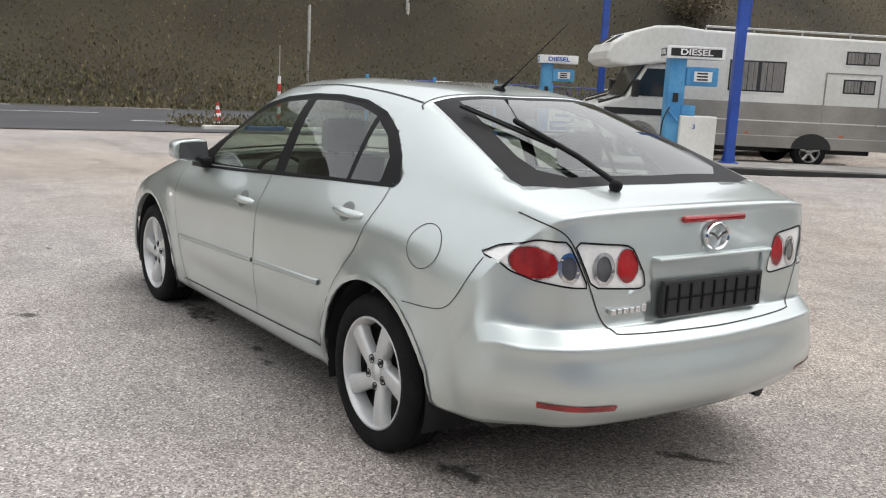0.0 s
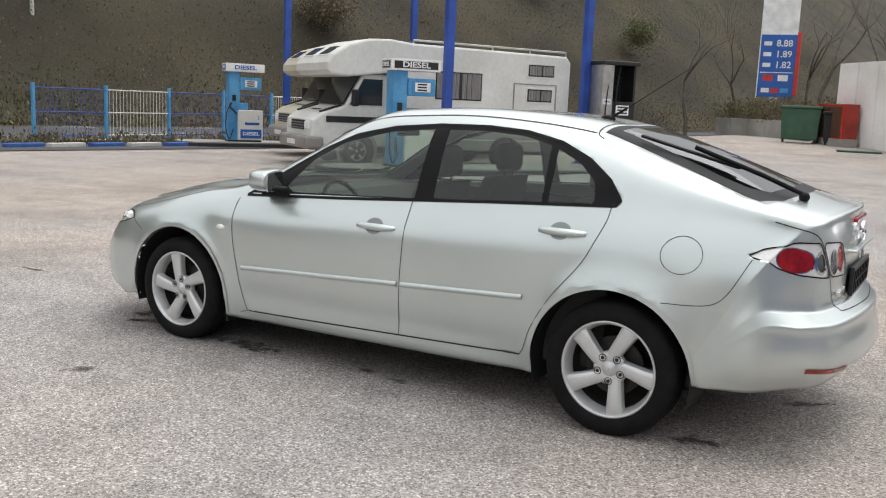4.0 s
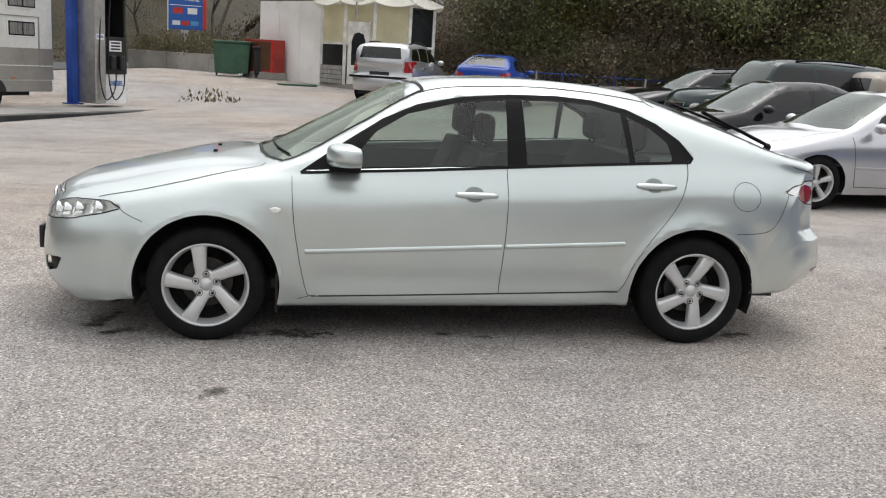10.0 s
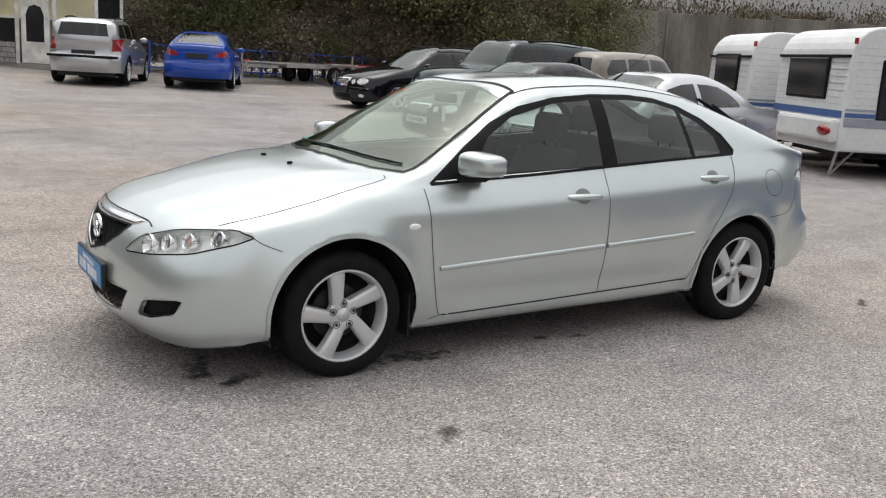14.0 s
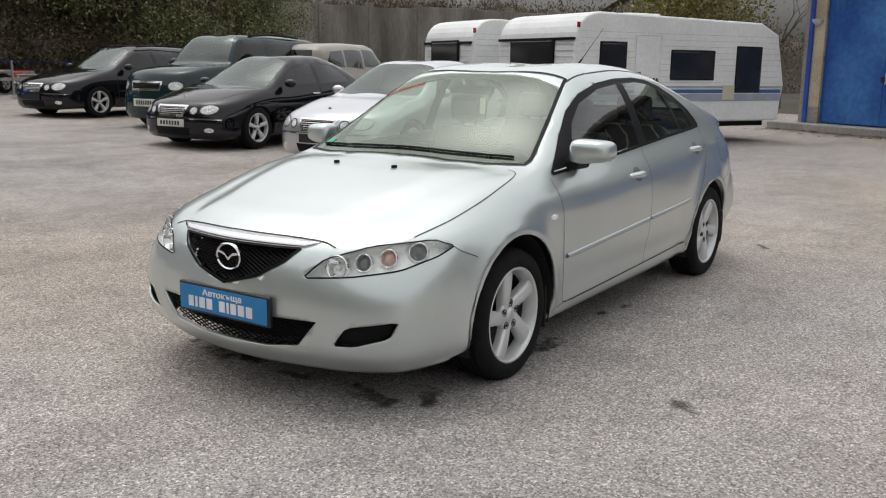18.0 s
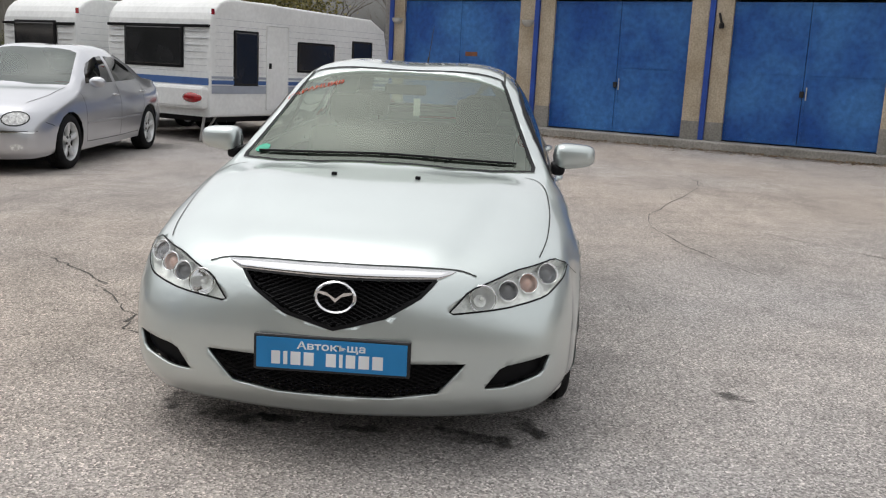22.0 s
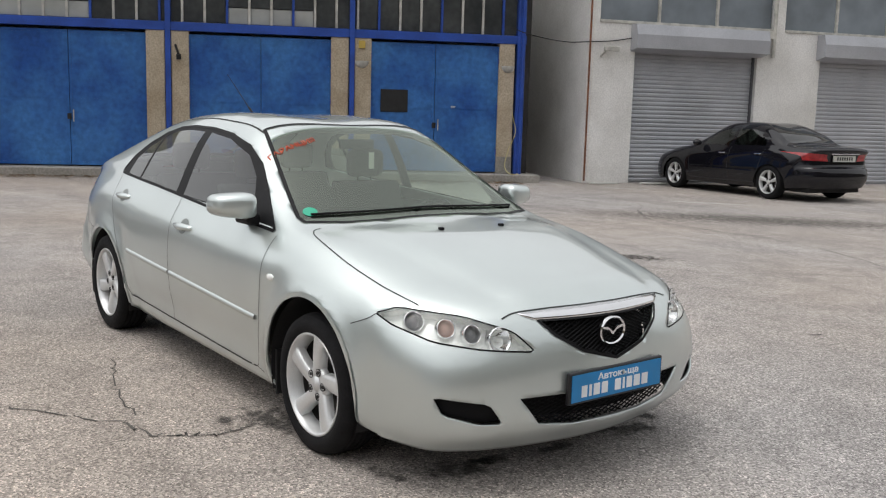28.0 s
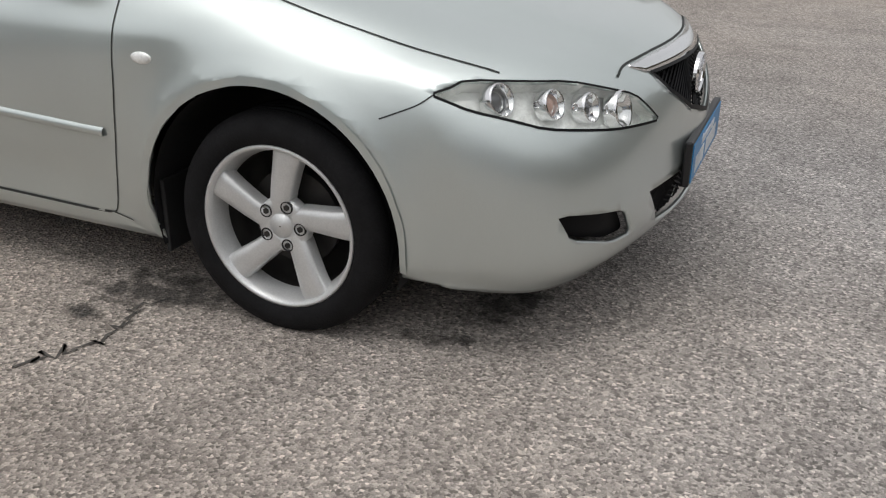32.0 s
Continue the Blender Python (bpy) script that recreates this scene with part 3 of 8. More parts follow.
GLASS = glass_mat("car_glass", (0.66, 0.74, 0.69), 0.06)
SCREEN_GLASS = glass_mat("windscreen_glass", (0.78, 0.88, 0.79), 0.17, (0.82, 0.89, 0.79), 5.0)
DARK_GLASS = glass_mat("dark_car_glass", (0.10, 0.12, 0.115), 0.06)
PALE_GLASS = glass_mat("pale_screen_glass", (0.34, 0.40, 0.36), 0.13, (0.8, 0.86, 0.83), 5.0)
CLEAR = glass_mat("clear_lens", (0.97, 0.98, 0.97), 0.035, power=5.0)
RED = mat("red_lens", (0.22, 0.005, 0.009), 0.14, 0, 0.3, 14.0, 0.10, 120.0, 0.1, 60.0, coat=0.6, col2=(0.42, 0.012, 0.016))
AMBER = mat("amber_lens", (0.55, 0.16, 0.06), 0.2, 0, 0.1, 30.0, coat=1.0)
LAMP_SILVER = mat("lamp_reflector", (0.90, 0.91, 0.89), 0.22, 0.15, 0.10, 25.0, 0.1, 120.0, 0.15, 40.0)
TAIL_CHROME = mat("lamp_chrome", (0.92, 0.92, 0.91), 0.16, 0.25, 0.05, 18.0, 0.04, 90.0, 0.08, 40.0)
LAMP_GREY = mat("grey_lens", (0.12, 0.12, 0.13), 0.12, 0.3, 0.15, 30.0, coat=1.0)
PINK = mat("pale_amber_bulb", (0.62, 0.40, 0.33), 0.2, 0, 0.1, 30.0, coat=1.0)
MESH_BLACK = mat("black_grille", (0.007, 0.007, 0.008), 0.5, spec=0.12)
PLATE_BLACK = mat("black_plate_holder", (0.015, 0.015, 0.017), 0.4)

# Six lines run from the front lip over the roof to the rear lip: middle, roof edge, shoulder, flank, lower flank and sill.
NET = {
    "mid": [(2.17, 0, .165), (2.255, 0, .27), (2.265, 0, .50), (2.195, 0, .685), (1.90, 0, .79), (1.50, 0, .88), (1.12, 0, .935),
            (.72, 0, 1.135), (.26, 0, 1.355), (-.12, 0, 1.402), (-.52, 0, 1.41), (-1.02, 0, 1.378), (-1.50, 0, 1.255),
            (-1.96, 0, 1.085), (-2.185, 0, 1.04), (-2.205, 0, .83), (-2.212, 0, .665), (-2.29, 0, .605), (-2.315, 0, .42), (-2.22, 0, .26)],
    "edge": [(2.11, .42, .165), (2.19, .45, .27), (2.195, .46, .50), (2.095, .48, .68), (1.74, .53, .795), (1.36, .57, .882), (.98, .625, .93),
             (.58, .595, 1.125), (.18, .535, 1.325), (-.15, .53, 1.362), (-.52, .53, 1.37), (-1.02, .51, 1.33), (-1.46, .56, 1.21),
             (-1.90, .60, 1.07), (-2.13, .56, 1.02), (-2.155, .55, .82), (-2.165, .55, .655), (-2.225, .54, .60), (-2.245, .54, .42), (-2.16, .52, .26)],
    "shoulder": [(2.00, .68, .17), (2.06, .705, .27), (2.045, .72, .50), (1.92, .725, .665), (1.60, .755, .765), (1.30, .775, .83), (.97, .785, .872),
                 (.58, .782, .892), (.19, .785, .915), (-.16, .785, .935), (-.52, .782, .955), (-.98, .775, .985), (-1.42, .755, 1.0),
                 (-1.82, .72, .985), (-2.025, .675, .95), (-2.04, .69, .80), (-2.05, .70, .65), (-2.09, .71, .59), (-2.10, .71, .42), (-2.03, .68, .26)],
    "flank": [(1.84, .79, .188), (1.875, .815, .27), (1.85, .828, .48), (1.75, .835, .60), (1.50, .858, .67), (1.25, .866, .69), (.95, .868, .69),
              (.58, .868, .69), (.19, .868, .69), (-.16, .868, .70), (-.52, .868, .70), (-.95, .868, .72), (-1.36, .866, .74),
              (-1.70, .835, .76), (-1.90, .795, .78), (-1.91, .795, .69), (-1.925, .80, .63), (-1.94, .805, .57), (-1.95, .805, .42), (-1.91, .78, .26)],
    "low": [(1.76, .82, .205), (1.74, .845, .26), (1.70, .852, .36), (1.62, .86, .42), (1.45, .866, .40), (1.22, .864, .38), (.95, .860, .37),
            (.58, .858, .37), (.19, .858, .37), (-.16, .858, .37), (-.52, .860, .375), (-.95, .862, .385), (-1.34, .866, .42),
            (-1.60, .855, .46), (-1.74, .835, .50), (-1.75, .835, .46), (-1.755, .835, .44), (-1.76, .835, .42), (-1.77, .83, .36), (-1.77, .81, .238)],
    "sill": [(1.70, .81, .208), (1.66, .82, .208), (1.60, .825, .205), (1.52, .83, .19), (1.38, .83, .172), (1.20, .83, .175), (.93, .825, .185),
             (.58, .822, .19), (.19, .822, .195), (-.16, .822, .20), (-.52, .822, .205), (-.95, .822, .215), (-1.32, .82, .22),
             (-1.50, .82, .225), (-1.60, .82, .23), (-1.64, .82, .235), (-1.65, .818, .2355), (-1.66, .815, .236), (-1.68, .81, .237), (-1.70, .80, .237)],
}


def even_spline(pts, n):
    """A smooth line through unevenly spaced points, with no overshoot at close ones."""
    pts = [Vector(p) for p in pts]
    out = []
    for k in range(len(pts) - 1):
        p1, p2 = pts[k], pts[k + 1]
        p0 = pts[k - 1] if k else p1 * 2 - p2
        p3 = pts[k + 2] if k + 2 < len(pts) else p2 * 2 - p1
        d1, d2, d3 = (max(1e-4, (b - a).length) ** 0.5 for a, b in ((p0, p1), (p1, p2), (p2, p3)))
        m1 = ((p1 - p0) / d1 - (p2 - p0) / (d1 + d2) + (p2 - p1) / d2) * d2
        m2 = ((p2 - p1) / d2 - (p3 - p1) / (d2 + d3) + (p3 - p2) / d3) * d2
        for s in range(n):
            t = s / n
            out.append(p1 * (2 * t ** 3 - 3 * t * t + 1) + m1 * (t ** 3 - 2 * t * t + t) + p2 * (3 * t * t - 2 * t ** 3) + m2 * (t ** 3 - t * t))
    out.append(pts[-1])
    return out


def shell(net, rows=7, cols=6, sculpt=None, way=spline):
    """The outer skin, both halves, as a bmesh."""
    lines = [way(net[k], rows) for k in ("mid", "edge", "shoulder", "flank", "low", "sill")]
    bm = bmesh.new()
    grid = []
    for i in range(len(lines[0])):
        pts = [ln[i] for ln in lines]
        mirrored = [Vector((p.x, -p.y, p.z)) for p in pts[:0:-1]] + pts
        half = spline(mirrored, cols)
        grid.append([bm.verts.new(sculpt(p) if sculpt else p) for p in half])
    for a, b in zip(grid, grid[1:]):
        for j in range(len(a) - 1):
            bm.faces.new((a[j], a[j + 1], b[j + 1], b[j]))
    bmesh.ops.recalc_face_normals(bm, faces=bm.faces[:])
    top = max(bm.faces, key=lambda f: f.calc_center_median().z)
    if top.normal.z < 0:
        bmesh.ops.reverse_faces(bm, faces=bm.faces[:])
    return bm


def ring_poly(cx, cy, rx, ry=None, n=20, a0=0.0):
    ry = rx if ry is None else ry
    return [(cx + rx * math.cos(a0 + 2 * math.pi * k / n), cy + ry * math.sin(a0 + 2 * math.pi * k / n)) for k in range(n)]


class Skin:
    """Finds places on a car's skin."""
    def __init__(self, bm):
        from mathutils.bvhtree import BVHTree
        self.tree = BVHTree.FromBMesh(bm)

    def cast(self, o, d):
        p, n, _, _ = self.tree.ray_cast(Vector(o), Vector(d))
        return (p, n) if p else (None, None)

    def side(self, x, z, s=1):
        return self.cast((x, 3 * s, z), (0, -s, 0))

    def top(self, x, y):
        return self.cast((x, y, 3), (0, 0, -1))

    def front(self, y, z):
        return self.cast((5, y, z), (-1, 0, 0))

    def rear(self, y, z):
        return self.cast((-5, y, z), (1, 0, 0))

    def line(self, pts, way, width, parent, name, material, lift=0.0015, n=6, sides=(1,)):
        pts = spline([Vector((*p, 0)) for p in pts], n)
        for s in sides:
            qs, ns = [], []
            for p in pts:
                q, nn = way(p.x, p.y, s)
                if q:
                    qs.append(q)
                    ns.append(nn)
            if len(qs) > 1:
                bm = bmesh.new()
                strip(bm, qs, ns, width, lift)
                part(name, bm, material, parent)


def offset_patch(bm, d):
    """A copy of a patch moved d along its normals."""
    out = bm.copy()
    out.normal_update()
    moved = [(v, v.co + v.normal * d) for v in out.verts]
    for v, c in moved:
        v.co = c
    return out


def rim_band(bm, w, d, lift=0.0015):
    """A band of the width w along the open rim of a patch, in one piece."""
    bm.normal_update()
    bm.verts.index_update()
    out = bmesh.new()
    acc = {}
    edges = [e for e in bm.edges if e.is_boundary]
    for e in edges:
        a, b = e.verts
        f = e.link_faces[0]
        inn = f.normal.cross((b.co - a.co).normalized())
        if (f.calc_center_median() - a.co).dot(inn) < 0:
            inn = -inn
        for v in (a, b):
            k = acc.setdefault(v.index, [v.co.copy(), Vector(), Vector()])
            k[1] += inn
            k[2] += f.normal
    made = {}
    for i, (c, inn, n) in acc.items():
        inn, n = inn.normalized(), n.normalized()
        made[i] = (out.verts.new(c - inn * w * 0.35 + n * lift), out.verts.new(c + inn * w * 0.65 + n * lift))
    for e in edges:
        (a0, a1), (b0, b1) = made[e.verts[0].index], made[e.verts[1].index]
        out.faces.new((a0, b0, b1, a1))
    return out


def make_wheel(parent, x, y, z, out, radius=0.312, rim=0.218, width=0.205, style="pinwheel", steer=0.0, alloy=None, spin=0.0):
    """A wheel whose face looks along y; out is 1 or -1."""
    alloy = alloy or ALLOY
    k = radius / 0.312
    bm = bmesh.new()
    lathe(bm, [(0.02, -0.02), (0.135 * k, -0.02), (0.135 * k, 0.0), (0.02, 0.0)], 28)
    disc = part("wheel", bm, DARK_METAL, parent, smooth=False)
    disc.matrix_local = pose(x, y, z, 0, 0, (0 if out > 0 else 180) + steer)
    w = width / 2
    bm = bmesh.new()
    prof = [(rim - 0.006, -w + 0.02), (rim + 0.02, -w), (radius - 0.035, -w + 0.002), (radius - 0.012, -w + 0.015), (radius, -w + 0.045)]
    for g in (-0.045, -0.015, 0.015, 0.045):
        prof += [(radius, g - 0.006), (radius - 0.007, g - 0.004), (radius - 0.007, g + 0.004), (radius, g + 0.006)]
    prof += [(radius, w - 0.045), (radius - 0.012, w - 0.015), (radius - 0.035, w - 0.002), (rim + 0.03, w), (rim + 0.012, w - 0.004), (rim - 0.006, w - 0.02)]
    lathe(bm, prof, 56)
    part("tyre", bm, TYRE, disc, smooth=True)
    pin = style == "pinwheel"
    bm = bmesh.new()
    lathe(bm, [(rim - 0.026, w - 0.075), (rim - 0.022, w - 0.05), (rim - 0.013, w - 0.028), (rim - 0.009, w - 0.012), (rim - 0.003, w - 0.007), (rim + 0.003, w - 0.010), (rim - 0.002, w - 0.03)], 56)
    part("rim", bm, alloy, disc, smooth=True)
    # Barrel with an added closed back; dark metal paints in shade and brake dust.
    bm = bmesh.new()
    lathe(bm, [(rim - 0.026, w - 0.075), (rim - 0.03, -w + 0.02), (0.03, -w + 0.03)], 40)
    part("shaded_rim_barrel", bm, DARK_METAL, disc, smooth=True)
    face = w - 0.022
    count = 5
    for q in range(count):
        a = 2 * math.pi * q / count + math.pi / 2 + math.radians(spin)
        bm = bmesh.new()
        c = Vector((math.cos(a), 0, math.sin(a)))
        t = Vector((-math.sin(a), 0, math.cos(a)))
        rows = []
        if pin:
            # a straight blade that stands to one side of the middle
            line = [(0.022, 0.026, -0.020, -0.014), (0.055, 0.030, -0.027, -0.012), (0.10, 0.032, -0.032, -0.006), (0.155, 0.036, -0.036, -0.001), (rim - 0.022, 0.041, -0.040, 0.0), (rim - 0.008, 0.043, -0.041, -0.004)]
        else:
            line = [(0.035, 0.022, 0.0, -0.022), (0.11, 0.026, 0.0, -0.004), (rim - 0.012, 0.036, 0.0, 0.0)]
        for r, wd, off, dy in line:
            r *= k if r < 0.15 else 1
            base = c * (math.sqrt(max(0.0, r * r - off * off)) if pin and r > 0.15 else r) + t * off * k
            rows.append([bm.verts.new(base + t * u * wd * k + Vector((0, face + dy + h, 0))) for u, h in ((-1.05, -0.040), (-1, -0.010), (-0.88, -0.001), (-0.4, 0.003), (0.4, 0.003), (0.88, -0.001), (1, -0.010), (1.05, -0.040))])
        for ra, rb in zip(rows, rows[1:]):
            for j in range(7):
                bm.faces.new((ra[j], rb[j], rb[j + 1], ra[j + 1]))
        bmesh.ops.recalc_face_normals(bm, faces=bm.faces[:])
        if sum(f.normal.y for f in bm.faces) < 0:
            bmesh.ops.reverse_faces(bm, faces=bm.faces[:])
        part("spoke", bm, alloy, disc, smooth=True)
    bm = bmesh.new()
    hub = 0.078 if pin else 0.066
    lathe(bm, [(hub * k, face - 0.045), (hub * k, face - 0.020), ((hub - 0.008) * k, face - 0.012), (0.038 * k, face - 0.010), (0.036 * k, face - 0.014), (0.034 * k, face - 0.014), (0.032 * k, face - 0.006), (0.002, face - 0.003)], 32)
    part("hub_cap", bm, alloy, disc, smooth=True)
    for q in range(count):
        a = 2 * math.pi * (q + (0 if pin else 0.5)) / count + math.pi / 2 + math.radians(spin)
        at = Vector((0.057 * k * math.cos(a), 0, 0.057 * k * math.sin(a)))
        bm = bmesh.new()
        lathe(bm, [(0.0185 * k, face - 0.014), (0.0178 * k, face - 0.0075), (0.0150 * k, face - 0.008), (0.0140 * k, face - 0.022), (0.001, face - 0.022)], 14)
        bmesh.ops.translate(bm, vec=at, verts=bm.verts[:])
        part("bolt_hole", bm, BLACK, disc, smooth=True)
        bm = bmesh.new()
        rod(bm, at + Vector((0, face - 0.02, 0)), at + Vector((0, face - 0.007, 0)), 0.0085 * k, 6)
        part("wheel_bolt", bm, DARK_METAL, disc)
    return disc


GR = [(.335, .668), (.285, .615), (.17, .548), (.0, .503), (-.17, .548), (-.285, .615), (-.335, .668)]
BAR = [(.345, .670), (.385, .684), (.40, .692), (.25, .701), (.0, .705), (-.25, .701), (-.40, .692), (-.385, .684), (-.345, .670)]
LG = [(.455, .392), (.36, .278), (.2, .255), (-.2, .255), (-.36, .278), (-.455, .392)]
SIDE_GLASS = [(.86, .885), (.764, .95), (.62, 1.048), (.43, 1.168), (.243, 1.251), (.006, 1.302), (-.263, 1.327), (-.534, 1.332), (-.749, 1.318),
              (-.938, 1.278), (-1.10, 1.21), (-1.225, 1.125), (-1.295, 1.04), (-1.278, 1.018), (-.69, .985), (.223, .922)]

# ---- the silver-green hatchback ----
car = thing("hatchback_car", "pale silver-green five-door hatchback with a blue dealer plate", "car")
# The hatchback's own lines: rows set close together make the folds of the bumpers and the tail edge.
BODY = {k: [Vector(p) for p in v] for k, v in NET.items()}
for key, bottom in (("mid", (-2.235, .325)), ("edge", (-2.175, .32)), ("shoulder", (-2.045, .31)), ("flank", (-1.92, .297)), ("low", (-1.775, .290))):
    BODY[key][19].x, BODY[key][19].z = bottom
for key in BODY:
    for i, z in ((13, .245), (14, .262), (15, .272), (16, .276), (17, .28), (18, .284), (19, .288)):
        if key == "sill":
            BODY[key][i].z = z
BODY["flank"][17] = Vector((-1.95, .822, .585))
BODY["flank"][18] = Vector((-1.965, .828, .43))
BODY["flank"][15].y = .806
BODY["flank"][16] = Vector((-1.925, .815, .638))
for i in (1, 2):
    BODY["shoulder"][i].x += .022
    BODY["flank"][i].x += .012
BODY["shoulder"][17] = Vector((-2.105, .725, .592))
BODY["shoulder"][18] = Vector((-2.115, .725, .43))
for key, row in BODY.items():
    tight = {"mid": 1.0, "edge": 1.0, "shoulder": 1.0, "flank": .9, "low": .6, "sill": .5}[key]
    out = []
    for i, p in enumerate(row):
        q = row[i + 1] if i + 1 < len(row) else p
        o = row[i - 1] if i else p
        if i in (14, 17):               # tail edge, rear bumper shelf
            f = {14: .14, 17: .18}[i] * tight
            out += [p.lerp(o, f if i != 14 else f * 1.2), p.copy(), p.lerp(q, f)]
        elif i == 16:                   # inner corner of the rear bumper shelf
            out += [p.copy(), p.lerp(q, .18 * tight)]
        else:
            out.append(p.copy())
    BODY[key] = out


def ease(v, a, b):
    v = min(1.0, max(0.0, (v - a) / (b - a)))
    return v * v * (3 - 2 * v)


def sculpt(p):
    """Flared arches, a raised middle of the bonnet and a hollow along the foot of the doors."""
    p = p.copy()
    side = 1 if p.y > 0 else -1
    w = abs(p.y)
    if w > .6:
        for cx in (1.325, -1.325):
            r = math.hypot(p.x - cx, p.z - .292)
            if p.z > .2:
                p.y += side * (.013 * math.exp(-((r - .385) / .035) ** 2) - .006 * math.exp(-((r - .50) / .05) ** 2)) * ease(w, .6, .78)
        fold = .80 - .042 * p.x
        p.y += side * .009 * max(0.0, 1 - abs(p.z - fold) / .11) * ease(p.x, -1.95, -1.5) * (1 - ease(p.x, 1.0, 1.45))
        along = ease(p.x, -.95, -.75) * (1 - ease(p.x, .72, .90))
        p.y -= side * .010 * math.exp(-((p.z - .345) / .055) ** 2) * along
        p.y += side * .008 * math.exp(-((p.z - .235) / .03) ** 2) * along
    if p.x > .95 and p.z > .55:
        line = .60 - .23 * (p.x - 1.0) / 1.15
        p.z += .016 * (1 - ease(w - line, -.05, .03)) * ease(p.x, 1.02, 1.25) * (1 - ease(p.x, 2.02, 2.15)) * ease(p.z, .60, .70)
    return p


bm = shell(BODY, 8, 9, sculpt, even_spline)
skin = Skin(bm)
patches = {}
S = lambda x, z, s: skin.side(x, z, s)
T = lambda x, y, s: skin.top(x, y * s)
F = lambda y, z, s: skin.front(y * s, z)
R = lambda y, z, s: skin.rear(y * s, z)
HEAD_OUT = [(.806, .674), (.79, .642), (.72, .600), (.57, .576), (.38, .560), (.45, .636), (.60, .688), (.75, .702)]
TAIL_OUT = [(.770, .868), (.735, .826), (.68, .800), (.60, .788), (.548, .786), (.612, .934), (.67, .932), (.735, .903)]
TAIL_IN = [(.534, .786), (.345, .774), (.322, .786), (.330, .825), (.372, .905), (.40, .920), (.596, .934)]
SCREEN = [(1.09, .0), (1.07, .3), (1.03, .5), (.955, .675), (.90, .68), (.21, .505), (.235, .25), (.235, -.25), (.21, -.505), (.90, -.68), (.955, -.675), (1.03, -.5), (1.07, -.3)]


def rounded(poly):
    """The outline with its corners cut."""
    out = []
    for a, b in zip(poly, poly[1:] + poly[:1]):
        out += [(a[0] * .89 + b[0] * .11, a[1] * .89 + b[1] * .11), (a[0] * .11 + b[0] * .89, a[1] * .11 + b[1] * .89)]
    return out


HEAD_OUT, TAIL_OUT, TAIL_IN = rounded(HEAD_OUT), rounded(TAIL_OUT), rounded(TAIL_IN)


def outline(poly, way, width, parent, name, material, s=1, lift=0.003):
    """A narrow band on the skin along an outline."""
    pts = []
    for a, b in zip(poly, poly[1:] + poly[:1]):
        n = max(1, int(math.hypot(b[0] - a[0], b[1] - a[1]) / 0.02))
        pts += [(a[0] + (b[0] - a[0]) * k / n, a[1] + (b[1] - a[1]) * k / n) for k in range(n)]
    skin.line(pts + pts[:1], way, width, parent, name, material, lift, 1, (s,))



def take(name, poly, axes, test, both=True):
    """Takes a patch out of the skin on the left, and its mirror on the right."""
    for s in (1, -1) if both else (1,):
        pl = [(p[0] if axes[0] != 1 else p[0] * s, p[1] if axes[1] != 1 else p[1] * s) for p in poly]
        patches[name, s] = carve(bm, pl, axes, lambda f: test(f, s))


for cx in (1.325, -1.325):
    take("arch", ring_poly(cx, 0.292, 0.372, 0.375, 36), (0, 2), lambda f, s: f.calc_center_median().y * s > 0.4)
take("side", SIDE_GLASS, (0, 2), lambda f, s: f.calc_center_median().y * s > 0.45 and abs(f.normal.y) > 0.08)
take("screen", SCREEN, (0, 1),
     lambda f, s: f.calc_center_median().z > 0.86 and f.normal.z > 0.2, False)
take("hatch_glass", [(-1.10, -.47), (-1.10, .47), (-1.80, .605), (-1.86, .60), (-1.93, .45), (-1.955, 0), (-1.93, -.45), (-1.86, -.60), (-1.80, -.605)], (0, 1),
     lambda f, s: f.calc_center_median().z > 0.95 and f.normal.z > 0.2, False)
take("grille", GR, (1, 2), lambda f, s: f.calc_center_median().x > 1.9 and f.normal.x > 0.1, False)
take("chrome_bar", BAR, (1, 2), lambda f, s: f.calc_center_median().x > 1.9 and f.normal.x > 0.05, False)
take("low_grille", LG, (1, 2), lambda f, s: f.calc_center_median().x > 1.7 and f.normal.x > 0.1, False)
take("fog", rounded([(.752, .407), (.575, .380), (.514, .295), (.60, .298), (.726, .338)]), (1, 2), lambda f, s: f.calc_center_median().x > 1.6 and f.normal.x > 0.05)
take("head", HEAD_OUT, (1, 2), lambda f, s: f.calc_center_median().x > 1.5 and f.normal.x > 0.0)
take("tail_out", TAIL_OUT, (1, 2), lambda f, s: f.calc_center_median().x < -1.6 and f.normal.x < 0.0)
take("tail_in", TAIL_IN, (1, 2), lambda f, s: f.calc_center_median().x < -1.6 and f.normal.x < 0.0)
take("plate_bay", [(.292, .872), (.278, .66), (-.278, .66), (-.292, .872)], (1, 2), lambda f, s: f.calc_center_median().x < -1.6 and f.normal.x < -0.2, False)
body = part("body", bm, SILVER, car, smooth=True)
sol = body.modifiers.new("thickness", "SOLIDIFY")
sol.thickness, sol.offset = 0.012, -1

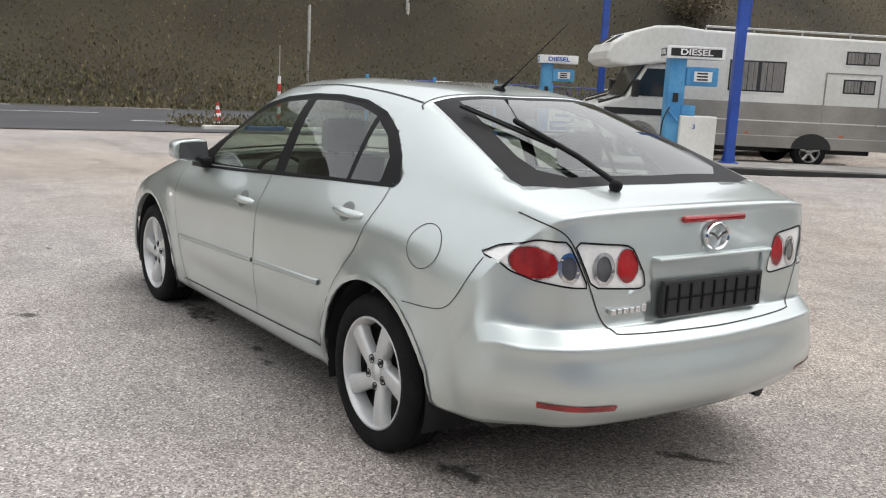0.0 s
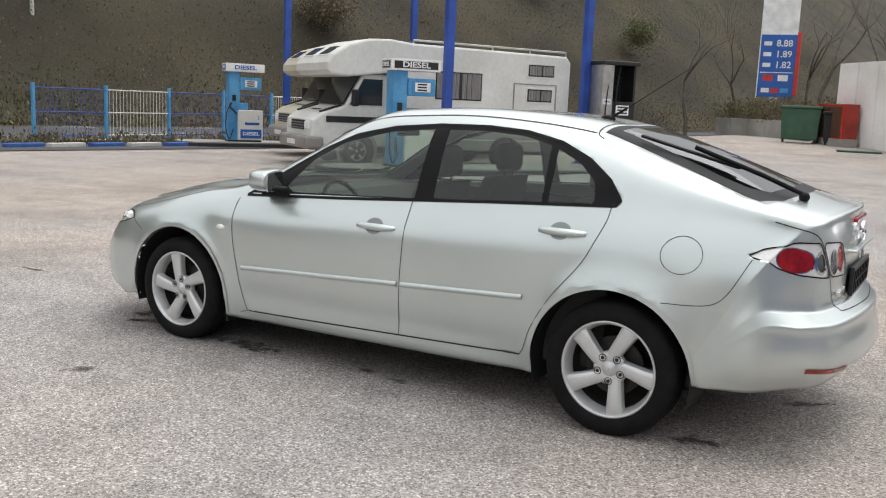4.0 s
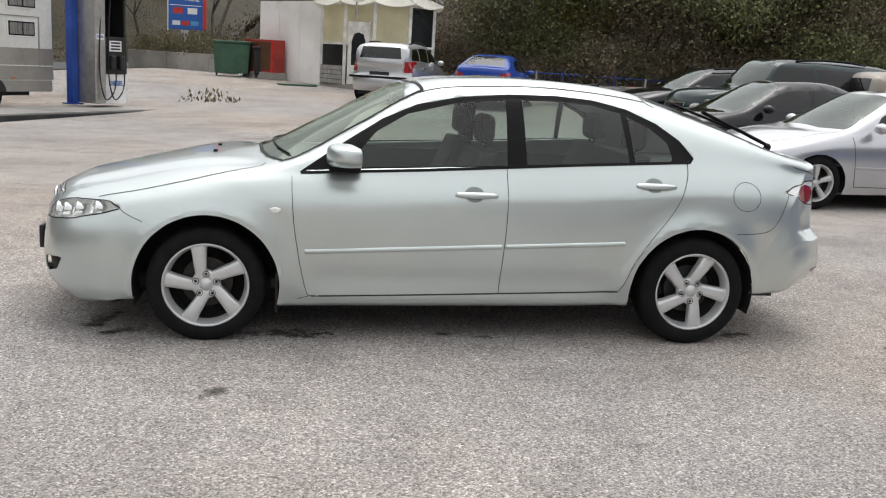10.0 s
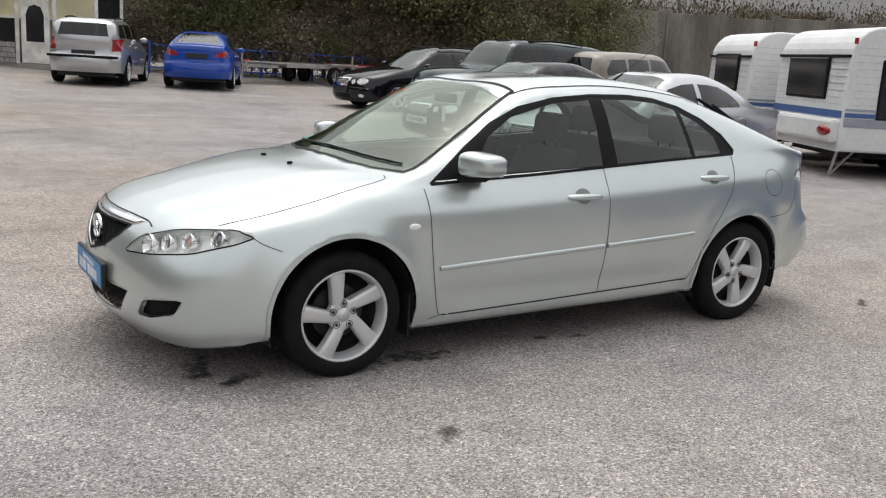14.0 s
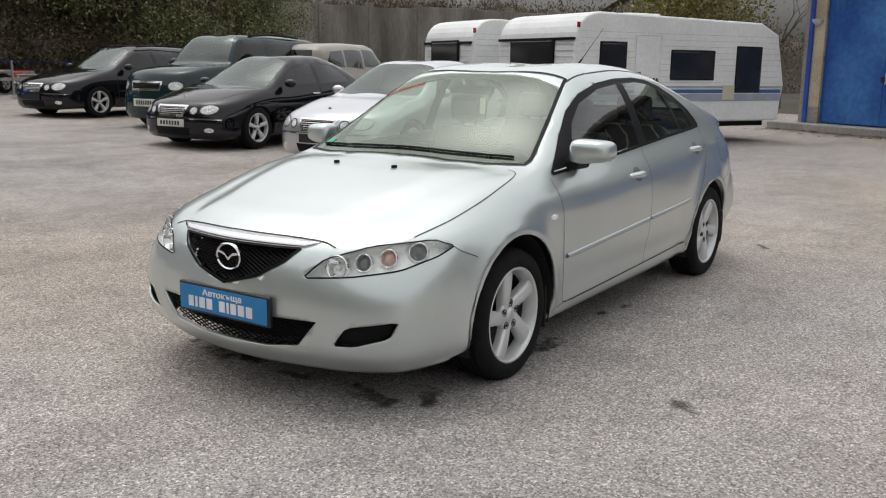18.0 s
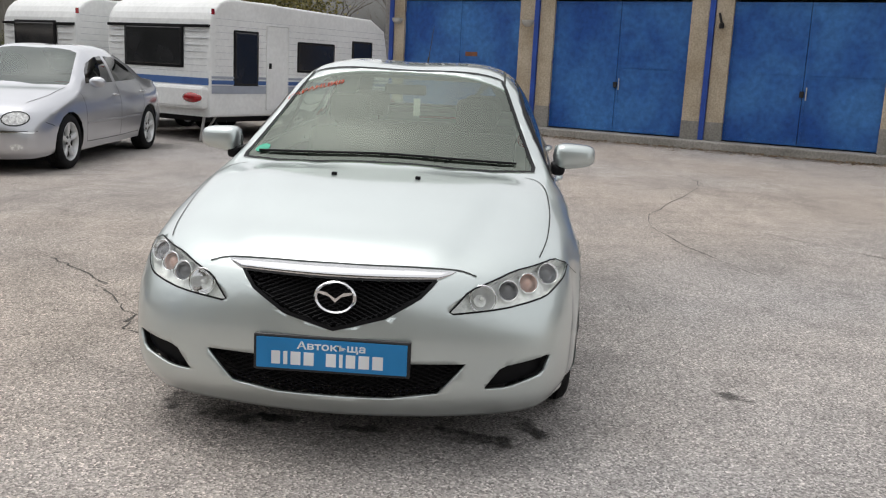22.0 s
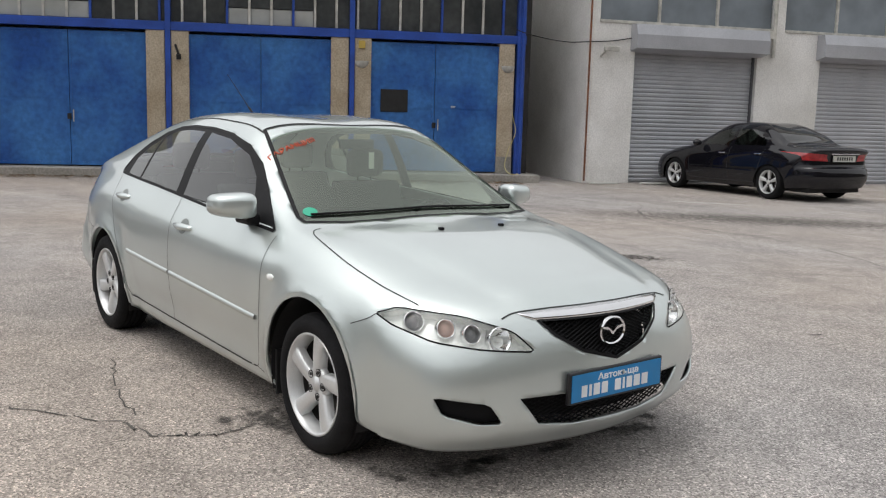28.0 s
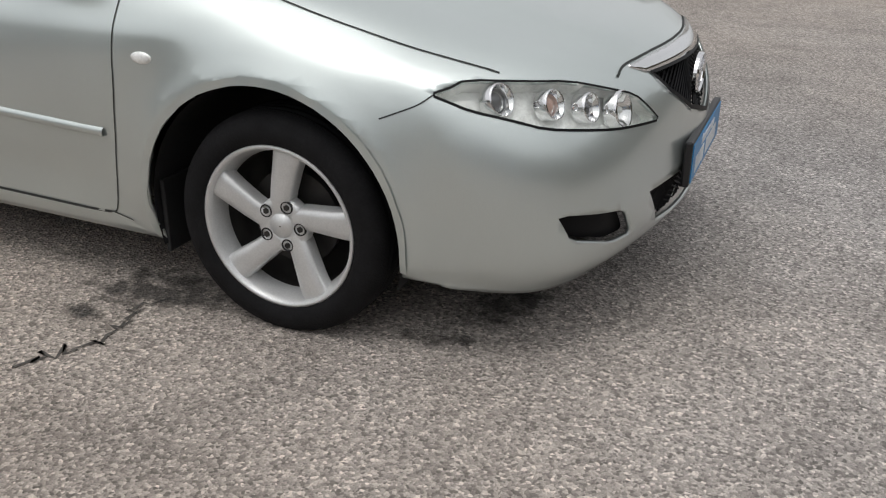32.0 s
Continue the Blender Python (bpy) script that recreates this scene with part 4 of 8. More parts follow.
# glass and window trim
for s in (1, -1):
    trim = patches["side", s]
    for nm, pl, pane in (("front_window", [(.60, .955), (.47, 1.105), (.30, 1.205), (.02, 1.278), (-.238, 1.302), (-.235, .963), (.55, .925)], 0),
                         ("rear_window", [(-.345, .972), (-.33, 1.305), (-.53, 1.310), (-.74, 1.296), (-.895, 1.262), (-.925, 1.0)], 0),
                         ("quarter_window", [(-.957, 1.008), (-.935, 1.245), (-1.06, 1.19), (-1.155, 1.115), (-1.175, 1.035), (-1.165, 1.02)], 0)):
        g = carve(trim, pl, (0, 2), lambda f: True)
        part(nm, g, GLASS, car, "clear tinted side window", smooth=True)
    part("window_trim", trim, TRIM, car, "black window surround", smooth=True)
    outline(SIDE_GLASS, S, 0.016, car, "window_seal", TRIM, s, 0.0025)
scr = patches["screen", 1]
outline(SCREEN, T, 0.02, car, "screen_seal", TRIM)
part("windscreen", scr, SCREEN_GLASS, car, "clear curved windscreen", smooth=True)
hg = patches["hatch_glass", 1]
inner = carve(hg, [(-1.15, -.37), (-1.15, .37), (-1.66, .475), (-1.78, .47), (-1.86, .38), (-1.885, 0), (-1.86, -.38), (-1.78, -.47), (-1.66, -.475)], (0, 1), lambda f: True)
part("hatch_window", inner, GLASS, car, "sloping hatch window", smooth=True)
part("hatch_window_border", hg, TRIM, car, "black border of the hatch window", smooth=True)

# grilles
cb = offset_patch(patches["chrome_bar", 1], 0.004)
patches["chrome_bar", 1].free()
cb = part("grille_bar_chrome", cb, CHROME, car, "wide polished chrome bar over the grille", smooth=True)
th = cb.modifiers.new("thickness", "SOLIDIFY")
th.thickness, th.offset = 0.010, -1
for nm, key, d in (("grille_back", "grille", -0.05), ("lower_grille_back", "low_grille", -0.06)):
    part(nm, offset_patch(patches[key, 1], d), MESH_BLACK, car, smooth=True)
for nm, poly, dz, pitch in (("grille_bar", GR, -0.018, 0.034), ("lower_grille_bar", LG, -0.03, 0.04)):
    for sl in (1, -1):
        for q in range(-40, 41):
            qs = []
            for k in range(60):
                y = -0.5 + k / 59
                z = 0.45 + 0.42 * sl * (y - q * pitch)
                if inside((y, z), poly):
                    p, n = skin.front(y, z)
                    if p:
                        qs.append(p + Vector((dz, 0, 0)))
            if len(qs) > 1:
                bm = bmesh.new()
                rod(bm, qs[0], qs[-1], 0.0032, 5)
                part(nm, bm, MESH_BLACK, car)
outline(GR, F, 0.013, car, "grille_surround", TRIM)
for s in (1, -1):
    part("fog_recess", offset_patch(patches["fog", s], -0.03), MESH_BLACK, car, smooth=True)
    patches["fog", s].free()

# head lamps
for s in (1, -1):
    lens = patches["head", s]
    back = offset_patch(lens, -0.045)
    wall = bmesh.new()
    lens.normal_update()
    for e in [e for e in lens.edges if e.is_boundary]:
        (a, c), (b, d) = [(wall.verts.new(v.co), wall.verts.new(v.co - v.normal * 0.047)) for v in e.verts]
        wall.faces.new((a, b, d, c))
    hl = part("head_lamp", lens, CLEAR, car, "clear head lamp with four round reflectors", smooth=True)
    part("reflector", back, LAMP_SILVER, hl, smooth=True)
    part("lamp_wall", wall, LAMP_SILVER, hl)
    outline(HEAD_OUT, F, 0.0065, hl, "lamp_seal", TRIM, s, 0.0015)
    for (y, z, r, m) in ((.500, .612, .044, None), (.590, .634, .033, LAMP_GREY), (.662, .651, .033, PINK), (.735, .668, .036, LAMP_GREY)):
        p, n = skin.front(y * s, z)
        way = (n + Vector((1.2, 0, 0))).normalized()
        seat_at = Matrix.Translation(p - n * 0.012) @ way.to_track_quat("X", "Z").to_matrix().to_4x4()
        bm = bmesh.new()
        lathe(bm, [(r * 0.28, -0.040), (r * 0.62, -0.030), (r * 0.86, -0.014), (r, 0.0), (r * 1.08, 0.003), (r * 1.14, -0.002), (r * 1.12, -0.035)], 28, axis=0)
        part("lamp_bowl", bm, CHROME, hl, "polished round reflector bowl", smooth=True).matrix_local = seat_at
        bm = bmesh.new()
        if m:
            lathe(bm, [(0.001, -0.008), (r * 0.35, -0.010), (r * 0.62, -0.018), (r * 0.72, -0.026)], 24, axis=0)
        else:
            lathe(bm, [(0.001, -0.004), (0.007, -0.006), (0.009, -0.012), (0.009, -0.040)], 14, axis=0)
        part("lamp_bulb", bm, m or LAMP_SILVER, hl, smooth=True).matrix_local = seat_at

# tail lamps
def tail(name, poly, eyes, s):
    """A lamp unit: a bright housing, round lenses standing in it, a clear cover and a dark seal."""
    lens = patches[name, s]
    cuts = [(carve(lens, [(a * s, b) for a, b in ring_poly(*e[0], 24)], (1, 2), lambda f: True), e[1], e[2]) for e in eyes]
    tl = part("tail_lamp", offset_patch(lens, -0.003), TAIL_CHROME, car, "clear and red tail lamp", smooth=True)
    for cut, m, nm in cuts:
        part(nm, offset_patch(cut, -0.004), m, tl, smooth=True)
        cut.free()
    lens.free()
    for (cy, cz, ry, rz), m, nm in eyes:
        outline(ring_poly(cy, cz, ry, rz, 26), R, .013 if m is LAMP_GREY else .004, tl, "lamp_ring", CHROME, s, 0.0012)
    outline(poly, R, 0.006, tl, "lamp_seal", TRIM, s, 0.002)


for s in (1, -1):
    tail("tail_out", TAIL_OUT, (((.686, .858, .050, .053), RED, "red_lens"), ((.608, .850, .027, .044), LAMP_GREY, "grey_lens")), s)
    tail("tail_in", TAIL_IN, (((.396, .852, .046, .058), RED, "red_lens"), ((.490, .846, .036, .048), LAMP_GREY, "grey_lens")), s)

# wheels
for cx in (1.3375, -1.3375):
    for s in (1, -1):
        make_wheel(car, (1.328 if s > 0 else 1.347) if cx > 0 else -1.332, 0.765 * s, 0.294 if cx > 0 else .303, s, radius=.302 if cx > 0 else .309, spin={(1, 1): 0, (-1, 1): 180, (1, -1): 20, (-1, -1): 50}[1 if cx > 0 else -1, s])
        bm = bmesh.new()
        lathe(bm, [(0.372, 0.0), (0.374, -0.30), (0.30, -0.36), (0.05, -0.36)], 40)
        bmesh.ops.delete(bm, geom=[v for v in bm.verts if v.co.z < -0.13], context="VERTS")
        o = part("wheel_well", bm, BLACK, car, smooth=True)
        o.matrix_local = pose(cx - 0.0125 * (1 if cx > 0 else -1), 0.845 * s, 0.292, 0, 0, 0 if s > 0 else 180)
        pts, ns = [], []
        for k in range(41):
            a = math.radians(-14 + 208 * k / 40)
            p, n = skin.side((1.325 if cx > 0 else -1.325) + 0.38 * math.cos(a), 0.292 + 0.383 * math.sin(a), s)
            if p and p.y * s > 0.7:
                pts.append(p)
                ns.append(n)
        bm = bmesh.new()
        strip(bm, pts, ns, 0.02, 0.004)
        part("arch_lip", bm, SILVER, car, smooth=True)
    part("mud_flap", boxed(cx - 0.375, cx - 0.36, 0.66, 0.83, 0.15, 0.36, 0.004), BLACK, car) if cx > 0 else None
    part("mud_flap", boxed(cx - 0.375, cx - 0.36, -0.83, -0.66, 0.15, 0.36, 0.004), BLACK, car) if cx > 0 else None
part("underbody", boxed(-1.7, 1.9, -0.6, 0.6, 0.19, 0.30, 0.03), BLACK, car)

# panel gaps, strips and small fittings
both = (1, -1)
for pts in ([(.905, .868), (.90, .75), (.885, .60), (.85, .40), (.815, .262), (.79, .243)], 
            [(-.232, .95), (-.232, .7), (-.222, .45), (-.215, .275)], [(-1.262, 1.012), (-1.25, .93), (-1.18, .77), (-1.05, .60), (-.96, .45), (-.92, .34), (-.895, .295)],
            [(-1.55, .640), (-1.68, .643), (-1.765, .662), (-1.82, .72), (-1.888, .855)], [(1.755, .672), (1.72, .648), (1.64, .615)],
            [(.80, .243), (.86, .225)]):
    skin.line(pts, S, 0.0036, car, "panel_gap", SEAM, sides=both)
skin.line([(.79, .243), (.3, .256), (-.3, .275), (-.895, .295)], S, 0.008, car, "door_foot_gap", SEAM, sides=both)
skin.line([(1.045, .640), (1.06, .685), (1.12, .716), (1.25, .735), (1.45, .742), (1.65, .730), (1.78, .712), (1.875, .692)], T, 0.005, car, "bonnet_gap", SEAM, sides=both)
skin.line([(.0, .7085), (.25, .705), (.40, .696), (.47, .678)], F, 0.007, car, "bonnet_gap", SEAM, sides=both)
skin.line([(-1.07, .0), (-1.07, .25), (-1.075, .48), (-1.12, .53)], T, 0.007, car, "hatch_gap", SEAM, sides=both)
skin.line([(.235, .52), (-.2, .515), (-.6, .513), (-1.07, .495)], T, 0.012, car, "roof_channel", SEAM, sides=both)
skin.line([(.68, 1.01), (.655, .985), (.604, .935), (.541, .786), (.50, .69), (.46, .645), (.40, .632), (0, .628)], R, 0.005, car, "hatch_gap", SEAM, sides=both)
for s in both:
    for x0, x1, z0, z1 in ((.83, -.21, .486, .537), (-.235, -.90, .538, .571)):
        pts = [skin.side(x0 + (x1 - x0) * k / 12, z0 + (z1 - z0) * k / 12, s) for k in range(13)]
        bm = bmesh.new()
        for (p, n), (q, m) in zip(pts, pts[1:]):
            ra = [p + Vector((0, 0, h)) + n * o for h, o in ((-.013, 0), (-.009, .009), (.009, .009), (.013, 0))]
            rb = [q + Vector((0, 0, h)) + m * o for h, o in ((-.013, 0), (-.009, .009), (.009, .009), (.013, 0))]
            va, vb = [bm.verts.new(c) for c in ra], [bm.verts.new(c) for c in rb]
            for j in range(3):
                bm.faces.new((va[j], va[j + 1], vb[j + 1], vb[j]))
        bmesh.ops.remove_doubles(bm, verts=bm.verts[:], dist=0.0005)
        part("rubbing_strip", bm, SILVER, car, smooth=True)
    for x0, z0 in ((-.062, .805), (-1.065, .885)):
        p, n = skin.side(x0, z0 + .01, s)
        # flat disc, its recess drawn only by the darker colour
        cup = bmesh.new()
        lathe(cup, [(0.001, 0.002), (0.046, 0.002), (0.054, 0.0012)], 24)
        o = part("handle_cup", cup, CUP, car)
        o.matrix_local = Matrix.Translation((p.x + 0.012, p.y, p.z - .004)) @ (n.to_track_quat("Y", "Z").to_matrix().to_4x4()) @ Matrix.Diagonal((1, 1, 0.8, 1))
        bm = bmesh.new()
        row = []
        for k in range(13):
            u = k / 12
            bulge = 0.016 + 0.022 * math.sin(math.pi * min(1, max(0, u)))
            hgt = 0.012 + 0.006 * math.sin(math.pi * u)
            c = Vector((p.x + 0.115 - 0.23 * u, p.y + s * (bulge - 0.012), p.z - 0.008))
            row.append([bm.verts.new(c + Vector((0, s * a, b))) for a, b in ((-.02, -hgt), (.004, -hgt * .8), (.010, 0), (.004, hgt * .8), (-.02, hgt))])
        for ra, rb in zip(row, row[1:]):
            for j in range(4):
                bm.faces.new((ra[j], ra[j + 1], rb[j + 1], rb[j]))
        for r in (row[0], row[-1]):
            bm.faces.new(r)
        bmesh.ops.recalc_face_normals(bm, faces=bm.faces[:])
        part("door_handle", bm, SILVER, car, smooth=True)
    # side repeater
    p, n = skin.side(.985, .698, s)
    bm = bmesh.new()
    bmesh.ops.create_uvsphere(bm, u_segments=14, v_segments=8, radius=1)
    o = part("side_repeater", bm, LAMP_SILVER, car, smooth=True)
    o.matrix_local = Matrix.Translation(p) @ Matrix.Diagonal((0.032, 0.009, 0.016, 1))
    # door mirror
    base = boxed(.55, .72, .775 if s > 0 else -.84, .84 if s > 0 else -.775, .895, .955, 0.02)
    part("mirror_foot", base, TRIM, car)
    bm = bmesh.new()
    bmesh.ops.create_uvsphere(bm, u_segments=24, v_segments=16, radius=1)
    for v in bm.verts:
        c = v.co
        pw = lambda a, e: math.copysign(abs(a) ** e, a)
        v.co = Vector((pw(c.x, .7) * 0.085, pw(c.y, .48) * 0.100, pw(c.z, .5) * 0.062))
        if v.co.z < -.03:
            v.co.z += .012 * (v.co.y * s + .1) / .2
        if v.co.x < -0.05:
            v.co.x = -0.05
        v.co.x -= 0.03 * (v.co.y * s) / 0.11
        v.co.z *= 1 - 0.12 * (v.co.y * s) / 0.11
    mr = part("door_mirror", bm, SILVER, car, smooth=True)
    mr.matrix_local = pose(.635, .888 * s, .985)
    bm = bmesh.new()
    g = prism(bm, [(-.088, -.045), (.085, -.05), (.092, 0), (.08, .046), (-.085, .05), (-.095, 0)], 0, -0.054, -0.050)
    o = part("mirror_glass", bm, CHROME, mr)
    o.matrix_local = pose(0, 0, 0, 0, 0, 15 * s)
    # washer nozzles and wipers
    p, n = skin.top(1.335, .18 * s)
    part("washer_nozzle", boxed(p.x - .012, p.x + .012, p.y - .011, p.y + .011, p.z - .004, p.z + .012, .004), TRIM, car)

pts = [(-1.608 + .087 * math.cos(a), .846 + .078 * math.sin(a)) for a in [2 * math.pi * k / 24 for k in range(25)]]
skin.line(pts, S, 0.003, car, "fuel_flap_gap", SEAM, n=2, sides=(1,))
for y0, y1 in ((.60, -.05), (-.02, -.62)):
    bm = bmesh.new()
    a = [skin.top(1.035 - 0.02 * 0 - 0.10 * (abs(y) / .62) ** 2 - 0.02, y)[0] + Vector((0, 0, .008)) for y in [y0 + (y1 - y0) * k / 10 for k in range(11)]]
    rings = [[bm.verts.new(p + Vector((.006 * math.cos(w), 0, .006 * math.sin(w)))) for w in [k * math.pi / 3 for k in range(6)]] for p in a]
    for ra, rb in zip(rings, rings[1:]):
        for k in range(6):
            bm.faces.new((ra[k], ra[(k + 1) % 6], rb[(k + 1) % 6], rb[k]))
    part("wiper", bm, TRIM, car)
# rear wiper
bm = bmesh.new()
a = [Vector(q) for q in ((-1.985, .285, 1.10), (-1.80, .30, 1.175), (-1.50, .36, 1.285))]
for p, q in zip(a, a[1:]):
    rod(bm, p, q, 0.011, 8)
bmesh.ops.create_uvsphere(bm, u_segments=10, v_segments=8, radius=0.024, matrix=Matrix.Translation((-1.985, .285, 1.09)))
wp = part("rear_wiper", bm, TRIM, car)
bm = bmesh.new()
for dy in (0, 0.022):
    rod(bm, (-1.27, .43 + dy, 1.325), (-1.70, .30 + dy, 1.20), 0.007, 6)
part("wiper_blade", bm, TRIM, wp)
# aerial
bm = bmesh.new()
bmesh.ops.create_uvsphere(bm, u_segments=12, v_segments=8, radius=0.03, matrix=Matrix.Translation((-.93, 0, 1.39)) @ Matrix.Diagonal((1.4, .7, .7, 1)))
rod(bm, (-.94, 0, 1.395), (-1.03, 0, 1.45), 0.008, 8, 0.006)
rod(bm, (-1.03, 0, 1.45), (-1.36, 0, 1.67), 0.0028, 6, 0.0016)
part("aerial", bm, TRIM, car)


def badge(name, place, turn, w, h, parent):
    """A chrome oval ring with two curved wings in it."""
    bm = bmesh.new()
    ring = []
    for k in range(32):
        a = 2 * math.pi * k / 32
        c = Vector((math.cos(a) * w, 0, math.sin(a) * h))
        ring.append([bm.verts.new(c * f + Vector((0, d, 0))) for f, d in ((1, -.004), (1.0, .006), (.93, .011), (.84, .006), (.82, -.004))])
    for ra, rb in zip(ring, ring[1:] + ring[:1]):
        for j in range(4):
            bm.faces.new((ra[j], rb[j], rb[j + 1], ra[j + 1]))
    for s in (1, -1):
        pts = [(0, -.30), (s * .30, .06), (s * .80, .22), (s * .84, .36), (s * .40, .30), (0, -.06)]
        prism(bm, [(a * w, b * h) for a, b in pts], 1, 0.0, 0.008)
    bmesh.ops.recalc_face_normals(bm, faces=bm.faces[:])
    o = part(name, bm, CHROME, parent)
    o.matrix_local = Matrix.Translation(place) @ pose(0, 0, 0, 0, 0, turn)
    return o


badge("front_badge", (2.232, 0, .606), -90, .073, .058, car)
badge("rear_badge", (-2.206, 0, .935), 90, .062, .050, car)

# dealer plate in front
fp = part("number_plate", boxed(2.255, 2.277, -.268, .268, .348, .476, .006), PLATE_BLACK, car, "blue dealer plate in a black holder")
PLATE_BLUE = mat("blue_plate", (0.012, 0.22, 0.52), 0.35, 0, 0.06, 6.0)
PLATE_WHITE = mat("white_lettering", (0.8, 0.82, 0.84), 0.4)
part("plate_face", boxed(2.277, 2.280, -.257, .257, .359, .466), PLATE_BLUE, fp)
bm = text_mesh("Автокъща", 0.036, 0.001, 0.0006, 1.35)
o = part("lettering", bm, PLATE_WHITE, fp)
o.matrix_local = pose(2.2812, 0, .442, 0, 0, 90)
x = -.205
for wd in (.030, .014, .034, .034, 0, .034, .012, .032, .036, .036):
    if wd:
        part("name_bar", boxed(2.280, 2.2815, x, x + wd, .374, .420), PLATE_WHITE, fp)
    x += (wd or .02) + .011
# rear plate, brake light, reflectors
part("plate_recess", offset_patch(patches["plate_bay", 1], -0.008), SILVER, car, smooth=True)
patches["plate_bay", 1].free()
rp = part("number_plate", boxed(-2.222, -2.202, -.262, .262, .668, .798, .006), PLATE_BLACK, car, "empty black plate holder")
for k in range(9):
    part("holder_rib", boxed(-2.226, -2.222, -.24 + k * .06, -.232 + k * .06, .685, .782), TRIM, rp)
part("holder_rib", boxed(-2.226, -2.222, -.25, .25, .73, .737), TRIM, rp)
part("plate_lip", boxed(-2.228, -2.185, -.295, .295, .866, .878, .005), SILVER, car)
part("brake_light", boxed(-2.202, -2.17, -.160, .160, .985, 1.008, .008), RED, car, "high red brake light")
for s in both:
    skin.line([(.475, .402), (.60, .405), (.705, .410)], R, 0.024, car, "reflector", RED, lift=0.003, sides=(s,))
part("exhaust_pipe", rodded((-1.85, -.52, .26), (-2.08, -.52, .25), .026, 14), DARK_METAL, car)
for k in range(6):
    part("badge_bar", boxed(-2.196, -2.18, .31 + k * .028, .33 + k * .028, .695, .715 if k else .722, .002), CHROME, car)

# cabin
for s in both:
    part("door_panel", boxed(-1.25, .85, .70 * s - .01, .70 * s + .01, .25, .90, .004), CABIN, car)
part("cabin_floor", boxed(-1.9, 1.0, -.70, .70, .25, .30), CABIN, car)
part("roof_lining", boxed(-1.0, .15, -.50, .50, 1.315, 1.325), HEADLINER, car)
part("dashboard", prismed([(1.0, .55), (1.0, .86), (.90, .905), (.62, .90), (.52, .82), (.55, .55)], 1, -.69, .69, .01), CABIN, car)
part("parcel_shelf", boxed(-1.85, -1.25, -.60, .60, .93, .95), CABIN, car)


def seat(x, y, wide, parent):
    st = part("seat", prismed([(x + .25, .34), (x + .28, .47), (x + .05, .50), (x - .22, .45), (x - .22, .34)], 1, y - wide / 2, y + wide / 2, .03), CLOTH, parent)
    part("backrest", prismed([(x - .16, .42), (x - .08, .48), (x - .20, .80), (x - .30, 1.02), (x - .40, 1.02), (x - .34, .75), (x - .28, .42)], 1, y - wide / 2 + .02, y + wide / 2 - .02, .035), CLOTH, st)
    for dy in ((0,) if wide < .8 else (-.38, .38)):
        bm = boxed(x - .405, x - .315, y + dy - .125, y + dy + .125, 1.045, 1.215, .04)
        for e in (-.05, .05):
            rod(bm, (x - .36, y + dy + e, 1.0), (x - .36, y + dy + e, 1.08), .006, 6)
        part("headrest", bm, CLOTH, st)


seat(.18, .37, .50, car)
seat(.18, -.37, .50, car)
seat(-.72, 0, 1.26, car)
bm = bmesh.new()
lathe(bm, [(.175 + .013 * math.cos(a), .013 * math.sin(a)) for a in [2 * math.pi * k / 8 for k in range(8)]], 28, axis=0, closed=True)
box(bm, -.01, .01, -.17, .17, -.02, .02)
box(bm, -.01, .03, -.06, .06, -.07, .05, .01)
o = part("steering_wheel", bm, TRIM, car)
o.matrix_local = pose(.50, .37, .80, 0, 22, 0)
part("rear_view_mirror", boxed(.30, .325, -.11, .11, 1.235, 1.29, .01), TRIM, car)
part("paper_tag", boxed(.36, .362, .05, .085, 1.13, 1.22), mat("paper", (.8, .79, .74), .8), car)

# windscreen stickers
ORANGE = mat("orange_lettering", (0.75, 0.12, 0.04), 0.5)
GREEN = mat("green_sticker", (0.03, 0.42, 0.26), 0.5)
bm = text_mesh("ГАРАНЦИЯ", 0.060, 0.0003, 0.001)
wide = max(abs(v.co.x) for v in bm.verts)
for v in bm.verts:
    y, u = -.455 + v.co.x * .14 / wide, v.co.z
    x0 = .42 - u * .80 - .12 * v.co.x * .14 / wide
    q, n = skin.top(x0, y)
    v.co = q + n * .003
part("sticker_lettering", bm, ORANGE, car)
bm = bmesh.new()
ring = [skin.top(.885 + .035 * math.cos(a), -.61 + .035 * math.sin(a))[0] + Vector((.001, 0, .002)) for a in [2 * math.pi * k / 16 for k in range(16)]]
bm.faces.new([bm.verts.new(q) for q in ring])
part("round_sticker", bm, GREEN, car)

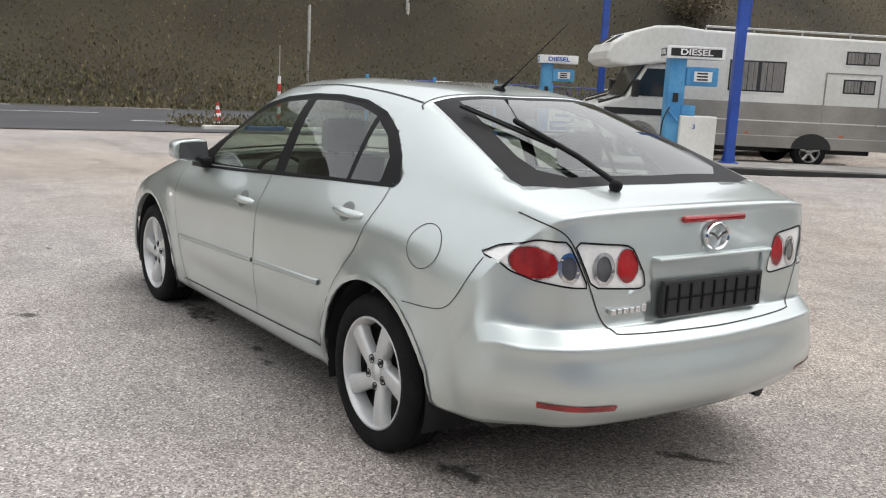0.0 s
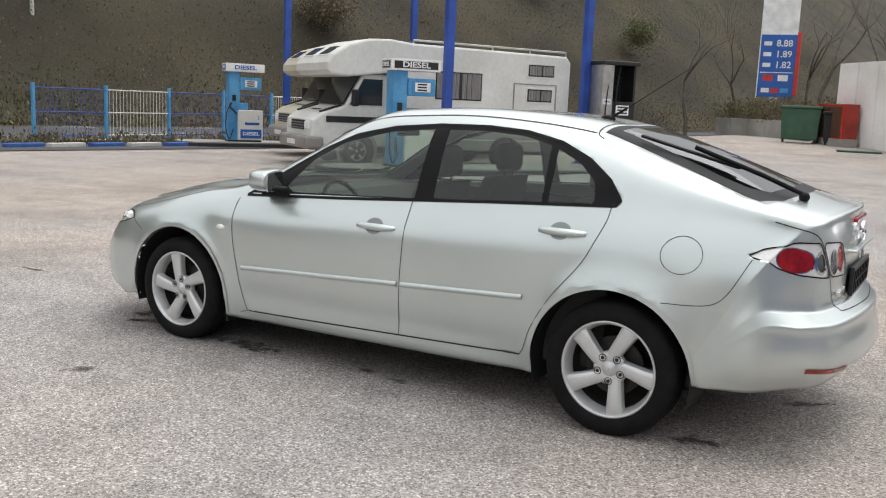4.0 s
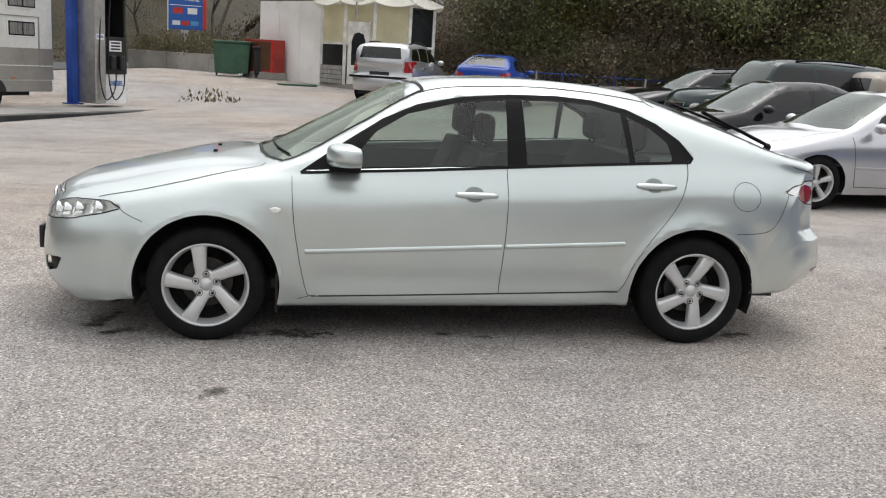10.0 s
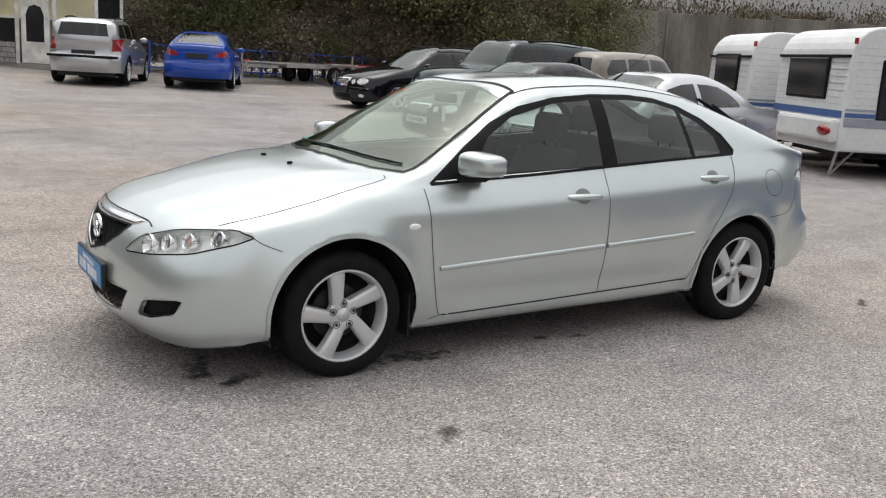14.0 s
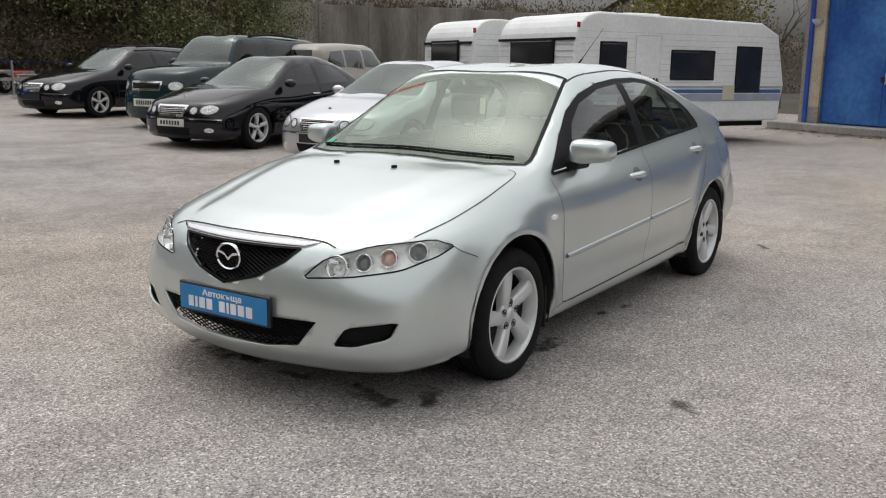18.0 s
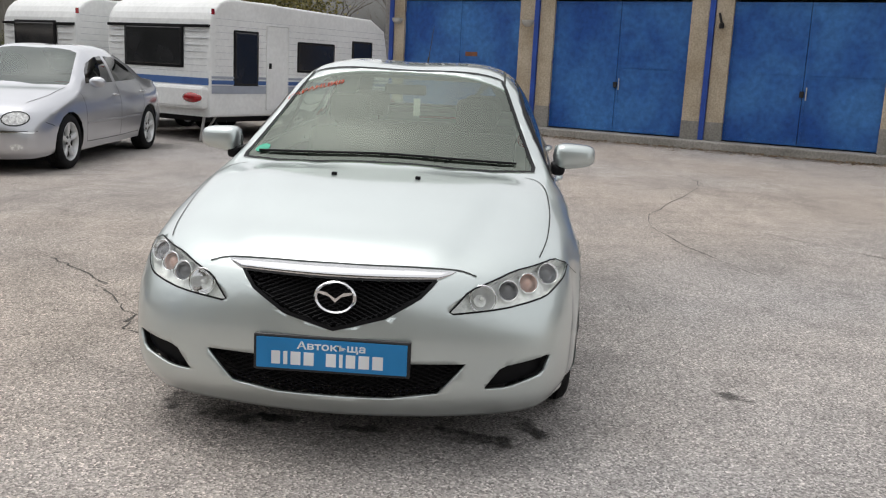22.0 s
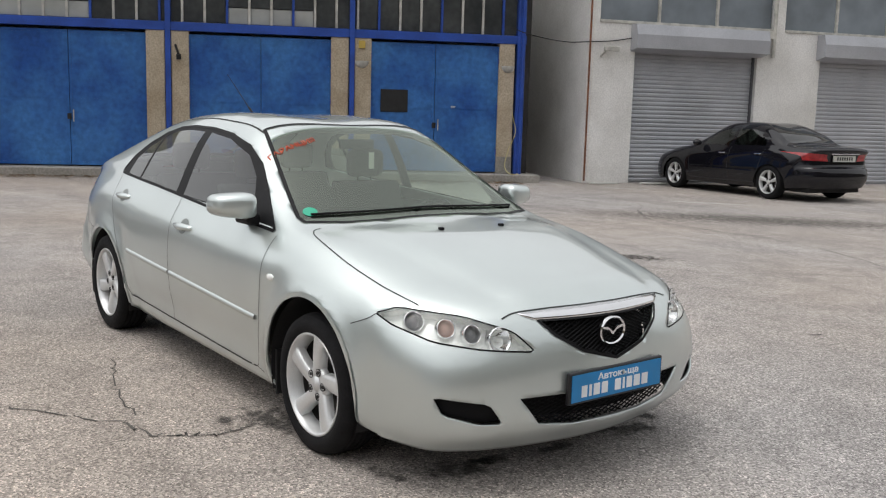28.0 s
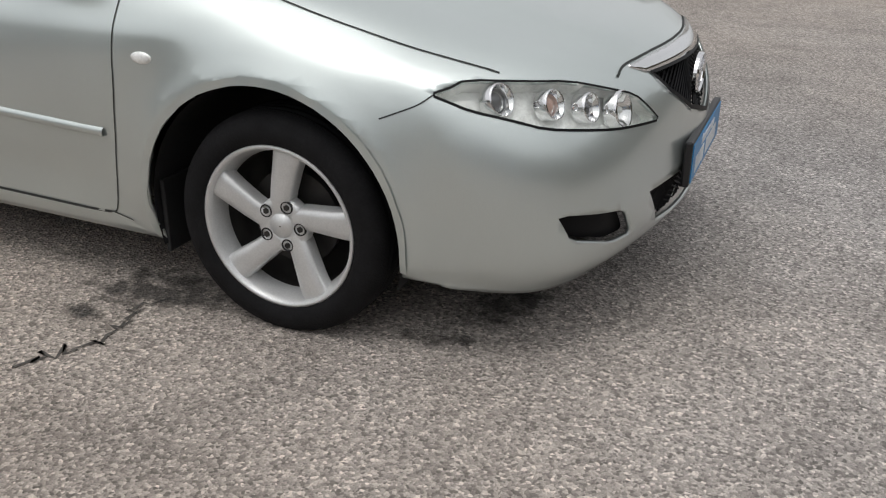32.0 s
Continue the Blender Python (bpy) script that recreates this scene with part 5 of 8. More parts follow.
# ---- parked cars ----
def reshape(kind):
    """The six lines for another kind of body."""
    net = {k: [list(p) for p in v] for k, v in NET.items()}
    if kind == "saloon":
        ends = {"mid": {11: (-.85, 1.37), 12: (-1.30, 1.22), 13: (-1.62, 1.03), 14: (-2.24, .985)},
                "edge": {11: (-.85, 1.33), 12: (-1.26, 1.18), 13: (-1.58, 1.01), 14: (-2.18, .965)},
                "shoulder": {11: (-.88, .965), 12: (-1.22, .965), 13: (-1.55, .955), 14: (-2.06, .915)}}
    elif kind in ("estate", "box", "van"):
        rear = -2.02 if kind == "estate" else -2.14
        ends = {"mid": {11: (-1.15, 1.40), 12: (rear + .22, 1.36), 13: (rear, 1.18), 14: (-2.24, .93)},
                "edge": {11: (-1.15, 1.36), 12: (rear + .22, 1.31), 13: (rear + .02, 1.16), 14: (-2.18, .92)},
                "shoulder": {11: (-1.10, .965), 12: (rear + .34, .965), 13: (rear + .14, .95), 14: (-2.08, .90)}}
    else:
        ends = {}
    for line, rows in ends.items():
        for i, (x, z) in rows.items():
            net[line][i][0], net[line][i][2] = x, z
    if kind in ("box", "van"):
        for i in range(7, 13):
            net["edge"][i][1] += 0.07
    if kind == "box":
        for i, (x, z) in {3: (2.18, .80), 4: (1.90, .90), 5: (1.50, .94), 6: (1.0, .96), 7: (.80, 1.12), 8: (.48, 1.36)}.items():
            net["mid"][i][0], net["mid"][i][2] = x, z
            net["edge"][i][0], net["edge"][i][2] = x - (.1 if i < 7 else .08), z - .01 * (i < 7) - .02 * (i > 6)
        for i, z in {3: .78, 4: .86, 5: .90, 6: .92}.items():
            net["shoulder"][i][2] = z
    return net


KINDS = {
    "saloon": ([(.60, .955), (.47, 1.10), (.30, 1.20), (.02, 1.27), (-.20, 1.285), (-.20, .965)], [(-.29, .97), (-.28, 1.285), (-.50, 1.28), (-.72, 1.255), (-.92, 1.18), (-1.08, 1.06), (-1.10, .99)], None,
               [(-.95, -.46), (-.95, .46), (-1.42, .56), (-1.50, .50), (-1.53, 0), (-1.50, -.50), (-1.42, -.56)]),
    "hatch": ([(.60, .955), (.47, 1.10), (.30, 1.20), (.02, 1.27), (-.20, 1.285), (-.20, .965)], [(-.29, .97), (-.28, 1.29), (-.60, 1.29), (-.90, 1.23), (-1.12, 1.12), (-1.18, 1.02)], None,
              [(-1.16, -.42), (-1.16, .42), (-1.72, .54), (-1.84, .50), (-1.87, 0), (-1.84, -.50), (-1.72, -.54)]),
    "estate": ([(.60, .955), (.47, 1.10), (.30, 1.20), (.02, 1.27), (-.20, 1.285), (-.20, .965)], [(-.29, .97), (-.28, 1.29), (-.75, 1.30), (-1.02, 1.28), (-1.05, 1.0)], [(-1.13, 1.0), (-1.11, 1.28), (-1.58, 1.24), (-1.74, 1.10), (-1.72, 1.0)],
               [(.50, 1.02), (.46, 1.27), (-.46, 1.27), (-.50, 1.02)]),
    "van": ([(.60, .955), (.47, 1.10), (.30, 1.20), (.02, 1.275), (-.20, 1.29), (-.20, .965)], [(-.29, .97), (-.28, 1.295), (-.75, 1.305), (-1.02, 1.29), (-1.05, 1.0)], [(-1.13, 1.0), (-1.11, 1.29), (-1.66, 1.26), (-1.84, 1.10), (-1.82, 1.0)],
            [(.56, 1.02), (.50, 1.28), (-.50, 1.28), (-.56, 1.02)]),
}
KINDS["box"] = ([(.74, 1.0), (.62, 1.16), (.47, 1.29), (.02, 1.31), (-.20, 1.315), (-.20, 1.0)],) + KINDS["van"][1:]


def parked_car(name, label, x, y, turn, length, width, height, kind, paint, front=(), rear=(), wheel=0.325, tint=None, group="", plate="white", rails=False, hide_plate=False):
    """A parked car. x, y: its middle on the ground; it looks along turn."""
    t = thing(name, label, "car", x, y, ground_z(x, y), turn, group)
    bm = shell(reshape(kind), 4, 4)
    sk = Skin(bm)
    mids = lambda f: f.calc_center_median()
    out = {}
    for cx in (1.325, -1.325):
        for s in (1, -1):
            carve(bm, ring_poly(cx, 0.285, 0.375, 0.37, 18), (0, 2), lambda f: mids(f).y * s > 0.45).free()
    fw, rw, qw, back = KINDS[kind]
    for nm, pl in (("front_window", fw), ("rear_window", rw), ("quarter_window", qw)):
        if pl:
            for s in (1, -1):
                out[nm, s] = carve(bm, pl, (0, 2), lambda f: mids(f).y * s > 0.4 and abs(f.normal.y) > 0.3)
    shift = 0.16 if kind == "box" else 0.0
    out["windscreen", 0] = carve(bm, [(1.06 - shift * .5, -.35), (1.06 - shift * .5, .35), (.94 - shift * .5, .66), (.88 - shift * .5, .67), (.24 + shift, .505), (.25 + shift, 0), (.24 + shift, -.505), (.88 - shift * .5, -.67), (.94 - shift * .5, -.66)][:5] + [(.24 + shift, -.505), (.88 - shift * .5, -.67), (.94 - shift * .5, -.66)], (0, 1), lambda f: mids(f).z > 0.9 and f.normal.z > 0.15 and mids(f).x > 0.1)
    if kind in ("saloon", "hatch"):
        out["hatch_window", 0] = carve(bm, back, (0, 1), lambda f: mids(f).z > 0.9 and f.normal.z > 0.15 and mids(f).x < -0.7)
    else:
        out["hatch_window", 0] = carve(bm, back, (1, 2), lambda f: mids(f).x < -1.5 and f.normal.x < -0.2)
    lamps = []
    for nm, pl, m, sgn in front:
        for s in ((1, -1) if pl[0][0] > 0.05 and min(p[0] for p in pl) > 0 else (1,)):
            lamps.append((nm, carve(bm, [(p[0] * s, p[1]) for p in pl], (1, 2), lambda f: mids(f).x > 1.4 and f.normal.x > 0.05), m))
    for nm, pl, m, sgn in rear:
        for s in ((1, -1) if min(p[0] for p in pl) > 0 else (1,)):
            lamps.append((nm, carve(bm, [(p[0] * s, p[1]) for p in pl], (1, 2), lambda f: mids(f).x < -1.4 and f.normal.x < -0.0), m))
    sx, sy, sz = length / 4.58, width / 1.736, height / 1.41
    fit = Matrix.Diagonal((sx, sy, sz, 1))

    def put(nm, b, m, lab="", smooth=True):
        bmesh.ops.transform(b, matrix=fit, verts=b.verts)
        return part(nm, b, m, t, lab, smooth)
    put("body", bm, paint)
    for (nm, s), b in out.items():
        put(nm, b, tint or (PALE_GLASS if nm == "windscreen" else DARK_GLASS))
    for nm, b, m in lamps:
        if nm == "grille":
            put("grille_frame", rim_band(b, .034, 0, .006), CHROME, smooth=False)
            zs = [v.co.z for v in b.verts]
            for k in range(1, 6):
                z = min(zs) + (max(zs) - min(zs)) * k / 6
                w = .23 + .06 * k / 6 if kind != "box" else .33
                pts = [sk.front(-w + 2 * w * q / 8, z)[0] for q in range(9)]
                rb = bmesh.new()
                for p, q in zip(pts, pts[1:]):
                    rod(rb, p, q, .006, 5)
                put("grille_slat", rb, CHROME if kind != "box" else TRIM, smooth=False)
            m = MESH_BLACK
        if nm == "head_lamp":
            put("lamp_rim", rim_band(b, .014, 0, .004), SEAM, smooth=False)
        put(nm, b, HEAD_LENS if nm in ("head_lamp", "fog_lamp") else m)

    def gap(nm, line, way, sides, width, m):
        for s in sides:
            hits = [way(p.x, p.y, s) for p in spline([Vector((*q, 0)) for q in line], 5)]
            hits = [h for h in hits if h[0]]
            if len(hits) > 1:
                b = bmesh.new()
                strip(b, [h[0] for h in hits], [h[1] for h in hits], width, .003)
                put(nm, b, m, smooth=False)
    side, top, nose = (lambda x, z, s: sk.side(x, z, s)), (lambda x, y, s: sk.top(x, y * s)), (lambda y, z, s: sk.front(y * s, z))
    for line in ([(.90, .86), (.88, .6), (.84, .28)], [(-.245, .94), (-.24, .6), (-.23, .28)], [(-1.14, .93), (-1.08, .64), (-.94, .30)], [(.84, .28), (-.1, .28), (-.94, .30)], [(1.72, .52), (1.85, .56)]):
        gap("panel_gap", line, side, (1, -1), .007, SEAM)
    gap("bonnet_gap", [(1.02, .68), (1.45, .69), (1.82, .60)], top, (1, -1), .006, SEAM)
    if kind in ("saloon", "estate"):
        gap("bumper_trim", [(.34, .462), (.55, .462), (.76, .455)], nose, (1, -1), .016, CHROME)
        gap("bumper_gap", [(.0, .475), (.4, .475), (.78, .47)], nose, (1, -1), .007, SEAM)
    put("underbody", boxed(-2.05, 1.95, -.62, .62, .17, .5, .02), BLACK, smooth=False)
    put("cabin", boxed(-1.5, .7, -.6, .6, .4, .88, .02), CABIN, smooth=False)
    for s in (1, -1):
        for cx in (1.325, -1.325):
            make_wheel(t, cx * sx, (0.868 * sy - 0.105) * s, wheel, s, wheel, wheel * 0.69, 0.21, style="five")
        b = bmesh.new()
        bmesh.ops.create_uvsphere(b, u_segments=12, v_segments=8, radius=1, matrix=pose(.62, .90 * s, .98) @ Matrix.Diagonal((.07, .10, .065, 1)))
        put("door_mirror", b, paint)
        put("door_handle", boxed(-.16, .02, .866 * s - .012, .866 * s + .02, .80, .825, .008), CHROME, smooth=False)
        put("door_handle", boxed(-1.12, -.96, .866 * s - .012, .866 * s + .02, .82, .845, .008), CHROME, smooth=False)
        put("side_strip", boxed(-.9, .85, .862 * s - .012, .862 * s + .014, .49, .52, .006), paint, smooth=False)
        if rails:
            b = bmesh.new()
            tube(b, [(.1 - 1.5 * k / 8, .56 * s, 1.39 + .035 * math.sin(math.pi * k / 8)) for k in range(9)], .016)
            put("roof_rail", b, TRIM)
    if plate:
        pm = PLATE_LIGHT if plate == "white" else PLATE_BLACK
        for xx, z in ((2.262, .40), (-2.225, .80 if kind != "van" else .66)):
            pl = put("number_plate", boxed(xx - .012, xx + .012, -.26, .26, z - .055, z + .055, .004), pm, smooth=False)
            if plate == "white":
                for k in range(7):
                    sgn = 1 if xx > 0 else -1
                    part("plate_bar", boxed(xx * sx + .013 * sgn, xx * sx + .016 * sgn, -.20 + k * .06, -.165 + k * .06, (z - .03) * sz, (z + .03) * sz), SEAM, pl)
    return t


HEAD_LENS = mat("clear_head_lamp_glass", (0.72, 0.73, 0.72), 0.12, 0.1, 0.3, 30.0, 0.2, 90.0, coat=1.0)
PLATE_LIGHT = mat("white_plate", (0.65, 0.65, 0.60), 0.4)
BLACK_PAINT = paint_mat("black_car_paint", (0.006, 0.006, 0.009), 0.0, 0.3, 1.0, 0.1, 0.0)
GREEN_PAINT = paint_mat("dark_green_car_paint", (0.010, 0.027, 0.030), 0.0, 0.3, 1.0, 0.1, 0.0)
SILVER_PAINT = paint_mat("silver_car_paint", (0.56, 0.57, 0.60), 0.8, 0.28)
LIGHT_SILVER = paint_mat("light_silver_car_paint", (0.50, 0.51, 0.52), 0.7, 0.3)
BLUE_PAINT = paint_mat("bright_blue_car_paint", (0.01, 0.06, 0.36), 0.0, 0.3, 1.0, 0.06, 0.1)
TAN_PAINT = paint_mat("beige_car_paint", (0.28, 0.25, 0.21), 0.1, 0.45, 0.5)

oval = lambda cx, cz, rx, rz: ring_poly(cx, cz, rx, rz, 14)
E_FRONT = [("grille", [(.29, .655), (.23, .50), (-.23, .50), (-.29, .655)], CHROME, 1), ("head_lamp", oval(.60, .60, .115, .075), LAMP_SILVER, 1), ("head_lamp", oval(.40, .585, .062, .058), LAMP_SILVER, 1),
           ("air_intake", [(.34, .33), (.32, .22), (-.32, .22), (-.34, .33)], MESH_BLACK, 1), ("fog_lamp", oval(.62, .30, .06, .035), LAMP_SILVER, 1)]
E_REAR = [("tail_lamp", [(.74, .88), (.70, .74), (.36, .73), (.40, .86)], RED, 1)]
black_saloon = parked_car("saloon_car", "black four-door saloon with a chrome grille, parked nose out", -4.58 - 2.38 * math.cos(radians(4)), -8.60 - 2.38 * math.sin(radians(4)), 4, 4.82, 1.82, 1.45, "saloon", BLACK_PAINT, E_FRONT, E_REAR, group="row of parked cars")
silver_saloon = parked_car("saloon_car", "silver four-door saloon with round twin head lamps", -4.33 - 2.38 * math.cos(radians(3)), -5.42 - 2.38 * math.sin(radians(3)), 3, 4.82, 1.82, 1.45, "saloon", SILVER_PAINT, E_FRONT, E_REAR, group="row of parked cars", plate="black")
estate = parked_car("estate_car", "black estate car with roof rails, end of the parked row", -6.25 - 2.4, -15.10, 4, 4.85, 1.82, 1.50, "estate", BLACK_PAINT, E_FRONT, E_REAR, group="row of parked cars", rails=True, plate="black")
S_FRONT = [("grille", [(.36, .70), (.34, .58), (-.34, .58), (-.36, .70)], MESH_BLACK, 1), ("head_lamp", oval(.60, .645, .12, .07), LAMP_SILVER, 1)]
suv = parked_car("off_road_car", "dark green off-road car with roof rails and white plate", -6.30 - 2.3, -11.55, 3, 4.60, 1.85, 1.80, "box", GREEN_PAINT, S_FRONT, E_REAR, 0.36, group="row of parked cars", rails=True)
tan = parked_car("off_road_car", "old beige boxy off-road car with dark windows", -11.6, -11.2, 190, 4.3, 1.75, 1.72, "box", TAN_PAINT, S_FRONT, E_REAR, 0.36, group="row of parked cars")
V_REAR = [("tail_lamp", [(.78, .98), (.80, .72), (.62, .71), (.64, .96)], RED, 1)]
van = parked_car("family_van", "silver family van with red tail lamps, beside the kiosk", -1.34 - 2.1 * .407, -18.56 - 2.1 * .914, -114, 4.3, 1.76, 1.56, "van", LIGHT_SILVER, [("head_lamp", oval(.62, .62, .1, .07), LAMP_SILVER, 1)], V_REAR, 0.32, rails=True, plate="black")
part("bumper_strip", boxed(-2.17, -2.12, -.80, .80, .62, .68, .02), TRIM, van)
H_REAR = [("tail_lamp", [(.76, .95), (.70, .79), (.44, .79), (.50, .90)], RED, 1)]
blue_hatch = parked_car("hatchback_car", "bright blue five-door hatchback with red tail lamps", -3.97 - 2.15 * .40, -18.43 - 2.15 * .917, -113.5, 4.4, 1.75, 1.42, "hatch", BLUE_PAINT, [("head_lamp", oval(.62, .62, .1, .07), LAMP_SILVER, 1)], H_REAR, 0.32, plate="black")
ec_turn = 167
e_black = parked_car("saloon_car", "black saloon with wide red tail lamps before the shutters", -4.45 + 2.43 * math.cos(radians(ec_turn)), 13.75 + 2.43 * math.sin(radians(ec_turn)), ec_turn, 4.86, 1.86, 1.46, "saloon", BLACK_PAINT, E_FRONT, [("tail_lamp", [(.78, .90), (.74, .76), (.34, .75), (.38, .87)], RED, 1)], 0.33)
part("boot_trim", boxed(-2.40, -2.385, -.36, .36, .905, .925, .004), CHROME, e_black)
for o, n_bars in ((black_saloon, 6), (silver_saloon, 6), (estate, 6)):
    bm = bmesh.new()
    rod(bm, (2.06, 0, .72), (2.06, 0, .76), .004, 6)
    lathe_v = bmesh.ops.create_cone(bm, cap_ends=True, segments=16, radius1=.03, radius2=.03, depth=.006)
    bmesh.ops.transform(bm, matrix=pose(2.06, 0, .79, 0, 90, 0), verts=lathe_v["verts"])
    part("bonnet_star", bm, CHROME, o)

# ---- filling station ----
PUMP_BLUE = mat("faded_blue_enamel", (0.05, 0.24, 0.50), 0.45, 0, 0.15, 2.0, 0.1, 30.0, col2=(0.11, 0.36, 0.62))
CAMPER_WHITE = mat("aged_white_panel", (0.60, 0.60, 0.56), 0.4, 0, 0.1, 0.8, 0.06, 12.0, col2=(0.72, 0.72, 0.69))
CAMPER_GREY = mat("grey_beige_panel", (0.27, 0.255, 0.23), 0.45, 0, 0.15, 1.5, 0.06, 20.0)
CREAM = mat("cream_panel", (0.58, 0.54, 0.42), 0.45, 0, 0.1, 1.0, 0.06, 20.0)
CURTAIN = mat("grey_curtain", (0.20, 0.19, 0.18), 0.9, 0, 0.3, 14.0, stretch=(6, 6, 0.3))
STEEL = mat("brushed_steel", (0.45, 0.44, 0.42), 0.35, 0.8, 0.15, 6.0, 0.1, 60.0)
SIGN_BLUE = mat("sign_blue", (0.012, 0.10, 0.40), 0.35)
SIGN_WHITE = mat("sign_white", (0.78, 0.78, 0.78), 0.4)
SIGN_RED = mat("sign_red", (0.55, 0.03, 0.02), 0.4)
SIGN_BLACK = mat("sign_black", (0.012, 0.012, 0.012), 0.4)
ISLE = mat("island_concrete", (0.30, 0.29, 0.27), 0.9, 0, 0.2, 1.2, 0.15, 30.0, 0.3, 60.0)
KERB_BLACK = mat("black_kerb", (0.03, 0.03, 0.03), 0.85, 0, 0.3, 3.0)
AX = -123.6


def rounded(x0, x1, y0, y1, n=8):
    r = (y1 - y0) / 2
    c = (y0 + y1) / 2
    pts = [(x1 - r + r * math.sin(math.pi * k / n), c - r * math.cos(math.pi * k / n)) for k in range(n + 1)]
    return pts + [(x0 + r - r * math.sin(math.pi * k / n), c + r * math.cos(math.pi * k / n)) for k in range(n + 1)]


for ox, oy, length in ((7.48, -10.36, 6.9), (15.2, -13.9, 5.5)):
    z = ground_z(ox, oy)
    isl = thing("pump_island", "concrete pump island with a black painted kerb", "traffic island", ox, oy, z, AX)
    part("kerb", prismed(rounded(-1.35, length, -.45, 1.15), 2, -.1, .11, .01), KERB_BLACK, isl)
    part("top", prismed(rounded(-1.28, length - .07, -.38, 1.08), 2, .11, .135), ISLE, isl)

for px, py in ((7.07, -11.83), (5.45, -15.2), (14.5, -15.55), (12.7, -19.2)):
    z = ground_z(px, py) + .13
    pl = thing("canopy_pillar", "tall blue painted steel pillar with a base plate", "pillar", px, py, z, AX, group="canopy pillars")
    part("shaft", boxed(-.085, .085, -.085, .085, .0, 6.0, .006), BLUE_STEEL, pl)
    part("base_plate", boxed(-.15, .15, -.15, .15, .0, .03, .004), BLUE_STEEL, pl)
    for s in (-1, 1):
        part("gusset", prismed([(.085 * s, .03), (.14 * s, .03), (.085 * s, .25)], 1, -.008, .008), BLUE_STEEL, pl)


def blue_pump(x, y, number, bold):
    z = ground_z(x, y) + .135
    p = thing("fuel_pump", "old blue diesel pump with a white cabinet marked %s" % number, "fuel pump", x, y, z, AX, group="blue diesel pumps")
    part("column", boxed(.10, .40, .05, .42, 0, 1.92, .015), PUMP_BLUE, p)
    part("base", boxed(.08, 1.0, .02, .45, 0, .05, .01), SIGN_BLACK, p)
    head = part("display_head", boxed(.40, .98, .0, .42, 1.40, 1.74, .02), PUMP_BLUE, p)
    part("display_frame", boxed(.48, .92, -.012, .0, 1.44, 1.70, .004), PUMP_BLUE, head)
    part("display_face", boxed(.53, .86, -.018, -.012, 1.48, 1.66), SIGN_WHITE, head)
    for k in range(3):
        part("display_window", boxed(.58, .78, -.022, -.018, 1.50 + k * .055, 1.53 + k * .055), SIGN_BLACK, head)
    sign = part("sign_box", boxed(0, 1.05, -.06, .46, 1.88, 2.10, .01), SIGN_WHITE, p)
    part("sign_panel", boxed(.06, .99, -.066, -.06, 1.92, 2.06), SIGN_BLACK if bold else SIGN_WHITE, sign)
    part("sign_panel", boxed(-.006, 0, .0, .40, 1.92, 2.06), SIGN_BLACK if bold else SIGN_BLUE, sign)
    o = part("lettering", text_mesh("DIESEL", .15, .002, .004, 1.35), SIGN_WHITE if bold else SIGN_BLUE, sign)
    o.matrix_local = pose(.525, -.069, 1.99)
    o = part("lettering", text_mesh("DIESEL", .11, .002, .003, 1.0), SIGN_WHITE, sign)
    o.matrix_local = pose(-.009, .20, 1.99, 0, 0, -90)
    cab = part("cabinet", boxed(.34, 1.02, -.04, .40, .05, .86, .02), WHITE_PAINT, p, "white sheet-metal cabinet")
    o = part("lettering", text_mesh(str(number), .12, .002, .002), SIGN_BLUE, cab)
    o.matrix_local = pose(.60 if bold else .90, -.043, .66)
    if not bold:
        part("panel", boxed(.40, .98, -.046, -.04, .10, .34), SIGN_BLUE, cab)
        o = part("lettering", text_mesh("DIESEL", .13, .002, .003, 1.2), SIGN_WHITE, cab)
        o.matrix_local = pose(.69, -.05, .22)
        part("logo_bar", boxed(.52, .92, -.045, -.04, .46, .53), SIGN_BLUE, cab)
    part("meter", boxed(.19, .29, .03, .05, 1.10, 1.26, .004), SIGN_BLACK, p)
    bm = bmesh.new()
    rod(bm, (.12, .02, .95), (.30, -.03, .75), .022, 8)
    rod(bm, (.12, .02, .95), (.16, .03, 1.05), .03, 8)
    noz = part("nozzle", bm, PUMP_BLUE if bold else SIGN_BLACK, p)
    bm = bmesh.new()
    pts = spline([Vector(q) for q in ((.13, .0, 1.0), (.02, -.05, .75), (.0, -.08, .35), (.10, -.06, .08), (.22, .0, .35))], 6)
    tube(bm, pts, .014, 8)
    part("hose", bm, SIGN_BLACK, p)
    part("shelf", boxed(.36, .62, .02, .40, .86, 1.05, .02), PUMP_BLUE, p)


blue_pump(7.49, -10.35, 3, True)
blue_pump(15.25, -13.93, 2, False)

z = ground_z(4.78, -15.23) + .135
bp = thing("fuel_pump", "dark diesel pump with brushed steel side and black hoses", "fuel pump", 4.78, -15.23, z, AX)
part("side_panel", boxed(-.30, .0, .0, .55, .0, 2.2, .01), STEEL, bp)
part("body", boxed(.0, .62, .02, .52, 0, .62, .01), SIGN_WHITE, bp)
o = part("lettering", text_mesh("DIESEL", .14, .002, .003, 1.05), SIGN_BLUE, bp)
o.matrix_local = pose(.31, .016, .42)
part("front_panel", boxed(.0, .62, .0, .52, .62, 1.40, .01), SIGN_BLACK, bp)
part("display", boxed(.10, .45, -.012, .0, 1.10, 1.32), SIGN_WHITE, bp)
for k in range(3):
    part("display_window", boxed(.14, .41, -.016, -.012, 1.13 + k * .065, 1.165 + k * .065), SIGN_BLACK, bp)
part("back_panel", boxed(.05, .60, .46, .52, 1.40, 2.2), DARK_PANE, bp)
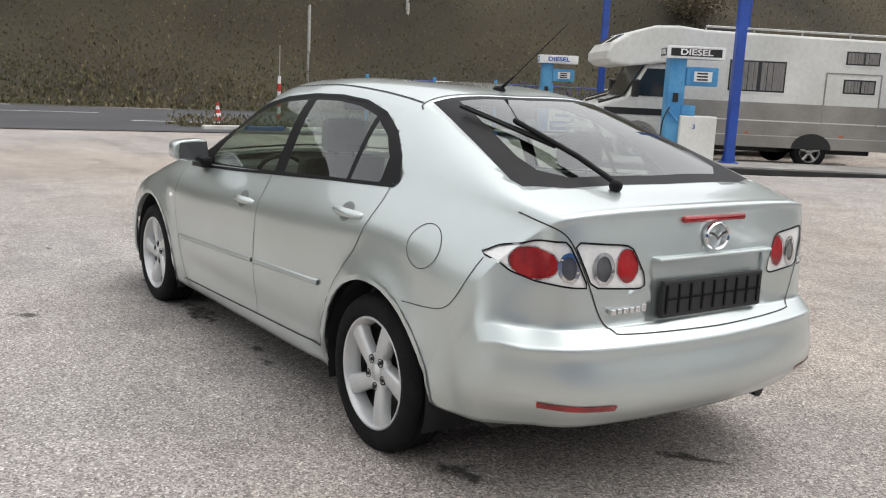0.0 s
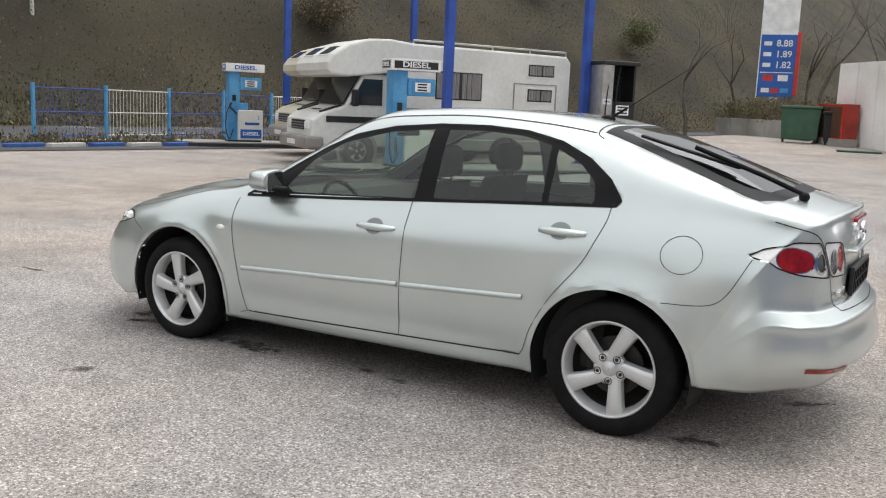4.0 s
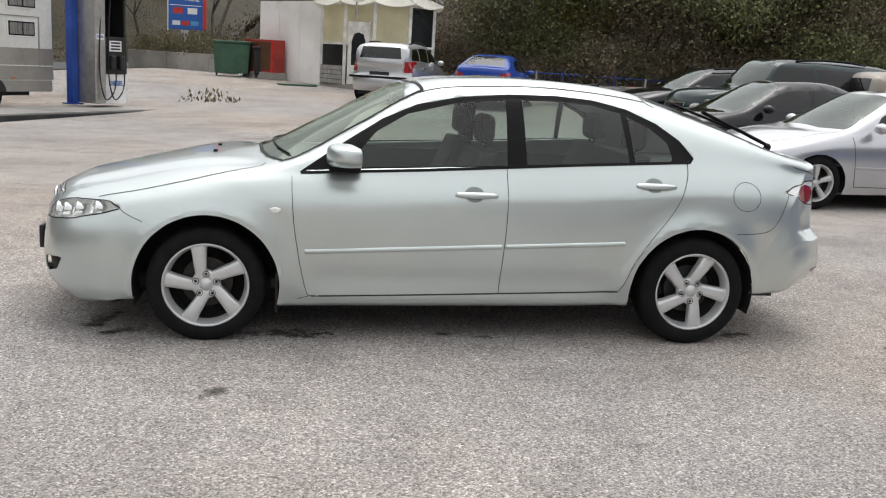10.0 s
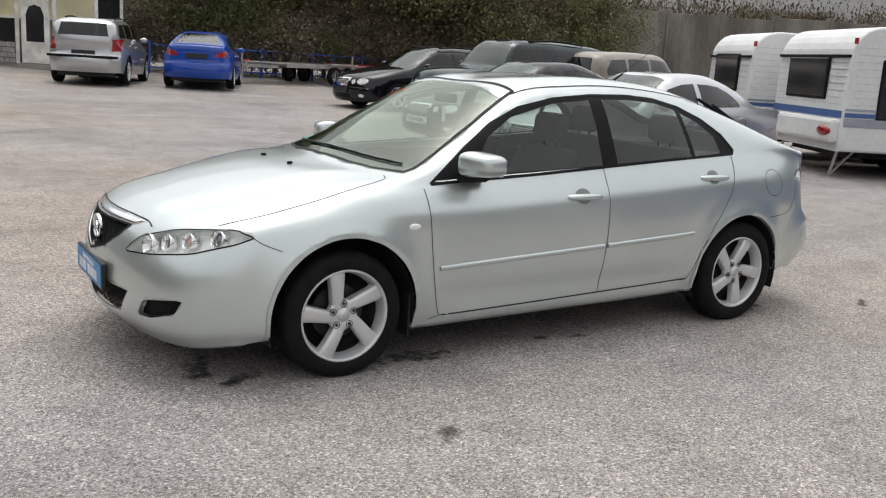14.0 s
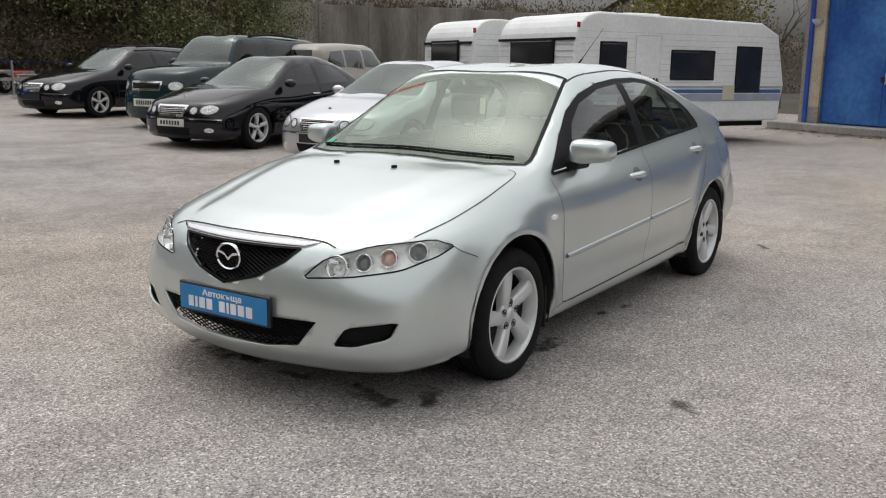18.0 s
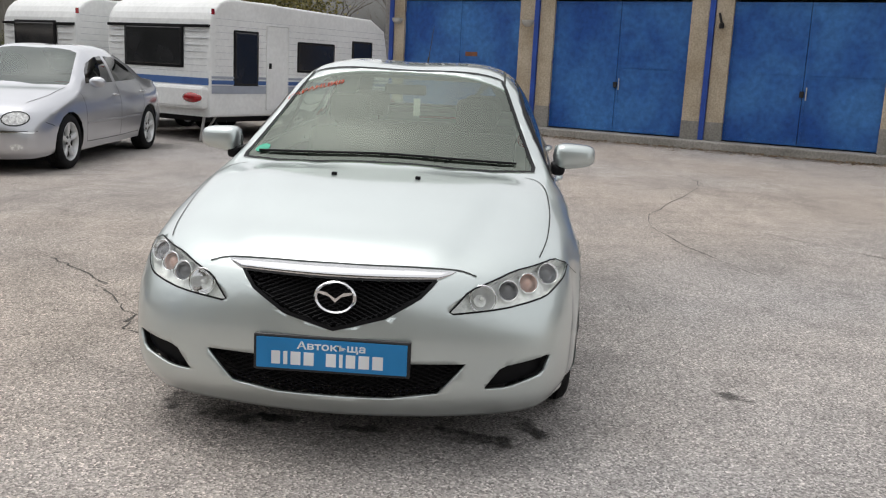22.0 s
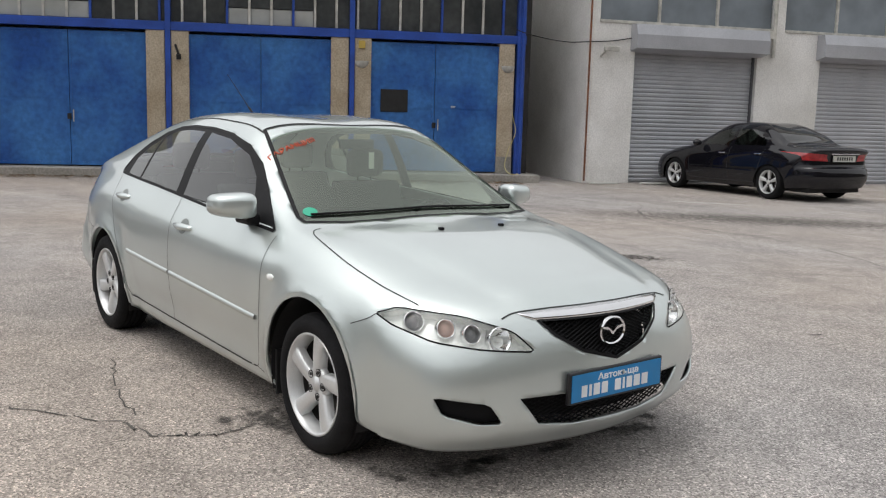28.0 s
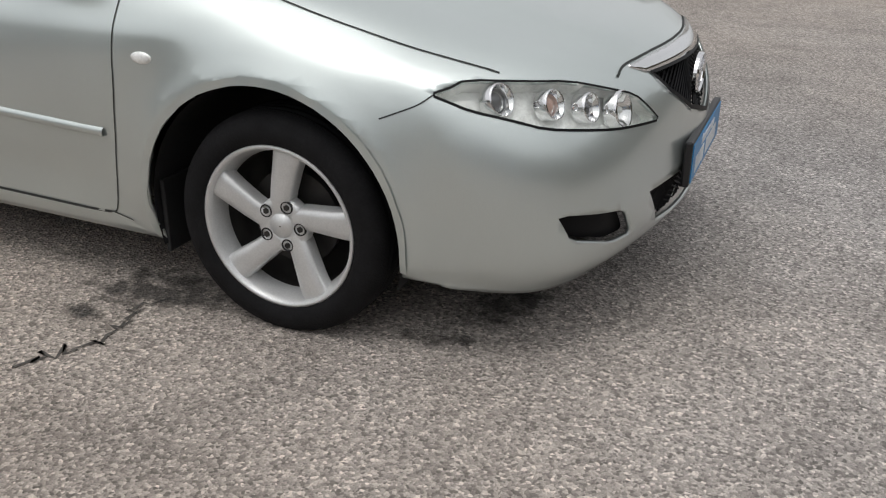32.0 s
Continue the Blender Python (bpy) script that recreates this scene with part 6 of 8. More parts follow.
part("post", boxed(.56, .62, .02, .52, 1.40, 2.2, .008), SIGN_BLACK, bp)
part("hood", boxed(-.34, .68, -.06, .58, 2.2, 2.29, .02), SIGN_BLACK, bp)
part("label_panel", boxed(-.26, -.05, -.006, .0, 1.33, 1.45), SIGN_WHITE, bp)
o = part("lettering", text_mesh("DIESEL", .06, .002, .001), SIGN_BLUE, bp)
o.matrix_local = pose(-.155, -.009, 1.39)
for k in range(2):
    bm = bmesh.new()
    xx = .15 + k * .25
    pts = spline([Vector(q) for q in ((xx, -.05, 1.0), (xx + .04, -.10, .6), (xx - .05, -.12, .25), (xx - .25, -.08, .1), (xx - .35, -.03, .6), (xx - .30, .0, 1.6), (xx - .2, .05, 2.15))], 6)
    tube(bm, pts, .014, 8)
    part("hose", bm, SIGN_BLACK, bp)
    part("nozzle", boxed(xx - .07, xx + .07, -.10, .0, .72, 1.02, .03), SIGN_BLACK, bp)

# price board
zs = ground_z(5.2, -34.5)
pb = thing("price_board", "tall blue and white fuel price board with red edge", "sign", 5.85, -34.3, zs, 188)
part("panel", boxed(0, 1.35, 0, .25, 1.55, 4.0, .01), SIGN_BLUE, pb)
part("top_panel", boxed(0, 1.35, 0, .25, 4.0, 6.0, .01), SIGN_WHITE, pb)
part("red_edge", boxed(1.35, 1.50, .02, .30, 1.6, 4.1, .01), SIGN_RED, pb)
part("white_edge", boxed(-.04, 0, 0, .25, 1.5, 6.0), SIGN_WHITE, pb)
for k, txt in enumerate(("8.88", "1.89", "1.82")):
    o = part("lettering", text_mesh(txt, .36, .004, .004), SIGN_WHITE, pb)
    o.matrix_local = pose(.90, -.008, 3.65 - .42 * k)
    part("fuel_tag", boxed(.12, .42, -.008, 0, 3.57 - .42 * k, 3.73 - .42 * k), SIGN_WHITE, pb)
part("divider", boxed(.05, 1.30, -.006, 0, 2.50, 2.53), SIGN_WHITE, pb)
for xx, m in ((.18, SIGN_RED), (.75, SIGN_WHITE)):
    part("logo_patch", boxed(xx, xx + .38, -.008, 0, 2.18, 2.42, .002), m, pb)
for k, m in enumerate((SIGN_WHITE, SIGN_RED, PUMP_BLUE)):
    part("logo_patch", boxed(.15 + k * .36, .46 + k * .36, -.008, 0, 1.72, 1.9), m, pb)
part("mast", boxed(.5, .8, .06, .2, -.1, 1.56), STEEL, pb)


def camper(x, y, turn, wall, band, label):
    """A coach-built camper; x, y: the rear corner on its left side."""
    z = ground_z(x, y)
    c = thing("camper_van", label, "camper van", x, y, z, turn)
    part("coach_body", prismed([(0.05, .62), (4.45, .62), (4.45, 2.12), (5.35, 1.99), (5.70, 2.02), (5.82, 2.12), (5.82, 2.28), (5.70, 2.46), (5.35, 2.70), (4.9, 2.84), (4.45, 2.86), (3.9, 2.80), (.12, 2.74), (0, 2.6), (0, .75)], 1, -2.2, 0, .05), wall, c)
    part("side_band", boxed(.02, 4.4, -.004, .008, .68, 1.36), band, c)
    part("band_line", boxed(.02, 4.4, -.004, .012, .97, .995), wall, c)
    part("skirt", boxed(.05, 4.4, -2.18, .006, .42, .66, .01), band, c)
    part("rear_bumper", boxed(-.06, .1, -2.1, -.1, .45, .62, .02), band, c)
    for x0, x1, z0, z1 in ((2.28, 3.40, 1.58, 2.22), (.45, 1.12, 2.22, 2.50), (.48, 1.12, 1.62, 1.92)):
        w = part("window", boxed(x0, x1, -.01, .016, z0, z1, .006), DARK_PANE, c)
        part("window_frame", boxed(x0 - .04, x1 + .04, -.01, .010, z0 - .04, z1 + .04, .006), wall, w)
        bm = bmesh.new()
        n = 28
        row = [(bm.verts.new((x0 + .03 + (x1 - x0 - .06) * k / n, .019 + .004 * math.sin(k * 1.9), z0 + .03)), bm.verts.new((x0 + .03 + (x1 - x0 - .06) * k / n, .019 + .004 * math.sin(k * 1.9), z1 - .03))) for k in range(n + 1)]
        for k, (a, b) in enumerate(zip(row, row[1:])):
            if not (.42 < k / n < .5):
                bm.faces.new((a[0], b[0], b[1], a[1]))
        part("curtain", bm, CURTAIN, w)
    for a, b, cc, d in ((.36, 1.48, .95, .975), (.36, 1.48, 2.02, 2.045), (.36, .385, .95, 2.03), (1.455, 1.48, .95, 2.03)):
        part("locker_edge", boxed(a, b, -.01, .014, cc, d), band, c)
    # cab
    part("cab", prismed([(4.36, .45), (5.91, .45), (6.08, .60), (6.06, 1.02), (5.86, 1.18), (5.34, 1.36), (4.96, 2.08), (4.36, 2.08)], 1, -2.02, -.18, .06), wall, c)
    part("windscreen", prismed([(5.365, 1.37), (4.99, 2.05), (5.01, 2.06), (5.39, 1.38)], 1, -1.90, -.30), DARK_PANE, c)
    part("side_window", prismed([(5.26, 1.38), (4.96, 1.96), (4.54, 1.96), (4.54, 1.38)], 1, -.185, -.165), DARK_PANE, c)
    part("side_window", prismed([(5.26, 1.38), (4.96, 1.96), (4.54, 1.96), (4.54, 1.38)], 1, -2.035, -2.015), DARK_PANE, c)
    part("door_stripe", boxed(4.46, 5.76, -.185, -.165, .98, 1.12), SIGN_BLACK, c)
    part("bumper", boxed(5.81, 6.22, -2.08, -.12, .38, .66, .06), band, c)
    part("grille", boxed(6.05, 6.095, -1.55, -.65, .78, 1.00, .02), SIGN_BLACK, c)
    for k in range(3):
        part("grille_slat", boxed(6.095, 6.11, -1.5, -.7, .81 + k * .06, .835 + k * .06), STEEL, c)
    part("number_plate", boxed(6.22, 6.24, -1.36, -.84, .45, .56), SIGN_WHITE, c)
    for yy in (-1.86, -.62):
        part("head_lamp", boxed(6.02, 6.1, yy, yy + .28, .80, .99, .03), LAMP_SILVER, c)
    part("bonnet_vent", prismed([(5.46, -1.35), (5.72, -1.35), (5.72, -.85), (5.46, -.85)], 2, 1.31, 1.325), SIGN_BLACK, c).matrix_local = pose(0, 0, 0) @ Matrix.Translation((0, 0, -.06))
    for s in (0, 1):
        bm = bmesh.new()
        yy = -.32 if s else -1.88
        rod(bm, (5.39, yy, 1.36), (5.86, yy, 1.20), .03, 6)
        part("bonnet_stripe", bm, SIGN_BLACK, c)
    for yy in (-.05, -2.28):
        m = part("door_mirror", boxed(5.14, 5.28, yy, yy + .13, 1.35, 1.72, .03), SIGN_BLACK, c)
    for yy, zz in ((-.62, 2.42), (-1.62, 2.42)):
        bm = boxed(-.03, .0, -.30, .30, -.16, .16, .02)
        w = part("overcab_window", bm, DARK_PANE, c)
        w.matrix_local = pose(5.575, yy, 2.575, 0, -55, 0)
        fr = part("window_frame", boxed(-.05, -.012, -.34, .34, -.20, .20, .02), wall, w)
    for k in range(2):
        bm = bmesh.new()
        for a, b in (((.1, -.1 - 2.0 * k, 2.84), (3.9, -.1 - 2.0 * k, 2.88)),):
            rod(bm, a, b, .022, 6)
        for q in range(5):
            rod(bm, (.1 + q * .95, -.1 - 2.0 * k, 2.72), (.1 + q * .95, -.1 - 2.0 * k, 2.85), .018, 6)
        part("roof_rail", bm, STEEL, c)
    part("roof_box", boxed(2.9, 3.5, -1.4, -.8, 2.75, 2.94, .05), SIGN_BLACK, c)
    for xx in (1.62, 5.08):
        for s, yy in ((1, -.23 if xx > 3 else -.10), (-1, -1.97)):
            make_wheel(c, xx, yy, .33, s, .33, .20, .2, style="five", alloy=STEEL)
    part("wheel_arch", prismed(ring_poly(5.08, .40, .46, .46, 20), 1, -.19, -.165), band, c)
    part("wheel_arch_shade", prismed(ring_poly(5.08, .36, .39, .40, 20), 1, -.19, -.160), SIGN_BLACK, c)
    part("wheel_arch_shade", prismed([(1.62 + .40 * math.cos(math.pi * q / 16), .42 + .33 * math.sin(math.pi * q / 16)) for q in range(17)], 1, -.05, .013), SIGN_BLACK, c)
    part("chassis", boxed(.2, 5.5, -1.7, -.5, .3, .5), SIGN_BLACK, c)
    for xx in (1.0, 2.9):
        part("marker_lamp", boxed(xx, xx + .09, .0, .016, .70, .735), AMBER, c)
    c.scale = (1, 1, .93)
    for w in [o for o in c.children if o.name.startswith("wheel") and "arch" not in o.name]:
        w.scale = (1, 1, 1 / .93)
        w.location.z = .33 / .93
    return c


HEAD = math.degrees(math.atan2(.833, .553))
camper(5.83, -15.23, HEAD, CAMPER_WHITE, CAMPER_GREY, "white camper van with grey lower band and curtained windows")
camper(5.83 + .833 * 3.2 - .553 * .6, -15.23 - .553 * 3.2 - .833 * .6, HEAD, CREAM, CAMPER_GREY, "cream camper van standing behind the white one")

# ---- caravans ----
CARAVAN = mat("white_ribbed_panel", (0.80, 0.81, 0.80), 0.4, 0, 0.06, 1.0, 0.05, 15.0)
STRIPE_BLUE = mat("caravan_blue_stripe", (0.06, 0.13, 0.32), 0.45)
STRIPE_GREY = mat("caravan_grey_stripe", (0.35, 0.38, 0.44), 0.45)
RIB = mat("pale_grey_rib", (0.50, 0.51, 0.53), 0.5)
CARAVAN_DARK = mat("smoked_window", (0.02, 0.02, 0.021), 0.15, 0, 0.3, 2.0, spec=0.6)
CTURN = math.degrees(math.atan2(.464, -.886))


def caravan(x, y, length, wide, high, twin, label):
    """x, y: the corner where the end wall meets the long side; the side runs along local x, the end wall along y."""
    c = thing("caravan", label, "caravan", x, y, ground_z(x, y), CTURN)
    h = high
    part("body", prismed([(.0, .45), (.0, 1.25), (.02, h - .50), (.035, h - .38), (.075, h - .27), (.14, h - .17), (.23, h - .085), (.35, h - .03), (.52, h), (length - .7, h - .08), (length - .25, h - .3), (length - .02, 1.2), (length - .12, .45)], 1, 0, wide, .04), CARAVAN, c)
    for k in range(9):
        z = 1.22 + k * .115
        part("rib", boxed(.12, length - .15, -.004, .002, z, z + .006), RIB, c)
        if z < 1.95:
            part("rib", boxed(-.004, .02, .08, wide - .08, z, z + .006), RIB, c)
    part("blue_stripe", boxed(.03, length - .1, -.010, .002, 1.02, 1.09), STRIPE_BLUE, c)
    part("grey_stripe", boxed(.03, length - .1, -.009, .002, .86, 1.0), STRIPE_GREY, c)
    part("pale_stripe", boxed(.03, length - .1, -.009, .002, 1.12, 1.16), STRIPE_GREY, c)
    part("blue_stripe", boxed(-.012, .02, .04, wide - .04, 1.0, 1.12), STRIPE_BLUE, c)
    part("waist_moulding", boxed(-.02, .06, .03, wide - .03, h - .52, h - .47, .008), TRIM, c)
    for x0, x1, z0, z1 in ((.55, 1.08, 1.02, 1.94), (2.15, 3.15, 1.30, 1.82), (3.75, 4.35, 1.05, 1.92)) if twin else ():
        w = part("window", boxed(x0, x1, -.02, .01, z0, z1, .02), CARAVAN_DARK, c)
        part("window_frame", boxed(x0 - .03, x1 + .03, -.014, .01, z0 - .03, z1 + .03, .02), TRIM, w)
    w = part("end_window", boxed(-.03, .01, wide * .26, wide * .80, 1.32, 1.98, .02), CARAVAN_DARK, c, "smoked end window")
    part("window_frame", boxed(-.022, .01, wide * .26 - .04, wide * .80 + .04, 1.28, 2.02, .02), TRIM, w)
    d = part("door", boxed(1.30, 1.86, -.018, .005, .55, 2.10, .03), CARAVAN, c, "narrow white caravan door")
    part("door_handle", boxed(1.36, 1.42, -.03, -.018, 1.32, 1.42, .004), TRIM, d)
    part("end_skirt", boxed(-.14, .03, .05, wide - .05, .58, .98, .06), CARAVAN, c)
    for yy in (.28, wide - .28):
        bm = bmesh.new()
        bmesh.ops.create_uvsphere(bm, u_segments=16, v_segments=10, radius=1, matrix=pose(-.13, yy, .78) @ Matrix.Diagonal((.05, .22, .09, 1)))
        part("tail_lamp", bm, RED, c, smooth=True)
        bm = bmesh.new()
        rod(bm, (.15, yy, .5), (.05, yy, .02), .025, 6)
        rod(bm, (.45, yy, .5), (.05, yy, .02), .02, 6)
        part("corner_steady", bm, STEEL, c)
    for q, xx in enumerate((2.20, 2.76) if twin else (2.6,)):
        for s, yy in ((-1, .07), (1, wide - .07)):
            make_wheel(c, xx, yy + .04 * -s, .27, s, .27, .175, .16, style="five", alloy=ALLOY)
        part("wheel_arch", prismed([(xx + .30 * math.cos(a), .44 + .13 * math.sin(a)) for a in [math.pi * j / 14 for j in range(15)]], 1, -.014, .004), TRIM, c)
    part("roof_vent", boxed(1.9, 2.7, wide * .4, wide * .75, h - .06, h + .08, .03), CARAVAN, c)
    part("marker", boxed(.02, .08, -.02, .0, h - .30, h - .20, .006), RED, c)
    part("locker", boxed(3.42, 3.72, -.016, .002, .88, 1.18, .01), CREAM, c) if twin else None
    part("chassis", boxed(.3, length - .2, .3, wide - .3, .33, .47), TRIM, c)
    c.scale = (1, 1, .93)
    for w in [o for o in c.children if o.name.startswith("wheel") and "arch" not in o.name]:
        w.scale = (1, 1, 1 / .93)
        w.location.z /= .93
    return c


caravan(-9.55, -4.25, 5.05, -1 * -2.48, 2.50, True, "long white twin-axle caravan with blue stripes")
caravan(-10.55, -6.95, 4.6, 2.05, 2.46, False, "white caravan standing beside the longer one")

# ---- kiosk ----
KIOSK_WHITE = mat("peeling_white_frame", (0.72, 0.71, 0.67), 0.6, 0, 0.2, 3.0, 0.1, 30.0)
def sheer_mat(name, col, share=0.5):
    """A plastic panel that lets part of the daylight through."""
    m = mat(name, col, 0.5, 0, 0.12, 1.5, 0.08, 15.0)
    n, l = m.node_tree.nodes, m.node_tree.links
    p, out = n["Principled BSDF"], n["Material Output"]
    tr, mx = n.new("ShaderNodeBsdfTranslucent"), n.new("ShaderNodeMixShader")
    tr.inputs["Color"].default_value = (*col, 1)
    mx.inputs[0].default_value = share
    l.new(p.outputs[0], mx.inputs[1])
    l.new(tr.outputs[0], mx.inputs[2])
    l.new(mx.outputs[0], out.inputs["Surface"])
    return m


KIOSK_CREAM = sheer_mat("cream_kiosk_panel", (0.80, 0.76, 0.56))
KIOSK_ROOF = sheer_mat("translucent_roof_panel", (0.82, 0.80, 0.74))
STONE = mat("pale_cladding_stone", (0.34, 0.33, 0.31), 0.85, 0, 0.2, 6.0, 0.1, 40.0)
JOINT = mat("dark_joint", (0.10, 0.095, 0.09), 0.9)
kz = ground_z(-1.8, -25)
kiosk = thing("kiosk", "small glazed white kiosk with a pointed canopy roof", "kiosk", 0, 0, kz)
KP = [(-.1, -25.9), (-.78, -24.75), (-1.65, -24.0), (-2.75, -23.85), (-3.6, -24.5), (-3.7, -26.2), (-.5, -27.2)]
part("base", prismed([(x * 1.02 + .03, (y + 25.4) * 1.06 - 25.4) for x, y in KP], 2, -.3, .12), CONCRETE, kiosk)
part("floor", prismed(KP, 2, .12, .15), CONCRETE, kiosk)
for x, y in KP:
    part("post", boxed(x - .05, x + .05, y - .05, y + .05, .12, 2.75, .008), KIOSK_WHITE, kiosk)
for q in range(5):
    (ax, ay), (bx, by) = KP[q], KP[q + 1]
    L = math.hypot(bx - ax, by - ay)
    seg = part("glazed_side", boxed(.05, L - .05, -.008, .008, 1.45, 2.62), KIOSK_CREAM if q in (0, 1, 2) else DARK_PANE, kiosk, "glazed kiosk side")
    seg.matrix_local = Matrix.Translation((ax, ay, 0)) @ pose(0, 0, 0, 0, 0, math.degrees(math.atan2(by - ay, bx - ax)))
    if q != 1:
        part("lower_pane", boxed(.05, L - .05, -.008, .008, .72 if q == 0 else .4, 1.38), DARK_PANE, seg)
    part("rail", boxed(.03, L - .03, -.03, .03, 1.38, 1.45, .005), KIOSK_WHITE, seg)
    part("top_rail", boxed(.03, L - .03, -.03, .03, 2.62, 2.70, .005), KIOSK_WHITE, seg)
    if q == 1:
        d = part("door", boxed(.14, L - .14, -.03, .03, .15, 2.1, .01), KIOSK_WHITE, seg, "white kiosk door with an arched pane")
        part("door_pane", prismed([(.30, .75), (L - .30, .75), (L - .30, 1.5), (L / 2 + .18, 1.72), (L / 2, 1.78), (L / 2 - .18, 1.72), (.30, 1.5)], 1, -.036, .036), DARK_PANE, d)
    if q == 0:
        st = part("stone_cladding", boxed(-.02, L + .02, -.05, .12, .12, .72, .008), JOINT, seg, "low wall clad in irregular pale stones")
        rnd = random.Random(5)
        for r in range(4):
            xx = .02
            while xx < L - .05:
                w = rnd.uniform(.14, .30)
                w = min(w, L - .02 - xx)
                z0, z1 = .13 + r * .147, .13 + r * .147 + .135
                j = [rnd.uniform(-.02, .02) for _ in range(4)]
                for sgn, yy in ((1, .12),):
                    part("stone", prismed([(xx + .012 + j[0], z0 + .006), (xx + w - .012 + j[1], z0 + .006), (xx + w - .012 + j[2], z1 - .004), (xx + .012 + j[3], z1 - .004)], 1, .12, .14), STONE, st)
                    part("stone", prismed([(xx + .012 + j[0], z0 + .006), (xx + w - .012 + j[1], z0 + .006), (xx + w - .012 + j[2], z1 - .004), (xx + .012 + j[3], z1 - .004)], 1, -.07, -.05), STONE, st)
                xx += w
apex = Vector((-1.9, -25.3, 3.62))
eave = [Vector((x * 1.16 + .33, (y + 25.4) * 1.22 - 25.4, 2.72)) for x, y in KP]
for q in range(len(KP)):
    a, b = eave[q], eave[(q + 1) % len(KP)]
    bm = bmesh.new()
    rows = []
    for u in range(7):
        t = u / 6
        p = a.lerp(b, t)
        p.z -= .12 * math.sin(math.pi * t)
        m = a.lerp(b, t).lerp(apex, .55)
        m.z = 3.05 + .1
        rows.append([bm.verts.new(p), bm.verts.new(m), bm.verts.new(apex)])
    for ra, rb in zip(rows, rows[1:]):
        bm.faces.new((ra[0], rb[0], rb[1], ra[1]))
        bm.faces.new((ra[1], rb[1], ra[2]))
    o = part("roof_panel", bm, KIOSK_ROOF, kiosk)
    so = o.modifiers.new("thickness", "SOLIDIFY")
    so.thickness = .02
    bm = bmesh.new()
    m = a.lerp(apex, .55)
    m.z = 3.17
    rod(bm, a, m, .025, 6)
    rod(bm, m, apex, .025, 6)
    part("roof_rib", bm, KIOSK_WHITE, kiosk)
bm = bmesh.new()
lathe(bm, [(.01, 0.0), (.2, .02), (.36, .07), (.42, .12)], 24)
dish = thing("satellite_dish", "grey round satellite dish on the kiosk", "satellite dish", -1.02, -23.2, kz + 3.05, 10)
part("dish", bm, DIRTY_WHITE, dish, smooth=True)
part("dish_mast", rodded((0, -.05, -.9), (0, -.02, 0), .03, 8), STEEL, dish)
part("dish_arm", rodded((0, .05, -.1), (.02, .5, .1), .015, 6), BLACK, dish)

# back panel wall, red cabinet, bins, low wall
pw = thing("panel_wall", "grey white sheet-metal panel wall beside the kiosk", "wall", 1.98, -28.75, ground_z(2, -28.7), math.degrees(math.atan2(2.7, -2.05)))
for q in range(3):
    part("panel", boxed(q * 1.14, q * 1.14 + 1.12, -.04, .04, -.2, 2.64, .006), WHITE_WALL, pw)
rc = thing("cabinet", "red metal cabinet with glazed doors on a low plinth", "cabinet", 1.98 + .1, -28.75 + .02, ground_z(2, -28.2), math.degrees(math.atan2(2.7, -2.05)))
rc.scale = (1.4, 1, 1)
part("plinth", boxed(-.05, 1.25, -.6, -.05, -.1, .22, .01), CONCRETE, rc)
part("body", boxed(0, 1.2, -.55, -.06, .22, 1.32, .01), mat("red_enamel", (.32, .03, .02), .5, 0, .2, 3.0), rc).location.y = 0
for q in range(2):
    part("door", boxed(.06 + q * .56, .58 + q * .56, -.57, -.55, .30, 1.24, .006), mat("brown_glazing", (.10, .05, .03), .3), rc)
for xx in (.05, 1.15):
    part("corner_post", boxed(xx - .03, xx + .03, -.575, -.55, .22, 1.32), SIGN_RED, rc)
GREEN_BIN = mat("green_bin", (.03, .09, .05), .5, 0, .2, 3.0)
for x, y, w, hgt, m, lab in ((3.6, -28.4, 1.25, 1.12, GREEN_BIN, "large green wheeled rubbish container"), (2.25, -28.3, .55, .98, BLACK, "black wheeled rubbish bin with lid")):
    b = thing("rubbish_bin", lab, "bin", x, y, ground_z(x, y), 184)
    part("tub", prismed([(.06, .1), (w - .06, .1), (w, hgt), (0, hgt)], 1, -.7, 0, .03), m, b)
    part("lid", boxed(-.03, w + .03, -.74, .04, hgt, hgt + .09, .03), m, b)
    for xx in (.12, w - .12):
        part("castor", rodded((xx - .03, -.6, .08), (xx + .03, -.6, .08), .08, 12), BLACK, b)
lw = thing("low_wall", "low concrete retaining wall with weeds on top", "wall", 7.4, -34.9, ground_z(7, -34), math.degrees(math.atan2(5.6, -4.6)))
for q in range(5):
    part("slab", boxed(q * 1.42, q * 1.42 + 1.40, -.15, .15, -.3, .72, .015), CONCRETE, lw)
gm = thing("green_mat", "dark green plastic mat lying on the ground", "mat", .7, -24.7, ground_z(.7, -24.7), 10)
part("mat", boxed(-.6, .6, -.3, .3, 0, .05, .01), GREEN_BIN, gm)

# blue railing, trailers
rail = thing("railing", "low blue steel railing with mesh panels along the bushes", "fence", 0, 0, 0)
